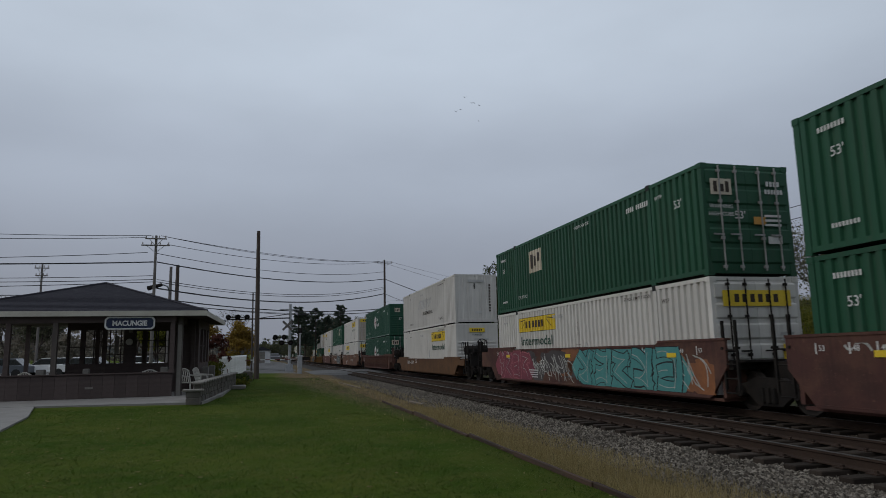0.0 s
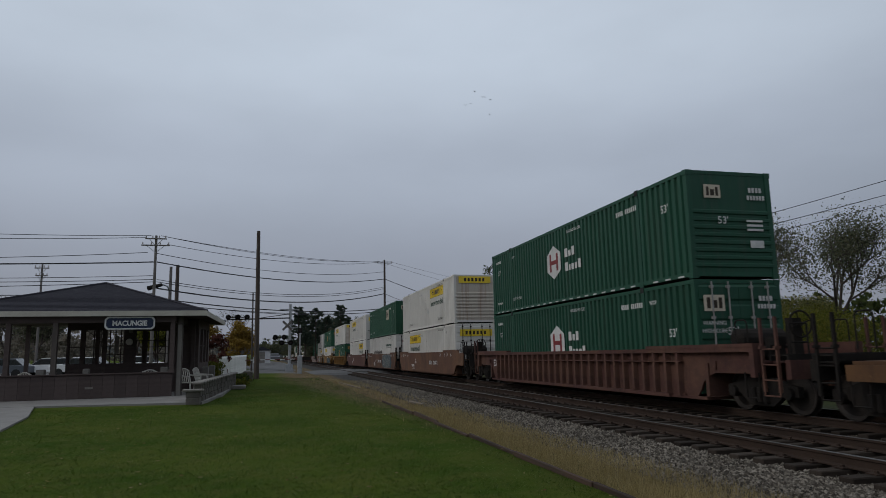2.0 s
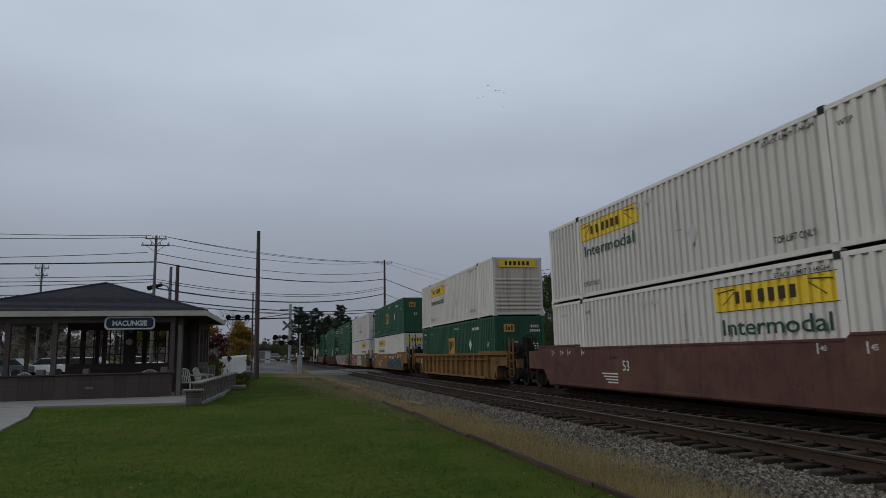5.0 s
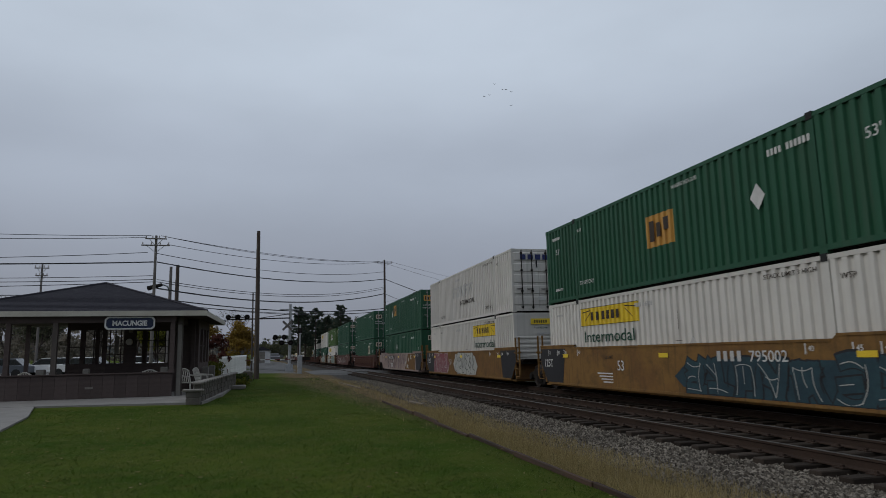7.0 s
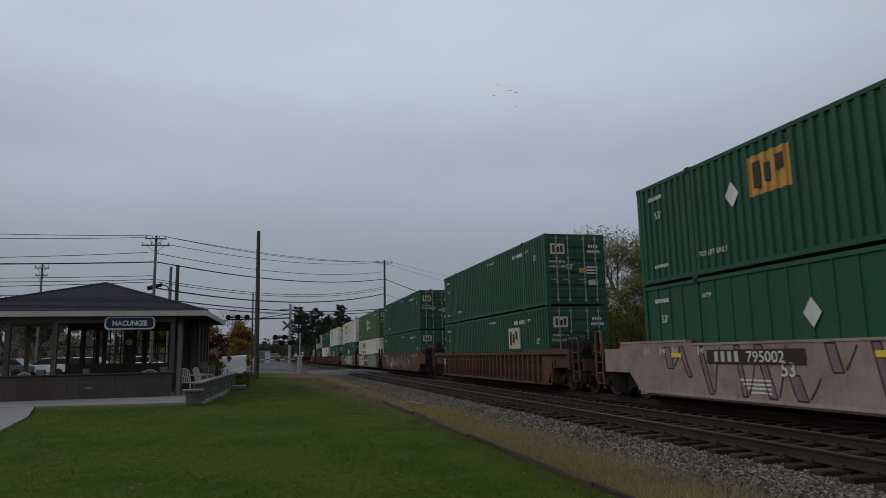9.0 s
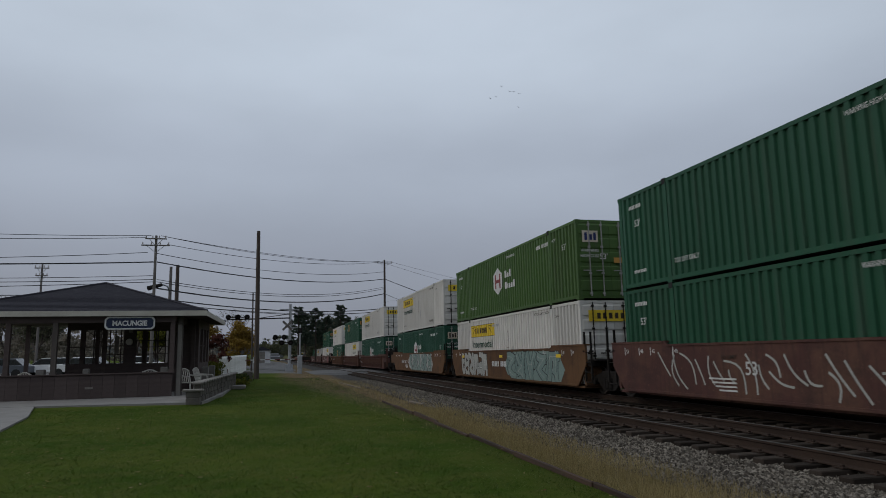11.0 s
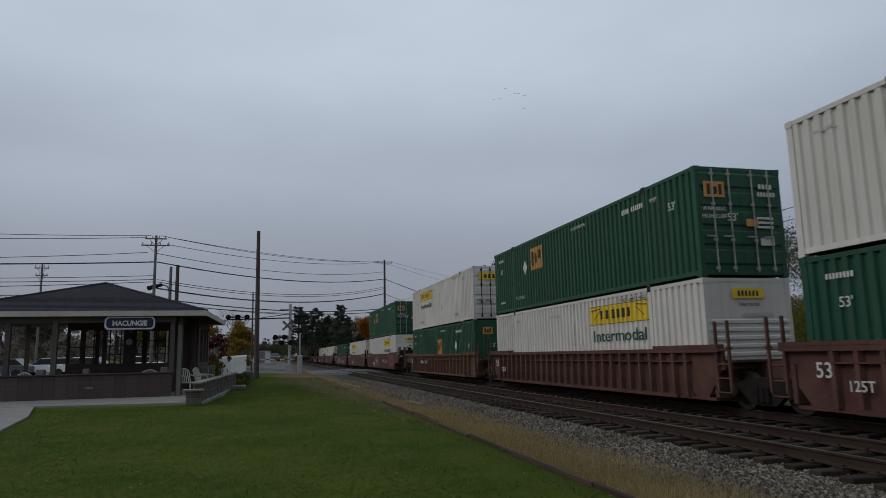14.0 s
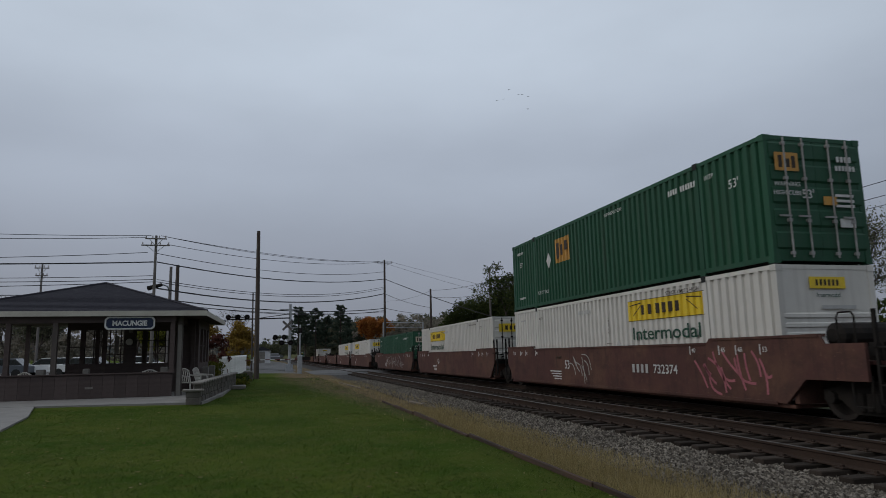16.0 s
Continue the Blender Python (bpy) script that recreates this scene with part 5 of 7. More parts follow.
# ---- edging between lawn and verge ----
M["edging"] = surface("weathered_edging_timber", (0.062, 0.036, 0.022), (0.032, 0.021, 0.015), rough=0.9, scale=2.5, fine=25, stretch=(3, 0.3, 3), vary=0.2, bump=0.4)
edging = thing("lawn_edging", "weathered reddish-brown timber edging along the lawn", "edging", at=LINE, kind="structure")
plank = mesh_of("edging_plank", bevelled(boxed((-0.025, 0.025, 0.006, 2.39, -0.25, 0.075)), 0.01), M["edging"])
rng = random.Random(4)
for k in range(7):
    hang("edging_plank", plank, edging, "", pose(3.42 + rng.uniform(-0.02, 0.02), 4.5 + 2.4 * k, float(lift(3.42, 5.7 + 2.4 * k)) + rng.uniform(-0.03, 0.012), 0, rng.uniform(-6, 6), rng.uniform(-0.4, 0.4)))

# ---- paving, road ----
M["concrete"] = surface("weathered_concrete", (0.225, 0.217, 0.205), (0.165, 0.158, 0.148), rough=0.9, scale=1.2, fine=30, bump=0.25)
M["asphalt"] = surface("worn_asphalt", (0.080, 0.080, 0.080), (0.108, 0.107, 0.105), rough=0.9, scale=0.8, fine=60, bump=0.3)
bm = bmesh.new()
prism(bm, [(-2.2, 22.3), (-1.9, 26.2), (-1.9, 36), (-16, 36), (-16, 23.2), (-7.1, 23.0)], -0.2, 0.05, "z")
prism(bm, [(-7.05, 22.98), (-16.0, 23.15), (-16.0, 13.0), (-4.7, 13.2), (-5.5, 16.0), (-6.05, 19.3)], -0.2, 0.044, "z")
solid("pavement", bm, M["concrete"], "pale worn concrete paving by the pavilion", "pavement", kind="structure")
bm = bmesh.new()
prism(bm, [(-60, 57), (-4.2, 57), (-4.2, 160), (-30, 160), (-60, 120)], -0.3, 0.012, "z")
solid("road", bm, M["asphalt"], "worn grey asphalt road beside the level crossing", "road", kind="structure")
rx = [-4.2, -2, 0, 2, 3.4, 5, 7, 14, 15, 16, 17, 18, 19, 24, 40, 60]
ry = [55.6, 57, 59, 61, 63, 65, 67, 69, 71, 72.4]


def road_at(x, y):
    """The road meets the line at a slant; it dips to the rails."""
    y += min(9.0, max(0.0, (x + 2.0) * 0.9))
    return x, y, float(lift(x, y)) + (0.012 if x > 18 or x < 3 else -0.06)


rv = [Vector(road_at(x, y)) - Vector((0, 0, 0.3 if y < 56 or y > 72 else 0.0)) for y in ry for x in rx]
rv = [tuple(p) for p in rv]
rf = [(j * len(rx) + i, j * len(rx) + i + 1, (j + 1) * len(rx) + i + 1, (j + 1) * len(rx) + i) for j in range(len(ry) - 1) for i in range(len(rx) - 1)]
crossing = tagged(new("road_crossing", raw_mesh("road_crossing", rv, rf, M["asphalt"])), "worn grey asphalt road over the level crossing", "road", kind="structure")
crossing.matrix_basis = LINE
rv = [(x, y, float(lift(x, y)) + 0.016) for y in (71, 80, 95, 120, 160) for x in (-4.2, -1, 2.0)]
rf = [(j * 3 + i, j * 3 + i + 1, j * 3 + i + 4, j * 3 + i + 3) for j in range(4) for i in range(2)]
tagged(new("road_side", raw_mesh("road_side", rv, rf, M["asphalt"])), "worn grey asphalt road running beside the tracks", "road", kind="structure")
for x in (NEAR_TRACK, FAR_TRACK):
    solid("crossing_deck", boxed((x - 0.66, x + 0.66, 65.5, 79, -0.25, -0.01)), M["asphalt"], "dark panels between the rails of the crossing", "crossing", kind="structure", at=TRACK)

M["grey_timber"] = surface("weathered_grey_timber", (0.17, 0.14, 0.11), (0.11, 0.09, 0.07), rough=0.9, scale=3, fine=25, stretch=(3, 0.3, 3), bump=0.3)
# loose timbers on the ballast shoulder
for a, b in (((4.3, 22.3), (4.45, 20.7)), ((3.65, 40.5), (3.93, 32.6))):
    p, q = Vector((*a, float(lift(*a)) - 0.08)), Vector((*b, float(lift(*b)) - 0.08))
    t = thing("loose_timber", "pale weathered timber lying on the track verge", "timber", "loose timbers")
    bm = bmesh.new()
    tube(bm, p, q, 0.045, 0.035, 5)
    part("timber", bm, M["grey_timber"], t)

# tie plates and spikes under the near rails
bm = bmesh.new()
for k in range(60):
    y = 3.5 + 0.53 * k
    for x in (NEAR_TRACK - 0.752, NEAR_TRACK + 0.752):
        box(bm, x - 0.17, x + 0.17, y - 0.09, y + 0.09, -0.172, -0.156)
        for sx in (-0.11, 0.11):
            box(bm, x + sx - 0.02, x + sx + 0.02, y - 0.05, y - 0.01, -0.156, -0.125)
solid("tie_plates", bm, M["rail_steel"], "rusty tie plates and spikes under the rails", "tie plates", kind="stuff", at=TRACK)


# ---- station pavilion ----
M["dark_wood"] = surface("dark_brown_stained_boards", (0.070, 0.054, 0.051), (0.088, 0.069, 0.064), spec=0.12, rough=0.8, scale=3, fine=25, stretch=(0.4, 1, 3), vary=0.12, bump=0.25)
M["brown_wood"] = surface("brown_stained_timber", (0.085, 0.070, 0.062), (0.06, 0.05, 0.044), rough=0.75, scale=3, fine=20, stretch=(2, 2, 0.3), bump=0.25)
M["fascia"] = surface("cream_fascia_paint", (0.44, 0.42, 0.36), (0.36, 0.34, 0.29), rough=0.6, scale=2, bump=0.1)
M["shingle"] = surface("charcoal_roof_shingles", (0.033, 0.033, 0.041), (0.050, 0.049, 0.057), spec=0.05, rough=1.0, scale=4, fine=40, vary=0.25, bump=0.4)
M["sign_blue"] = surface("navy_sign_enamel", (0.007, 0.017, 0.052), rough=0.5, scale=2, bump=0)
M["sign_white"] = surface("white_sign_enamel", (0.62, 0.62, 0.60), rough=0.45, scale=2, bump=0)
M["plastic"] = surface("white_garden_plastic", (0.50, 0.48, 0.43), (0.42, 0.40, 0.36), rough=0.55, scale=4, bump=0.05)
M["block"] = surface("grey_concrete_block", (0.125, 0.113, 0.098), (0.085, 0.076, 0.066), rough=0.95, scale=3, fine=30, vary=0.15, bump=0.5)
M["cap"] = surface("pale_stone_cap", (0.205, 0.19, 0.17), (0.15, 0.14, 0.125), rough=0.9, scale=3, fine=30, vary=0.1, bump=0.3)

pav = thing("pavilion", "open dark brown timber station pavilion with a charcoal hipped roof", "pavilion")
ZF = 0.05
APEX, EX0, EX1, EY0, EY1, EZ = (-6.95, 30.4, 4.50), -11.5, -2.47, 25.8, 34.9, 3.06
# hipped roof of shingle courses
NC = 26
corners = ((EX0, EY0), (EX1, EY0), (EX1, EY1), (EX0, EY1))
for s in range(4):
    (ax, ay), (bx, by) = corners[s], corners[(s + 1) % 4]
    bm = bmesh.new()
    last = None
    for k in range(NC):
        for f, up in ((k / NC, 0.024), ((k + 0.98) / NC, 0.004)):
            row = [bm.verts.new((u + (APEX[0] - u) * f, v + (APEX[1] - v) * f, EZ + (APEX[2] - EZ) * f + up)) for u, v in ((ax, ay), (bx, by))]
            if last:
                bm.faces.new((last[0], last[1], row[1], row[0]))
            last = row
    part("roof_slope", bm, M["shingle"], pav, "charcoal asphalt shingles")
bm = bmesh.new()
for x, y in corners:
    tube(bm, (x, y, EZ + 0.03), (APEX[0], APEX[1], APEX[2] + 0.03), 0.045, sides=5)
part("hip_cap", bm, M["shingle"], pav)
part("fascia", boxed((EX0, EX1, EY0 - 0.03, EY0, EZ - 0.16, EZ + 0.025), (EX1 - 0.03, EX1, EY0, EY1, EZ - 0.16, EZ + 0.02), (EX0, EX1, EY1 - 0.03, EY1, EZ - 0.16, EZ + 0.02), (EX0, EX0 + 0.03, EY0, EY1, EZ - 0.16, EZ + 0.02)), M["fascia"], pav, "cream painted fascia board")
part("soffit", boxed((EX0 + 0.04, EX1 - 0.04, EY0 + 0.01, EY1 - 0.04, EZ - 0.10, EZ - 0.06)), M["dark_wood"], pav, "dark boarded soffit")
part("beam", boxed((EX0 + 0.3, -3.55, 26.0, 26.14, 2.68, EZ - 0.1), (-3.68, -3.54, 26.14, 34.4, 2.68, EZ - 0.1)), M["dark_wood"], pav, "dark timber beam")
# half wall of boards along the front
bm = boxed((-11.2, -3.62, 26.06, 26.14, ZF, 0.86))
part("half_wall", bm, M["dark_wood"], pav, "dark brown boarded half wall")
board = mesh_of("wall_board", bevelled(boxed((0.003, 0.377, 26.035, 26.06, ZF, 0.84)), 0.005), M["dark_wood"])
for k in range(20):
    hang("wall_board", board, pav, "", pose(-11.2 + 0.379 * k, 0, 0))
part("wall_cap", bevelled(boxed((-11.25, -3.58, 25.99, 26.18, 0.86, 0.91)), 0.01), M["dark_wood"], pav)


def post(x, y, w, z0, z1, mat="dark_wood"):
    bm = boxed((x - w / 2, x + w / 2, y - w / 2, y + w / 2, z0, z1))
    box(bm, x - w / 2 - 0.02, x + w / 2 + 0.02, y - w / 2 - 0.02, y + w / 2 + 0.02, z0, z0 + 0.12)
    part("post", bm, M[mat], pav, "square timber post")


for x in (-11.1, -8.96, -3.66):
    post(x, 26.1, 0.15, 0.86, 2.75)
post(-7.5, 26.1, 0.16, 0.86, 2.75, "brown_wood")
post(-3.43, 26.35, 0.18, ZF, 2.95, "brown_wood")
part("post_trim", boxed((-3.50, -3.36, 26.235, 26.255, ZF, 2.6)), M["cap"], pav, "pale worn face of the post")
for y in (29.2, 32.0, 34.3):
    post(-3.3, y, 0.15, ZF, 2.95)
for y in (29.0, 32.0, 34.4):
    post(-11.0, y, 0.15, ZF, 2.95)
# glazed room at the back: walls with openings cut through, thin mullions


def pierced(name, along, fixed, thick, z0, z1, a0, a1, openings, mat):
    """A wall along x or y with rectangular openings (a, b, low, high)."""
    edges = sorted({a0, a1, *[o[0] for o in openings], *[o[1] for o in openings]})
    for e0, e1 in zip(edges, edges[1:]):
        hole = [o for o in openings if o[0] <= e0 and e1 <= o[1]]
        spans = [(z0, z1)] if not hole else [(z0, hole[0][2]), (hole[0][3], z1)]
        for s0, s1 in spans:
            if s1 - s0 < 0.01:
                continue
            if along == "x":
                bm = boxed((e0, e1, fixed, fixed + thick, s0, s1))
            else:
                bm = boxed((fixed, fixed + thick, e0, e1, s0, s1))
            part(name, bm, mat, pav, "dark boarded wall between the windows")
    for a, b, lo, hi in openings:
        n = max(1, round((b - a) / 0.42))
        m = max(1, round((hi - lo) / 0.6))
        spans = [(c - 0.02, c + 0.02, lo, hi, 0.03) for c in (a + (b - a) * k / n for k in range(n + 1))]
        spans += [(a, b, c - 0.018, c + 0.018, 0.035) for c in (lo + (hi - lo) * k / m for k in range(m + 1))]
        for p, q, z0, z1, inset in spans:
            u, v = fixed + inset, fixed + thick - inset
            part("window_bar", boxed((p, q, u, v, z0, z1) if along == "x" else (u, v, p, q, z0, z1)), M["dark_wood"], pav, "dark window bar")


pierced("room_wall", "x", 29.3, 0.12, ZF, 2.95, -8.0, -3.1, [(-7.92, -7.5, 1.2, 2.55), (-7.36, -6.7, 1.2, 2.55), (-6.58, -5.92, 1.2, 2.6), (-5.5, -4.25, 1.18, 2.5)], M["dark_wood"])
pierced("room_wall", "x", 33.6, 0.12, ZF, 2.95, -8.0, -3.1, [(-7.85, -6.0, 0.95, 2.8), (-5.85, -3.35, 0.95, 2.8)], M["dark_wood"])
pierced("room_wall", "y", -3.22, 0.12, ZF, 2.95, 29.42, 33.6, [(29.9, 30.9, 1.15, 2.6), (31.2, 32.2, 1.15, 2.6), (32.5, 33.3, 1.15, 2.6)], M["dark_wood"])
bm = bmesh.new()
tube(bm, (-5.72, 29.29, 2.05), (-5.72, 29.22, 2.05), 0.13, sides=20)
part("wall_clock", bm, M["plastic"], pav, "round pale wall clock")
part("wall_box", boxed((-5.75, -5.6, 29.2, 29.3, 2.42, 2.75)), M["cap"], pav, "pale box on the wall")
part("notice", boxed((-6.25, -6.1, 29.24, 29.3, 1.6, 2.3)), M["cap"], pav, "pale notice")
for x, w in ((-8.0, 0.28), (-6.55, 0.2), (-3.95, 0.26)):
    part("post_base", bevelled(boxed((x - w / 2, x + w / 2, 26.4, 26.6, 0.7, 1.08)), 0.026), M["cap"], pav, "pale stone post base")
part("post_base", bevelled(boxed((-3.05, -2.78, 30.4, 30.65, ZF, 0.98)), 0.02), M["cap"], pav, "pale stone post base")
part("post_base", bevelled(boxed((-3.05, -2.78, 33.4, 33.65, ZF, 0.98)), 0.02), M["cap"], pav, "pale stone post base")
part("label_plate", boxed((-6.45, -6.2, 26.025, 26.032, 0.38, 0.45)), M["cap"], pav, "small pale plate on the half wall")

# hanging station sign
sign = thing("station_sign", "navy blue station sign with white border, hung from the eave", "sign")


def clipped(w, h, c):
    return [(-w, -h + c), (-w + c, -h), (w - c, -h), (w, -h + c), (w, h - c), (w - c, h), (-w + c, h), (-w, h - c)]


def sign_plate(w, h, c, y0, y1):
    bm = bmesh.new()
    prism(bm, [(-5.07 + x, 2.655 + z) for x, z in clipped(w, h, c)], y0, y1, "y")
    return bm


part("sign_border", sign_plate(0.83, 0.225, 0.09, 25.88, 25.94), M["sign_white"], sign, "white border")
part("sign_face", sign_plate(0.775, 0.175, 0.075, 25.872, 25.88), M["sign_blue"], sign, "navy enamel face")
hang("lettering", lettering("MACUNGIE", 0.175, M["sign_white"], 1.14, 0.05), sign, "white capital letters", Matrix.Translation((-5.07, 25.866, 2.565)) @ END_TURN)
bm = bmesh.new()
for x in (-5.6, -4.5):
    tube(bm, (x, 25.91, 2.86), (x, 25.91, 2.98), 0.012, sides=5)
part("hanger", bm, M["black_steel"], sign)

# garden chair in plastic


def garden_chair(at, label):
    c = thing("garden_chair", label, "chair", "plastic chairs at the pavilion", at)
    part("seat", bevelled(boxed((-0.24, 0.24, -0.24, 0.24, 0.40, 0.44)), 0.015), M["plastic"], c)
    bm = bmesh.new()
    for k in range(6):
        x = -0.21 + 0.084 * k
        tube(bm, (x, 0.23, 0.43), (x * 1.12, 0.36, 0.90 - 0.5 * x * x), 0.022, sides=6)
    for k in range(8):
        x0, x1 = -0.25 + 0.0625 * k, -0.25 + 0.0625 * (k + 1)
        tube(bm, (x0, 0.36, 0.93 - 1.6 * x0 * x0), (x1, 0.36, 0.93 - 1.6 * x1 * x1), 0.025, sides=6)
    part("backrest", bm, M["plastic"], c)
    for s in (-1, 1):
        bm = bmesh.new()
        tube(bm, (s * 0.27, -0.24, 0.64), (s * 0.27, 0.3, 0.68), 0.03, sides=6)
        tube(bm, (s * 0.27, -0.24, 0.64), (s * 0.25, -0.26, 0.42), 0.025, sides=6)
        part("armrest", bm, M["plastic"], c)
        for y in (-0.24, 0.26):
            bm = bmesh.new()
            tube(bm, (s * 0.23, y * 0.95, 0.42), (s * 0.27, y * 1.1, 0.0), 0.03, 0.022, sides=6)
            part("leg", bm, M["plastic"], c)


garden_chair(pose(-3.1, 27.0, ZF, 0, 0, 50), "white plastic garden chair beside the pavilion post")
garden_chair(pose(-2.75, 28.3, ZF, 0, 0, 70), "white plastic garden chair on the side porch")
garden_chair(pose(-4.6, 27.0, ZF, 0, 0, 200), "white plastic garden chair behind the half wall")
garden_chair(pose(-8.5, 27.2, ZF, 0, 0, 160), "white plastic garden chair under the roof")

# ---- low block wall with caps ----
wall = thing("garden_wall", "low grey concrete block wall with pale stone caps", "wall")
bl = mesh_of("block", bevelled(boxed((-0.10, 0.10, 0.004, 0.396, 0.004, 0.186)), 0.012), M["block"])
cp = mesh_of("cap_stone", bevelled(boxed((-0.15, 0.15, 0.003, 0.597, 0.0, 0.07)), 0.015), M["cap"])
rng = random.Random(8)
for j in range(3):
    for k in range(26):
        hang("block", bl, wall, "", pose(-2.34 + 0.018 * k + rng.uniform(-0.008, 0.008), 22.2 + 0.4 * (k + 0.5 * (j % 2)), 0.02 + 0.19 * j))
for k in range(18):
    hang("cap_stone", cp, wall, "pale cap stone", pose(-2.34 + 0.027 * k, 22.1 + 0.6 * k, 0.59 + rng.uniform(0, 0.006)))
pier = thing("wall_pier", "low grey block pier at the end of the garden wall", "wall")
for j in range(2):
    hang("block", bl, pier, "", pose(-2.62, 21.85, 0.02 + 0.19 * j, 0, 0, 270))
hang("cap_stone", cp, pier, "pale cap stone", pose(-2.72, 21.85, 0.40, 0, 0, 270))
block = thing("stone_block", "loose grey stone block on the grass", "stone")
part("stone", bevelled(boxed((-1.72, -1.22, 38.2, 38.5, 0.0, 0.55)), 0.04), M["block"], block)
pad = solid("step_stones", bevelled(boxed((-1.95, -1.3, 31.2, 31.9, -0.05, 0.12)), 0.03), M["cap"], "flat pale stones beside the wall", "stone")

# ---- white picket fence ----
M["white_wood"] = surface("white_fence_paint", (0.74, 0.74, 0.73), (0.62, 0.62, 0.61), rough=0.7, scale=3, fine=20, bump=0.15, vary=0.08)
fence = thing("picket_fence", "white painted wooden picket fence", "fence")
bm = bmesh.new()
prism(bm, [(-0.045, 0.05), (0.045, 0.05), (0.045, 1.27), (0.0, 1.37), (-0.045, 1.27)], -0.012, 0.012)
pk = mesh_of("picket", bm, M["white_wood"])
FA, FB = Vector((-2.62, 35.5, 0)), Vector((-2.55, 62.0, 0))
nf = 104
for k in range(nf):
    p = FA.lerp(FB, k / (nf - 1))
    hang("picket", pk, fence, "", Matrix.Translation(p))
for k in range(10):
    p = FA.lerp(FB, k / 9)
    part("fence_post", boxed((p.x - 0.14, p.x - 0.03, p.y - 0.055, p.y + 0.055, 0, 1.25)), M["white_wood"], fence)
for z in (0.35, 0.9):
    bm = bmesh.new()
    d = Vector((0.02, 0, 0))
    vs = [bm.verts.new((p.x + dx, p.y, zz)) for p in (FA, FB) for dx, zz in ((-0.03, z), (-0.014, z), (-0.014, z + 0.08), (-0.03, z + 0.08))]
    for i in range(4):
        bm.faces.new((vs[i], vs[(i + 1) % 4], vs[4 + (i + 1) % 4], vs[4 + i]))
    part("fence_rail", bm, M["white_wood"], fence)

# ---- poles, signals, wires ----
M["pole_wood"] = surface("weathered_pole_wood", (0.075, 0.058, 0.048), (0.045, 0.036, 0.03), rough=0.9, scale=2, fine=15, stretch=(4, 4, 0.25), bump=0.4, vary=0.1)
M["pole_grey"] = surface("grey_pole_wood", (0.17, 0.155, 0.145), (0.11, 0.10, 0.095), rough=0.9, scale=2, fine=15, stretch=(4, 4, 0.25), bump=0.3)
M["galv"] = surface("galvanised_steel", (0.36, 0.37, 0.38), (0.28, 0.29, 0.30), rough=0.5, metal=0.4, scale=4, bump=0.05)
M["wire"] = surface("black_cable", (0.03, 0.03, 0.032), rough=0.7, bump=0)
M["glass_ins"] = surface("porcelain_insulator", (0.25, 0.22, 0.2), rough=0.3, bump=0)


def utility_pole(x, y, h, r, mat, label, arms=(), dx=0.0, boxes=0):
    t = thing("utility_pole", label, "utility pole", "utility poles", pose(x, y, 0))
    bm = bmesh.new()
    tube(bm, (-dx, 0, -1.0), (0, 0, h), r * 1.25, r * 0.8, 12)
    part("pole", bm, M[mat], t)
    for z, w in arms:
        part("crossarm", bevelled(boxed((-w / 2, w / 2, -0.14, -0.05, z - 0.045, z + 0.045)), 0.008), M[mat], t)
        for k in range(4):
            bm = bmesh.new()
            tube(bm, (-w * 0.45 + w * 0.3 * k, -0.1, z + 0.07), (-w * 0.45 + w * 0.3 * k, -0.1, z + 0.24), 0.045, 0.03, 8)
            part("insulator", bm, M["glass_ins"], t, "small porcelain insulator")
        bm = bmesh.new()
        for s in (-1, 1):
            tube(bm, (s * w * 0.3, -0.1, z - 0.05), (0, -0.1, z - 0.55), 0.02, sides=5)
        part("arm_brace", bm, M["galv"], t)
    for k in range(boxes):
        bm = bmesh.new()
        tube(bm, (0.32, -0.1, h * 0.62 + 0.9 * k), (0.32, -0.1, h * 0.62 + 0.9 * k + 0.6), 0.17, sides=12)
        part("transformer", bm, M["galv"], t, "grey transformer can")
    return t


utility_pole(-1.25, 44.4, 9.35, 0.14, "pole_wood", "tall bare dark brown wooden pole on the lawn edge", dx=-0.06)
utility_pole(-8.86, 53, 10.35, 0.11, "pole_grey", "grey wooden utility pole with two crossarms", ((10.1, 1.5), (9.6, 2.0)))
utility_pole(13.85, 88, 13.5, 0.15, "pole_wood", "wooden utility pole with a short crossarm beyond the tracks", ((13.1, 2.0),))
utility_pole(22.85, 100, 10.75, 0.17, "pole_wood", "dark wooden utility pole among the trees beyond the tracks")
utility_pole(-9.74, 71, 10.4, 0.2, "pole_wood", "dark wooden pole behind the pavilion")
utility_pole(-9.93, 68, 9.85, 0.16, "pole_grey", "grey wooden pole carrying a street light")
utility_pole(-21.0, 68, 9.95, 0.10, "pole_grey", "distant grey utility pole with short arms", ((9.6, 1.2), (8.9, 1.0)))
utility_pole(-2.15, 63.5, 6.95, 0.07, "pole_wood", "thin dark post beside the crossing road")
utility_pole(25.3, 78, 11.4, 0.13, "pole_grey", "thin grey pole standing in the trees beyond the tracks")

lamp = thing("street_lamp", "street light head on a curved arm from the grey pole", "street lamp")
bm = bmesh.new()
for a, b in zip(((-9.93, 67.9, 7.35), (-10.0, 66.8, 7.85), (-10.3, 66.2, 7.95)), ((-10.0, 66.8, 7.85), (-10.3, 66.2, 7.95), (-10.7, 66.0, 7.9))):
    tube(bm, a, b, 0.06, sides=8)
part("lamp_arm", bm, M["galv"], lamp)
bm = bmesh.new()
tube(bm, (-10.4, 66.2, 7.95), (-11.5, 65.6, 7.55), 0.15, 0.22, 10)
part("lamp_head", bm, M["black_steel"], lamp, "dark lamp housing")


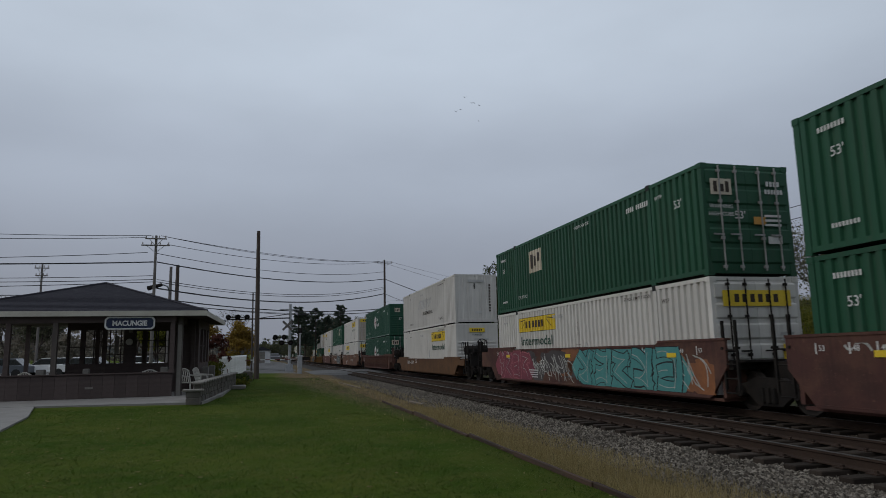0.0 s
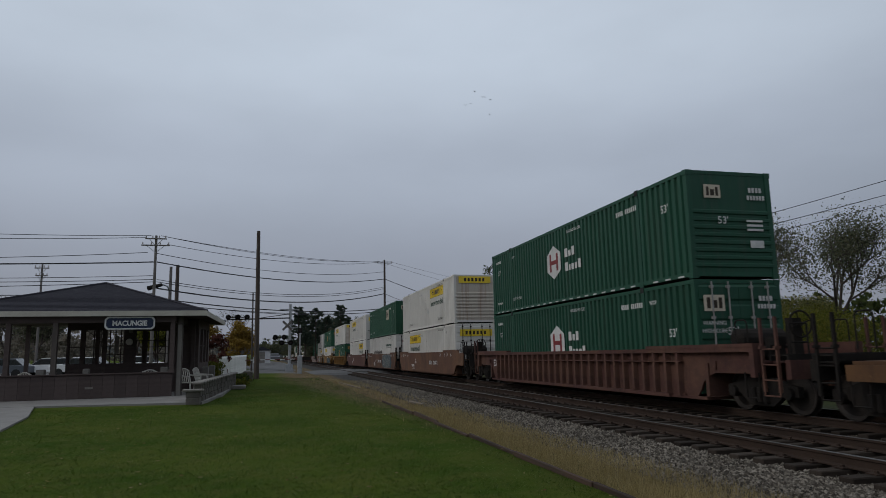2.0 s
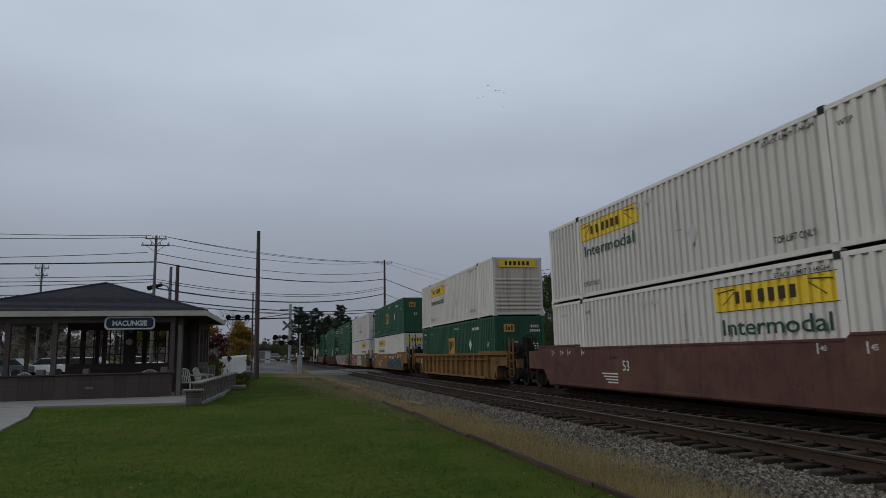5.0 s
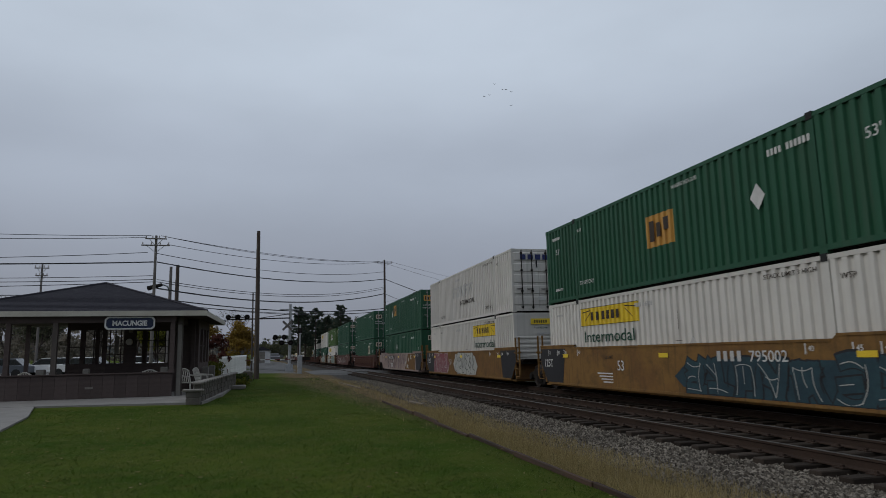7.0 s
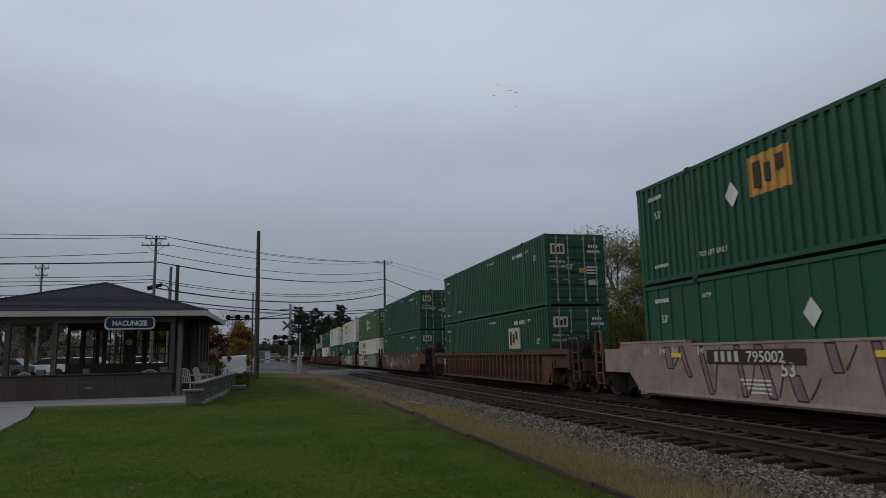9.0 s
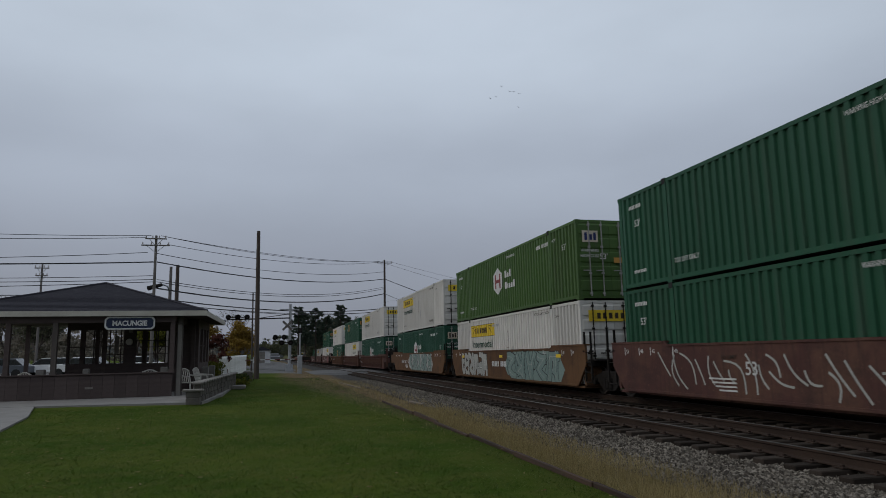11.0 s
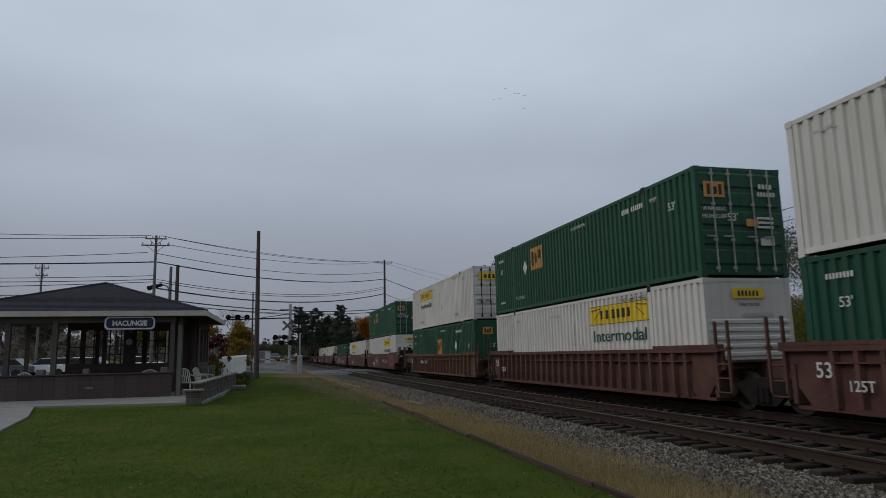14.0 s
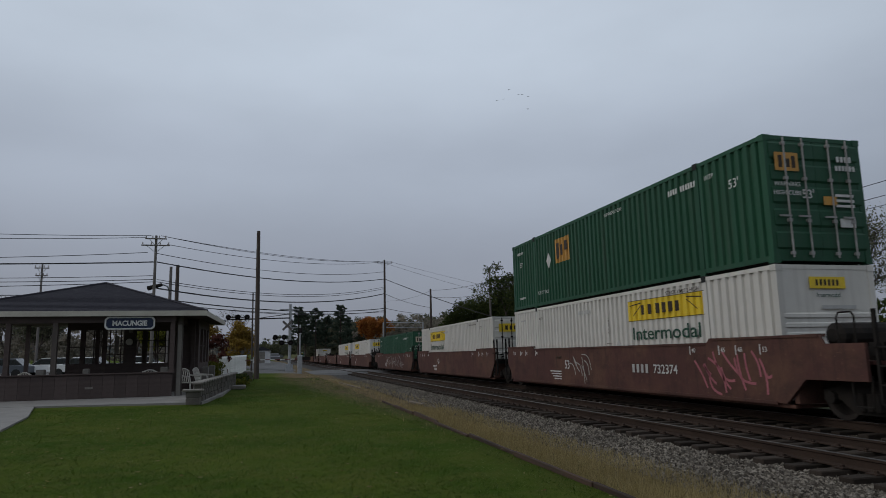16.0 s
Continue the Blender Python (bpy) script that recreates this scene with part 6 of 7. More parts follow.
def wire(a, b, sag, r):
    bm = bmesh.new()
    a, b = Vector(a), Vector(b)
    n = 16
    pts = [a.lerp(b, k / n) - Vector((0, 0, 4 * sag * (k / n) * (1 - k / n))) for k in range(n + 1)]
    rings = [[bm.verts.new(p + Vector((0, math.cos(q) * r, math.sin(q) * r))) for q in (0.0, 2.09, 4.19)] for p in pts]
    for u, v in zip(rings, rings[1:]):
        for k in range(3):
            bm.faces.new((u[k], u[(k + 1) % 3], v[(k + 1) % 3], v[k]))
    solid("overhead_wire", bm, M["wire"], "black overhead cable between the poles", "cable", "overhead wires")


for a, b, sag, r in (
    ((-8.54, 53, 10.35), (13.2, 88, 13.3), 1.0, 0.022), ((-8.3, 53, 10.3), (14.58, 88, 13.3), 0.9, 0.022), ((-8.1, 53, 9.7), (13.05, 88, 13.2), 1.1, 0.024),
    ((-8.76, 53, 9.0), (13.8, 88, 11.94), 1.3, 0.026), ((-8.74, 53, 8.36), (13.8, 88, 10.96), 1.3, 0.05), ((-8.7, 53, 7.05), (13.8, 88, 9.9), 1.6, 0.026),
    ((-8.7, 53, 6.88), (13.8, 88, 9.68), 1.6, 0.026), ((-8.7, 53, 6.4), (13.8, 88, 9.0), 1.6, 0.06), ((-8.8, 53, 5.67), (13.8, 88, 7.05), 1.0, 0.05),
    ((-8.8, 53, 5.4), (13.8, 88, 6.76), 1.1, 0.03), ((-9.7, 71, 6.4), (13.8, 88, 6.6), 0.8, 0.03),
    ((-22.16, 45, 9.0), (-9.2, 53, 10.35), 0.15, 0.022), ((-22.13, 45, 8.63), (-9.5, 53, 10.2), 0.15, 0.022), ((-22.02, 45, 7.34), (-9.4, 53, 9.07), 0.15, 0.024),
    ((-22, 45, 7.04), (-8.86, 53, 8.36), 0.1, 0.05), ((-21.9, 45, 6.19), (-8.86, 53, 7.34), 0.1, 0.022), ((-21.9, 45, 5.96), (-8.86, 53, 7.05), 0.1, 0.026), ((-21.86, 45, 5.63), (-8.86, 53, 6.88), 0.1, 0.026), ((-21.83, 45, 5.24), (-8.86, 53, 6.0), 0.1, 0.03),
    ((14.6, 88, 13.3), (33.0, 60, 4.6), 0.4, 0.015), ((13.2, 88, 13.3), (30.0, 62, 4.4), 0.4, 0.015), ((13.85, 88, 10.96), (26.9, 60, 2.4), 0.5, 0.05), ((13.85, 88, 9.0), (22.85, 100, 7.9), 0.4, 0.03), ((13.85, 88, 7.1), (22.85, 100, 6.9), 0.3, 0.03),
    ((22.85, 100, 10.55), (25.3, 78, 9.7), 0.4, 0.026), ((22.85, 100, 9.5), (25.3, 78, 8.2), 0.4, 0.026), ((13.85, 88, 8.0), (22.85, 100, 10.5), 0.6, 0.015),
    ((25.3, 78, 9.7), (42.6, 38, 13.0), 0.7, 0.03), ((25.3, 78, 9.2), (42.5, 38, 11.93), 0.7, 0.03), ((25.3, 78, 8.7), (42.3, 38, 11.2), 0.7, 0.025),
):
    wire(a, b, sag * 0.68, r)

# level-crossing signal with cantilever
M["lens_red"] = surface("unlit_red_lens", (0.02, 0.011, 0.011), rough=0.3, bump=0)


def lamp_pair(parent, x, y, z, turn=0):
    for s in (-1, 1):
        bm = bmesh.new()
        tube(bm, (x + s * 0.42, y - 0.05, z), (x + s * 0.42, y - 0.02, z), 0.25, sides=18)
        d = part("signal_disc", bm, M["black_steel"], parent, "round black signal backing")
        bm = bmesh.new()
        tube(bm, (x + s * 0.42, y - 0.09, z), (x + s * 0.42, y - 0.05, z), 0.10, sides=14)
        part("signal_lens", bm, M["lens_red"], d, "unlit red lens")
        bm = bmesh.new()
        for k in range(10):
            a0, a1 = math.pi * k / 10, math.pi * (k + 1) / 10
            v = [bm.verts.new((x + s * 0.42 + 0.17 * math.cos(a), yy, z + 0.17 * math.sin(a))) for a in (a0, a1) for yy in (y - 0.05, y - 0.36)]
            bm.faces.new((v[0], v[1], v[3], v[2]))
        part("signal_hood", bm, M["black_steel"], d, "black hood")
    part("signal_bar", boxed((x - 0.5, x + 0.5, y, y + 0.06, z - 0.04, z + 0.04)), M["black_steel"], parent)


sig = thing("crossing_signal", "level-crossing signal mast with a cantilever arm, crossbuck and lamps", "railway signal")
bm = bmesh.new()
tube(bm, (1.25, 67.4, 0), (1.27, 67.4, 6.2), 0.16, 0.13, 12)
part("mast", bm, M["galv"], sig, "grey steel mast")
part("mast_base", boxed((0.9, 1.6, 67.05, 67.75, -0.5, 0.4)), M["galv"], sig)
bm = bmesh.new()
tube(bm, (1.25, 67.3, 4.85), (-4.6, 67.3, 4.72), 0.06, sides=8)
tube(bm, (1.25, 67.3, 5.25), (-2.0, 67.3, 4.8), 0.035, sides=6)
part("cantilever_arm", bm, M["black_steel"], sig, "dark cantilever arm")
lamp_pair(sig, -4.1, 67.2, 4.95)
lamp_pair(sig, -3.2, 67.2, 4.95)
lamp_pair(sig, 0.9, 67.15, 2.45)
lamp_pair(sig, 0.3, 67.6, 3.0)
part("arm_tip", boxed((0.3, 2.1, 67.3, 67.38, 5.62, 5.72)), M["galv"], sig)
for s in (-1, 1):
    m = Matrix.Translation((1.0, 67.1, 4.1)) @ Matrix.Rotation(s * math.radians(45), 4, "Y")
    part("crossbuck_blade", boxed((-0.6, 0.6, -0.02 - 0.01 * s, 0.0 - 0.01 * s, -0.11, 0.11)), M["pole_grey"], sig, "weathered grey crossbuck blade", m)

gate = thing("crossing_gate", "lowered red and white striped crossing gate arm", "crossing gate")
M["gate_red"] = surface("red_gate_stripe", (0.13, 0.03, 0.028), rough=0.5, bump=0)
for k in range(16):
    part("gate_stripe", boxed((-4.6 + 0.41 * k, -4.6 + 0.41 * (k + 1) - 0.002, 60.0, 60.05, 0.90, 0.97)), M["gate_red"] if k % 2 else M["sign_white"], gate, "red stripe" if k % 2 else "white stripe")
part("gate_base", bevelled(boxed((1.8, 2.2, 59.9, 60.3, -0.5, 1.25)), 0.03), M["galv"], gate, "grey gate mechanism")
bm = bmesh.new()
tube(bm, (2.0, 60.3, 0), (2.0, 60.3, 3.9), 0.06, sides=8)
part("gate_mast", bm, M["galv"], gate)
part("counterweight", boxed((2.2, 2.9, 59.98, 60.1, 0.8, 1.1)), M["black_steel"], gate)
part("gate_sign", boxed((1.82, 2.18, 60.2, 60.24, 3.2, 3.6)), M["black_steel"], gate)

# steel gantry beyond the tracks
gan = thing("signal_gantry", "grey steel lattice gantry beyond the train", "gantry")
bm = bmesh.new()
for z in (5.6, 6.5):
    tube(bm, (18.5, 120, z), (26, 120, z), 0.06, sides=5)
for k in range(10):
    tube(bm, (18.5 + 0.75 * k, 120, 5.6 if k % 2 else 6.5), (19.25 + 0.75 * k, 120, 6.5 if k % 2 else 5.6), 0.04, sides=4)
part("lattice", bm, M["galv"], gan)
bm = bmesh.new()
for x in (18.6, 25.9):
    tube(bm, (x, 120, -0.1), (x, 120, 6.5), 0.12, sides=6)
part("gantry_leg", bm, M["galv"], gan)


# ---- trees and shrubs ----
M["bark"] = surface("grey_brown_bark", (0.075, 0.06, 0.05), (0.045, 0.036, 0.03), rough=0.95, scale=4, fine=20, stretch=(3, 3, 0.4), bump=0.5)
M["leaf_sparse"] = leaf_material("sparse_autumn_leaves", ((0.062, 0.072, 0.044), (0.10, 0.108, 0.064), (0.145, 0.14, 0.082)))
M["leaf_olive"] = leaf_material("olive_brown_leaves", ((0.115, 0.125, 0.040), (0.19, 0.19, 0.065), (0.29, 0.25, 0.10)))
M["leaf_green"] = leaf_material("dull_green_leaves", ((0.028, 0.042, 0.014), (0.05, 0.068, 0.022), (0.085, 0.095, 0.03)))
M["leaf_yellow"] = leaf_material("yellow_green_leaves", ((0.065, 0.08, 0.014), (0.12, 0.125, 0.022), (0.19, 0.17, 0.03)))
M["leaf_gold"] = leaf_material("golden_leaves", ((0.12, 0.075, 0.018), (0.24, 0.15, 0.03), (0.33, 0.22, 0.05)))
M["leaf_orange"] = leaf_material("orange_leaves", ((0.18, 0.06, 0.02), (0.32, 0.12, 0.03), (0.42, 0.19, 0.05)))
M["leaf_red"] = leaf_material("dark_red_leaves", ((0.055, 0.026, 0.022), (0.09, 0.036, 0.028), (0.13, 0.055, 0.038)))
M["needle"] = leaf_material("dark_pine_needles", ((0.040, 0.056, 0.042), (0.062, 0.080, 0.060), (0.085, 0.104, 0.078)), dull=0.15)
# the next two leaf colours are greyed and paled to carry distance haze
M["leaf_far"] = leaf_material("haze_greyed_far_leaves", ((0.070, 0.078, 0.054), (0.098, 0.102, 0.068), (0.13, 0.125, 0.085)), dull=0.15)
M["haze_grey"] = leaf_material("haze_grey_thin_foliage", ((0.16, 0.145, 0.12), (0.21, 0.19, 0.155), (0.26, 0.23, 0.18)), dull=0.15)


def leaf_cloud(rng, centres, per, spread, size):
    """Small bent leaf-shaped pairs of triangles round the given centres."""
    c = np.repeat(np.array(centres), per, axis=0)
    n = len(c)
    d = rng.normal(size=(n, 3))
    d /= np.linalg.norm(d, axis=1)[:, None] + 1e-9
    p = c + d * (spread * rng.rand(n, 1) ** 0.6) * np.array((1, 1, 0.75))
    u = rng.normal(size=(n, 3))
    u /= np.linalg.norm(u, axis=1)[:, None] + 1e-9
    w = np.cross(u, rng.normal(size=(n, 3)))
    w /= np.linalg.norm(w, axis=1)[:, None] + 1e-9
    s = size * (0.5 + rng.rand(n, 1))
    v = np.stack([p - u * s, p + w * s * 0.55, p + u * s, p - w * s * 0.55], 1)
    return v.reshape(-1, 3).tolist(), np.arange(n * 4).reshape(n, 4).tolist()


def tree(x, y, h, spread, leaf, label, seed, tips=60, per=40, size=0.16, clump=0.7, trunk=0.45, low=0.25, name="tree"):
    rng = random.Random(seed)
    t = thing(name, label, name, "trees" if name == "tree" else "shrubs", pose(x, y, -0.1))
    bm = bmesh.new()
    ends = []

    def grow(a, d, ln, r, depth):
        b = a + d * ln
        tube(bm, a, b, r, r * 0.7, 6 if depth < 2 else 4, caps=False)
        if depth >= 5 or r < 0.006:
            ends.append(b)
            return
        if depth >= 2:
            ends.append(a.lerp(b, 0.6))
        for _ in range(3 if depth < 3 else 2):
            q = (d + Vector((rng.uniform(-1, 1), rng.uniform(-1, 1), rng.uniform(-0.35, 0.7))) * (0.75 * spread)).normalized()
            grow(b if rng.random() > 0.3 else a.lerp(b, 0.75), q, ln * rng.uniform(0.62, 0.86), r * 0.62, depth + 1)

    base = Vector((0, 0, 0))
    r = h * 0.013 + 0.02
    ln = h * trunk * 0.62
    grow(base, Vector((rng.uniform(-0.06, 0.06), rng.uniform(-0.06, 0.06), 1)).normalized(), ln, r, 0)
    top = max(e.z for e in ends)
    k = h / top
    for v in bm.verts:
        v.co *= k
    part("trunk", bm, M["bark"], t, "grey-brown trunk and limbs")
    ends = [e * k for e in ends if e.z * k > h * low]
    rng.shuffle(ends)
    ends = ends[:tips]
    v, f = leaf_cloud(np.random.RandomState(seed), [tuple(e) for e in ends], per, clump, size)
    hang("crown", raw_mesh("crown", v, f, M[leaf]), t, "loose crown of small leaves")
    return t


def pine(x, y, h, w, seed, bare=0.35):
    rng = random.Random(seed)
    t = thing("pine_tree", "tall dark green pine with a ragged crown", "tree", "trees", pose(x, y, -0.1))
    bm = bmesh.new()
    tube(bm, (0, 0, 0), (0, 0, h), h * 0.018, 0.05, 8)
    cs = []
    z = h * bare
    while z < h:
        f = 1 - (z - h * bare) / (h * (1 - bare))
        reach = rng.uniform(0.55, 1.25)
        for k in range(6):
            a = rng.uniform(0, 6.28)
            ln = w * (0.3 + 0.7 * f ** 0.6) * rng.uniform(0.55, 1.0) * reach
            e = Vector((math.cos(a) * ln, math.sin(a) * ln, z + rng.uniform(0.0, 0.5)))
            tube(bm, (0, 0, z), e, 0.06, 0.02, 4, caps=False)
            for q in (0.45, 0.7, 0.9, 1.0):
                cs.append(tuple(Vector((0, 0, z)).lerp(e, q)))
        z += h * 0.055
    part("trunk", bm, M["bark"], t, "dark trunk and limbs")
    v, f = leaf_cloud(np.random.RandomState(seed), cs, 18, 0.36, 0.17)
    hang("crown", raw_mesh("crown", v, f, M["needle"]), t, "dark needle clumps")


def shrub(x, y, h, r, leaf, label, seed, n=60, per=60, size=0.09):
    rng = np.random.RandomState(seed)
    t = thing("shrub", label, "shrub", "shrubs", pose(x, y, -0.05))
    bm = bmesh.new()
    cs = []
    for k in range(n):
        a, q, zz = rng.rand() * 6.28, rng.rand() ** 0.5, rng.rand()
        e = (r * q * math.cos(a) * (0.6 + 0.5 * math.sin(zz * 3)), r * q * math.sin(a) * (0.6 + 0.5 * math.sin(zz * 3)), h * (0.12 + 0.85 * zz))
        cs.append(e)
        if k % 4 == 0:
            tube(bm, (0, 0, 0), e, 0.03, 0.01, 4, caps=False)
    part("woody_stem", bm, M["bark"], t, "thin woody stems")
    v, f = leaf_cloud(rng, cs, per, max(0.25, r * 0.28), size)
    hang("foliage", raw_mesh("foliage", v, f, M[leaf]), t, "small dense leaves")


# row behind the train
tree(31.0, 31.5, 9.2, 1.1, "leaf_sparse", "half-bare autumn tree beyond the railway line", 21, 1500, 70, 0.06, 1.35, 0.4, 0.08)
tree(29.2, 38.0, 9.6, 1.15, "leaf_sparse", "half-bare autumn tree beyond the railway line", 22, 1500, 70, 0.06, 1.35, 0.4, 0.08)
tree(25.5, 44.5, 9.9, 0.8, "leaf_olive", "tall half-bare olive-brown autumn tree beyond the line", 23, 1500, 80, 0.07, 1.3, 0.4, 0.06)
tree(25.0, 53.0, 6.8, 1.0, "leaf_olive", "olive-brown autumn tree beyond the railway line", 19, 1200, 64, 0.08, 1.2, 0.38, 0.06)
tree(29.0, 60.0, 9.5, 1.0, "leaf_green", "dull green tree beyond the railway line", 24, 520, 58, 0.113, 0.86)
tree(26.6, 75.0, 11.6, 1.0, "leaf_green", "dull green tree beyond the railway line", 25, 520, 58, 0.129, 0.96)
tree(29.5, 84.0, 9.6, 1.1, "leaf_green", "dull green tree beyond the railway line", 26, 520, 58, 0.129, 1.06)
tree(26.0, 90.0, 8.2, 1.0, "leaf_green", "dull green tree beyond the railway line", 30, 520, 58, 0.13, 1.0)
tree(33.5, 98.0, 9.0, 1.1, "leaf_green", "broad dull green tree beyond the line", 27, 520, 58, 0.138, 1.15)
tree(38.0, 112.0, 9.0, 1.1, "leaf_sparse", "thin autumn tree beyond the railway line", 28, 520, 58, 0.138, 1.15)
tree(33.0, 24.0, 8.0, 1.0, "leaf_green", "dull green tree beyond the railway line", 29, 520, 58, 0.103, 0.86)
for i, (x, y, h, r, leaf) in enumerate(((24.5, 26.0, 2.9, 2.6, "leaf_yellow"), (27.0, 30.5, 3.4, 2.8, "leaf_yellow"), (23.5, 33.0, 2.8, 2.4, "leaf_yellow"), (26.5, 39.0, 4.6, 2.8, "leaf_green"), (22.5, 42.5, 4.4, 2.6, "leaf_yellow"), (24.0, 50.0, 5.0, 3.0, "leaf_green"), (27.5, 55.0, 5.0, 3.0, "leaf_yellow"), (29.0, 21.0, 3.5, 3.0, "leaf_green"), (27.0, 66.0, 5.5, 3.2, "leaf_green"), (30.0, 91.0, 5.5, 3.4, "leaf_yellow"))):
    shrub(x, y, h, r, leaf, "yellow-green overgrown shrub beyond the tracks" if leaf == "leaf_yellow" else "dull green overgrown shrub beyond the tracks", 40 + i, 150, 80, 0.055)
for i, (x, y, h, r) in enumerate(((24.8, 42.0, 6.4, 2.3), (27.6, 41.0, 6.2, 2.6), (30.4, 39.5, 5.6, 2.7), (33.5, 37.0, 4.4, 2.6))):
    shrub(x, y, h, r, "leaf_olive", "tall olive-brown thicket beyond the tracks", 120 + i, 240, 90, 0.06)
# beyond the crossing
for i, (x, y, h, w) in enumerate(((4.6, 150, 11.3, 2.6), (8.4, 152, 11.2, 2.8), (6.4, 158, 10.6, 2.6), (13.7, 150, 11.8, 2.4), (11.2, 160, 9.8, 2.8), (16.5, 162, 9.6, 2.6))):
    pine(x, y, h, w, 60 + i, 0.3)
tree(19.2, 138, 8.1, 0.75, "leaf_orange", "bright orange autumn tree beyond the train", 31, 140, 70, 0.18, 1.0, 0.3, 0.2)
tree(-4.2, 88, 7.3, 1.0, "leaf_sparse", "bare branching tree behind the fence", 32, 30, 10, 0.08, 0.6)
tree(-4.0, 76, 4.9, 1.0, "leaf_gold", "small golden autumn tree behind the fence", 33, 120, 70, 0.11, 0.7, 0.25, 0.1)
shrub(-3.7, 73, 3.0, 1.5, "leaf_gold", "golden autumn shrub behind the fence", 34, 60, 60, 0.10)
shrub(-3.35, 39.0, 2.6, 0.9, "leaf_red", "dark red shrub behind the fence", 35, 50, 60, 0.07)
shrub(-2.95, 34.3, 1.1, 0.5, "leaf_yellow", "yellow-green shrub by the pavilion", 36, 40, 50, 0.06)
shrub(-1.75, 36.6, 0.4, 0.4, "leaf_green", "low green plant beside the garden wall", 37, 30, 50, 0.05)
for i, (x, y, h) in enumerate(((-1.75, 33.2, 0.32), (-1.95, 35.4, 0.45), (-2.1, 37.6, 0.42))):
    shrub(x, y, h, 0.42, "leaf_green" if i else "leaf_yellow", "straggling weeds between the garden wall and the fence", 90 + i, 26, 40, 0.045)
shrub(-1.6, 34.5, 0.5, 0.45, "leaf_green", "low weeds beside the garden wall", 38, 24, 40, 0.04)
# behind the pavilion
for i, (x, y, h, leaf) in enumerate(((-14, 75, 7.5, "haze_grey"), (-19, 82, 8.0, "haze_grey"), (-24, 78, 7.0, "leaf_far"), (-29, 84, 8.0, "haze_grey"), (-36, 80, 8.5, "leaf_far"), (-10, 95, 6.0, "leaf_gold"), (-11.5, 72, 4.6, "leaf_yellow"), (-33, 70, 5.0, "haze_grey"), (-44, 86, 8.0, "haze_grey"))):
    tree(x, y, h, 1.0, leaf, {"haze_grey": "thin half-bare tree behind the pavilion, haze in its leaf colour", "leaf_far": "dull green tree behind the pavilion", "leaf_gold": "golden autumn tree behind the pavilion", "leaf_yellow": "yellow-green tree behind the pavilion"}[leaf], 70 + i, 110, 50, 0.14, 0.9, 0.35, 0.12)


# distant woods along the horizon
def woods(name, x0, y0, x1, y1, h, n, leaf, label, seed, deep=25):
    rng = np.random.RandomState(seed)
    cs = []
    for k in range(n):
        f, hh = rng.rand(), h * (0.55 + 0.5 * rng.rand())
        cx, cy = x0 + (x1 - x0) * f + rng.uniform(-3, 3), y0 + (y1 - y0) * f + rng.uniform(0, deep)
        for _ in range(9):
            q = rng.rand()
            cs.append((cx + rng.normal() * h * 0.13, cy + rng.normal() * 2, hh * (0.1 + 0.9 * q)))
    v, f = leaf_cloud(rng, cs, 30, h * 0.12, 0.36)
    tagged(new(name, raw_mesh(name, v, f, M[leaf])), label, "woods", kind="stuff")


woods("far_woods", 14, 230, 120, 190, 13, 150, "leaf_far", "distant mixed autumn woods on the horizon", 81)
woods("far_woods", 20, 190, 70, 150, 9, 90, "leaf_sparse", "distant thin brown woods beyond the tracks", 82)
woods("far_woods", 12, 178, 48, 160, 10.0, 110, "leaf_far", "dull green woods behind the pines", 86, 12)
woods("far_woods", 16, 172, 48, 140, 9.5, 80, "haze_grey", "brown autumn woods beyond the crossing", 87, 12)
woods("far_woods", 9, 178, 30, 164, 8.5, 110, "leaf_far", "dull green woods beyond the level crossing", 88, 10)
woods("far_woods", -8, 330, 30, 300, 9, 60, "leaf_sparse", "distant woods at the end of the line", 83)
woods("far_woods", -130, 130, -14, 140, 8.5, 190, "haze_grey", "distant thin woods behind the pavilion, haze in their colour", 84)
woods("far_woods", 45, 140, 75, 20, 9, 90, "leaf_green", "woods beyond the shrubs on the far side", 85)
bm = bmesh.new()
prism(bm, [(-420, -5)] + [(-420 + 42 * k, 14 + 12 * noise.noise((k * 0.37, 0, 5)) + (10 if k > 14 else 0)) for k in range(30)] + [(840, -5)], 900, 960, "y")
M["hill"] = surface("hazy_wooded_hill", (0.10, 0.105, 0.105), (0.08, 0.082, 0.08), rough=1.0, scale=0.03, fine=0.2, bump=0)
solid("backdrop_hill", bm, M["hill"], "hazy low wooded ridge on the horizon", "hill", kind="structure")

# white outbuilding and parked cars beyond
M["siding"] = surface("pale_siding", (0.52, 0.52, 0.53), (0.44, 0.44, 0.45), rough=0.7, scale=2, bump=0.1)
hut = thing("outbuilding", "small pale outbuilding beyond the crossing", "building")
part("wall", boxed((-3.4, -0.9, 108, 112, 0, 1.9)), M["siding"], hut)
bm = bmesh.new()
prism(bm, [(-3.6, 1.9), (-0.7, 1.9), (-2.15, 2.5)], 107.8, 112.2, "y")
part("roof", bm, M["shingle"], hut, "dark low roof")
part("door", boxed((-2.6, -1.7, 107.95, 108, 0.0, 1.7)), M["cap"], hut, "grey door")
M["car_glass"] = surface("dark_car_glass", (0.02, 0.022, 0.025), rough=0.1, bump=0, spec=0.6)
M["tyre"] = surface("black_tyre", (0.02, 0.02, 0.02), rough=0.9, bump=0)


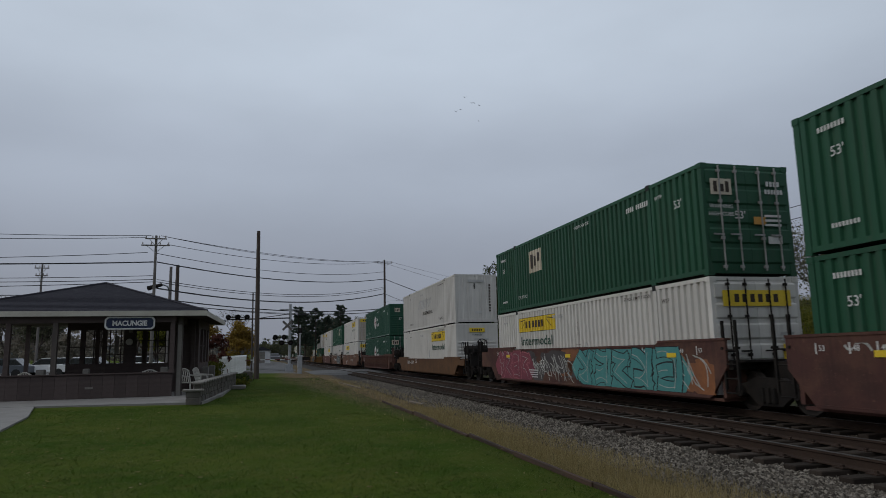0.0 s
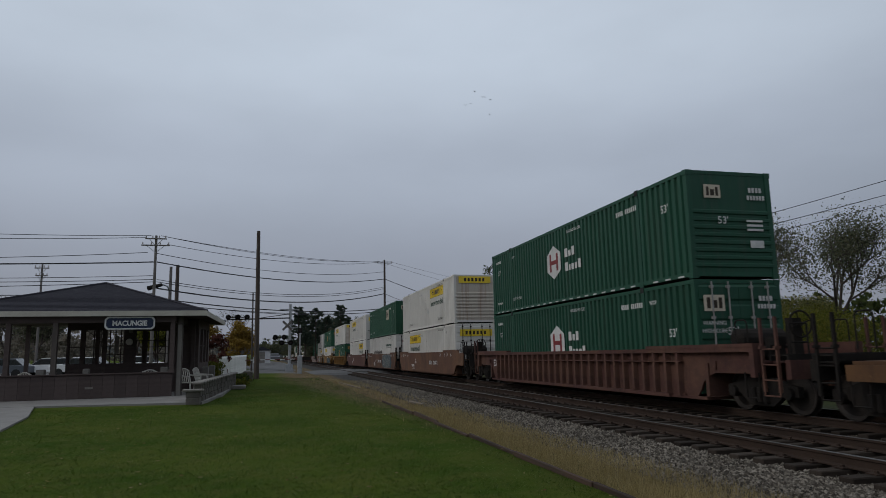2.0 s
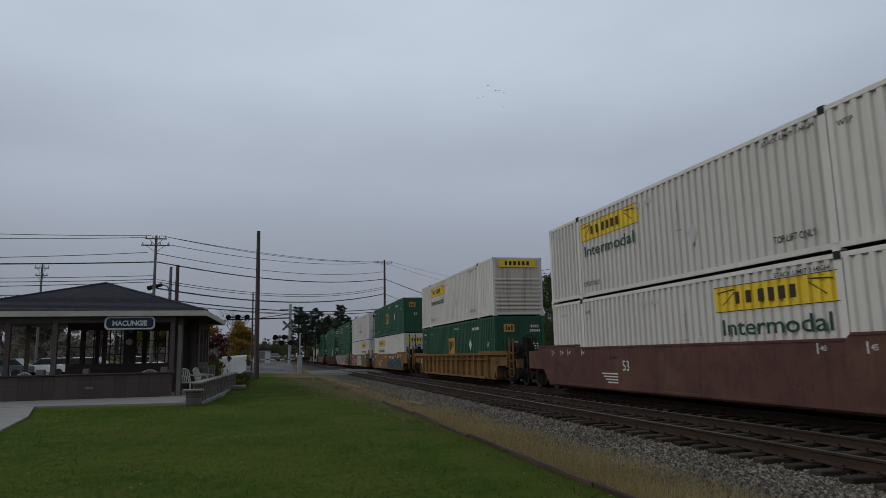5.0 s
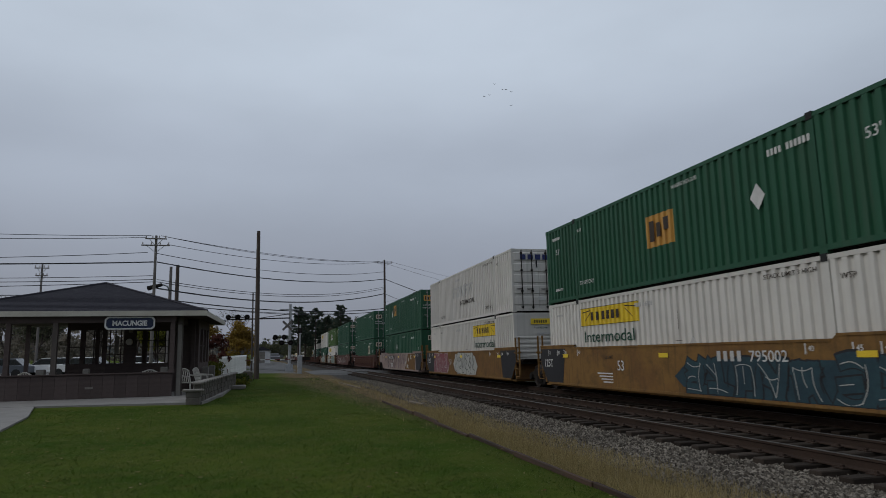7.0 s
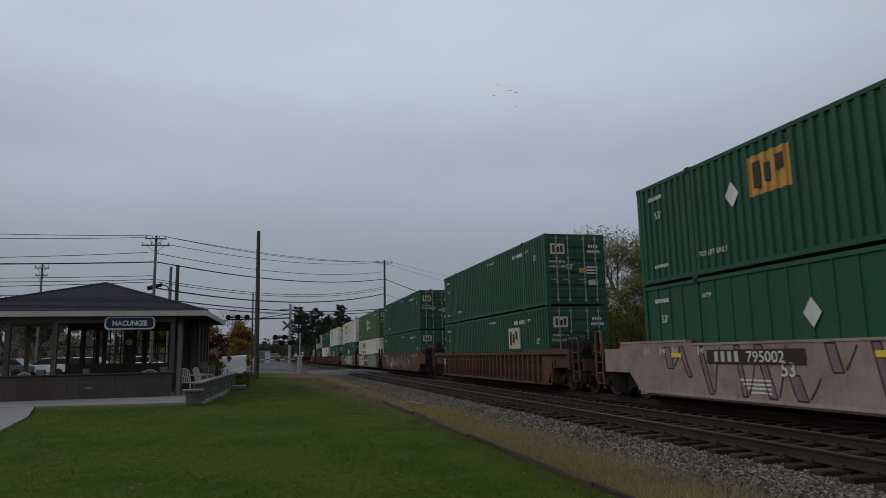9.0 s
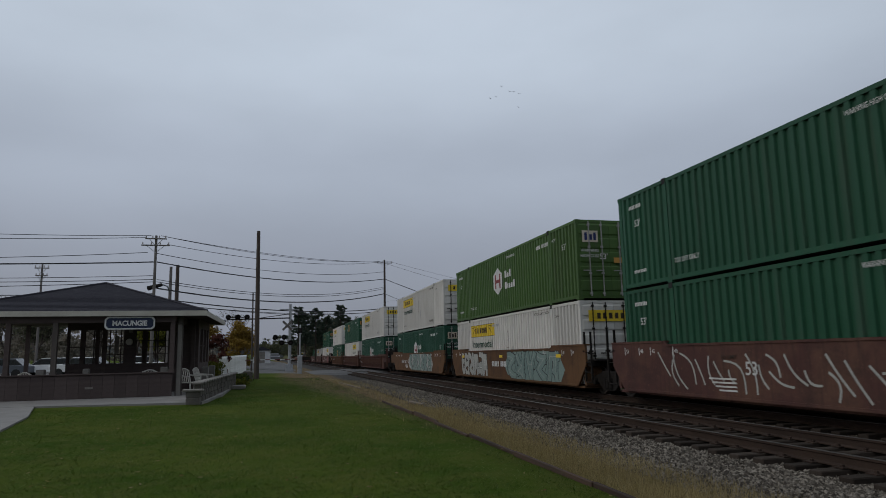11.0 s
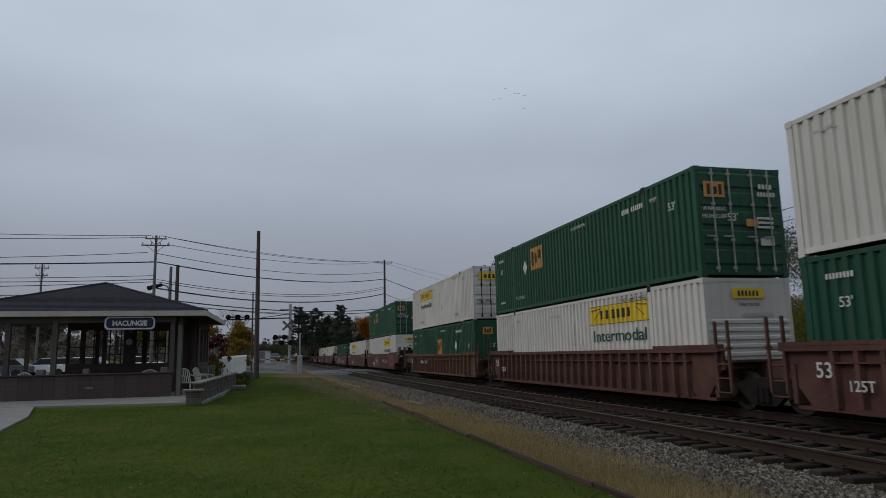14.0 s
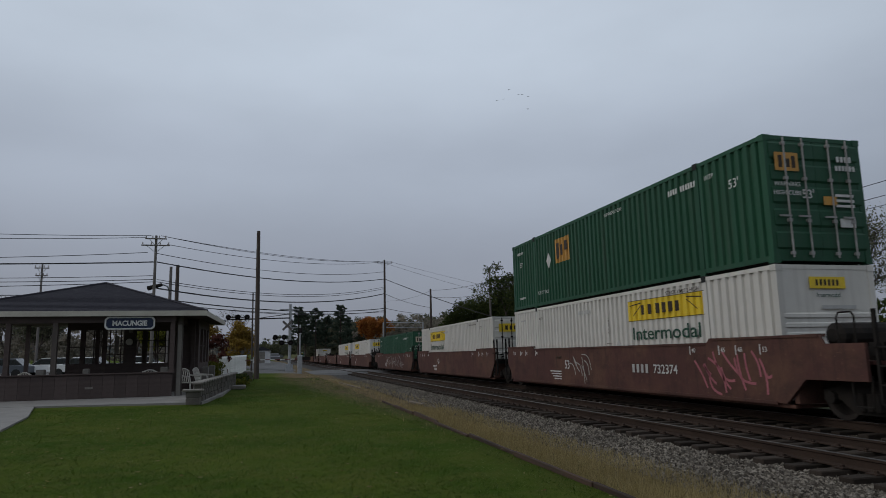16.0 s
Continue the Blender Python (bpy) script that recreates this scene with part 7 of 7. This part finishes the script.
def parked_car(x, y, rz, col, label, seed):
    c = thing("parked_car", label, "car", "parked cars", pose(x, y, 0.0, 0, 0, rz))
    m = surface("car_paint", col, tuple(v * 0.9 for v in col), rough=0.3, bump=0, spec=0.5)
    bm = bmesh.new()
    prism(bm, [(-2.2, 0.35), (2.2, 0.35), (2.25, 0.75), (1.3, 0.92), (-1.7, 0.95), (-2.2, 0.85)], -0.88, 0.88)
    part("body", bevelled(bm, 0.06, 2), m, c)
    bm = bmesh.new()
    prism(bm, [(-1.75, 0.93), (1.2, 0.9), (0.55, 1.38), (-1.2, 1.42)], -0.76, 0.76)
    part("cabin", bevelled(bm, 0.05, 2), M["car_glass"], c, "dark glazed cabin")
    part("roof", bevelled(boxed((-0.7, 0.7, -1.15, 0.5, 1.38, 1.45)), 0.03), m, c)
    for sx in (-0.8, 0.8):
        for yy in (-1.35, 1.4):
            bm = bmesh.new()
            tube(bm, (sx - 0.1, yy, 0.32), (sx + 0.1, yy, 0.32), 0.32, sides=16)
            part("wheel", bm, M["tyre"], c, "black tyre")


for i, (x, y, rz, col, nm) in enumerate(((-14.6, 58, 80, (0.66, 0.66, 0.68), "silver"), (-17.5, 60, 95, (0.75, 0.75, 0.75), "white"), (-20.5, 59, 85, (0.08, 0.09, 0.11), "dark blue"), (-11.5, 62, 88, (0.72, 0.72, 0.72), "white"), (-2.6, 132, 5, (0.5, 0.5, 0.5), "pale grey"), (-0.4, 126, 5, (0.1, 0.1, 0.11), "dark grey"))):
    parked_car(x, y, rz, col, nm + " car parked beyond the pavilion", i)

# ---- birds, high up ----
M["bird"] = surface("dark_bird", (0.03, 0.03, 0.035), rough=0.9, bump=0)
FLYING = []
rng = random.Random(12)
for k in range(7):
    b = thing("bird", "small dark bird gliding far up under the clouds", "bird", "flock of birds")
    bm = bmesh.new()
    prism(bm, [(-0.11, 0.0), (-0.05, 0.03), (0.05, 0.025), (0.12, 0.0), (0.05, -0.025), (-0.05, -0.025)], -0.025, 0.025)
    part("body", bm, M["bird"], b)
    for s in (-1, 1):
        bm = bmesh.new()
        prism(bm, [(s * 0.02, -0.06), (s * 0.18, -0.01), (s * 0.30, -0.07), (s * 0.17, 0.05), (s * 0.02, 0.06)], 0.0, 0.025, "z")
        part("wing", bm, M["bird"], b, "", pose(0, 0, 0.02, 0, -18 * s, 0))
    ox, oz = rng.uniform(-3, 4), rng.uniform(-3.5, 3.5)
    # drifts slowly to the right across the clouds
    FLYING.append((b, [(0.0, (36.0 + ox, 120, 48.0 + oz)), (7.0, (42.4 + ox * 1.2, 120, 51.4 + oz * 0.9)), (12.0, (44.2 + ox * 1.3, 120, 51.0 + oz * 0.85)), (16.0, (45.6 + ox * 1.4, 120, 50.7 + oz * 0.8))]))

# ---- sleepers, one by one ----
bm = boxed((-1.30, 1.30, -0.115, 0.115, -0.34, -0.172))
tie_mesh = mesh_of("tie", bevelled(bm, 0.014), M["tie"])
for c, n in ((NEAR_TRACK, 116), (FAR_TRACK, 60)):
    track = thing("track_bed", "dark creosoted wooden ties under the rails", "railway ties", at=TRACK, kind="structure")
    rng = random.Random(int(c))
    for k in range(n):
        hang("tie", tie_mesh, track, "", pose(c + rng.uniform(-0.05, 0.05), 3.5 + 0.53 * k + rng.uniform(-0.03, 0.03), rng.uniform(-0.012, 0.006), 0, 0, rng.uniform(-1.2, 1.2)))


# small lags of the train about its even speed (seconds, metres back along the line)
LAG = ((0.0, -0.0), (0.5, 0.0), (1.0, -0.01), (1.5, 0.21), (2.0, -0.11), (2.5, 0.0), (3.0, 0.0), (3.5, 0.18), (4.0, -0.36), (5.2, 0.0), (6.5, -0.02), (7.0, -0.18), (7.5, 0.0), (8.0, -0.23), (8.5, 0.12), (9.0, -0.4), (10.2, 0.0), (11.5, 0.03), (12.0, -0.08), (12.5, -0.15), (13.0, 0.4), (13.3, 0.06), (13.5, 0.0), (14.0, 0.0), (14.5, -0.17), (15.0, 0.04), (15.5, -0.11), (16.0, 0.04))


def motions():
    for ob, x, y0, z in MOVING:
        walk(ob, [(t, TRACK @ pose(x, y0 - SPEED * t + lag, z)) for t, lag in LAG])
    for ob, path in FLYING:
        walk(ob, [(t, pose(*p)) for t, p in path])


motions()
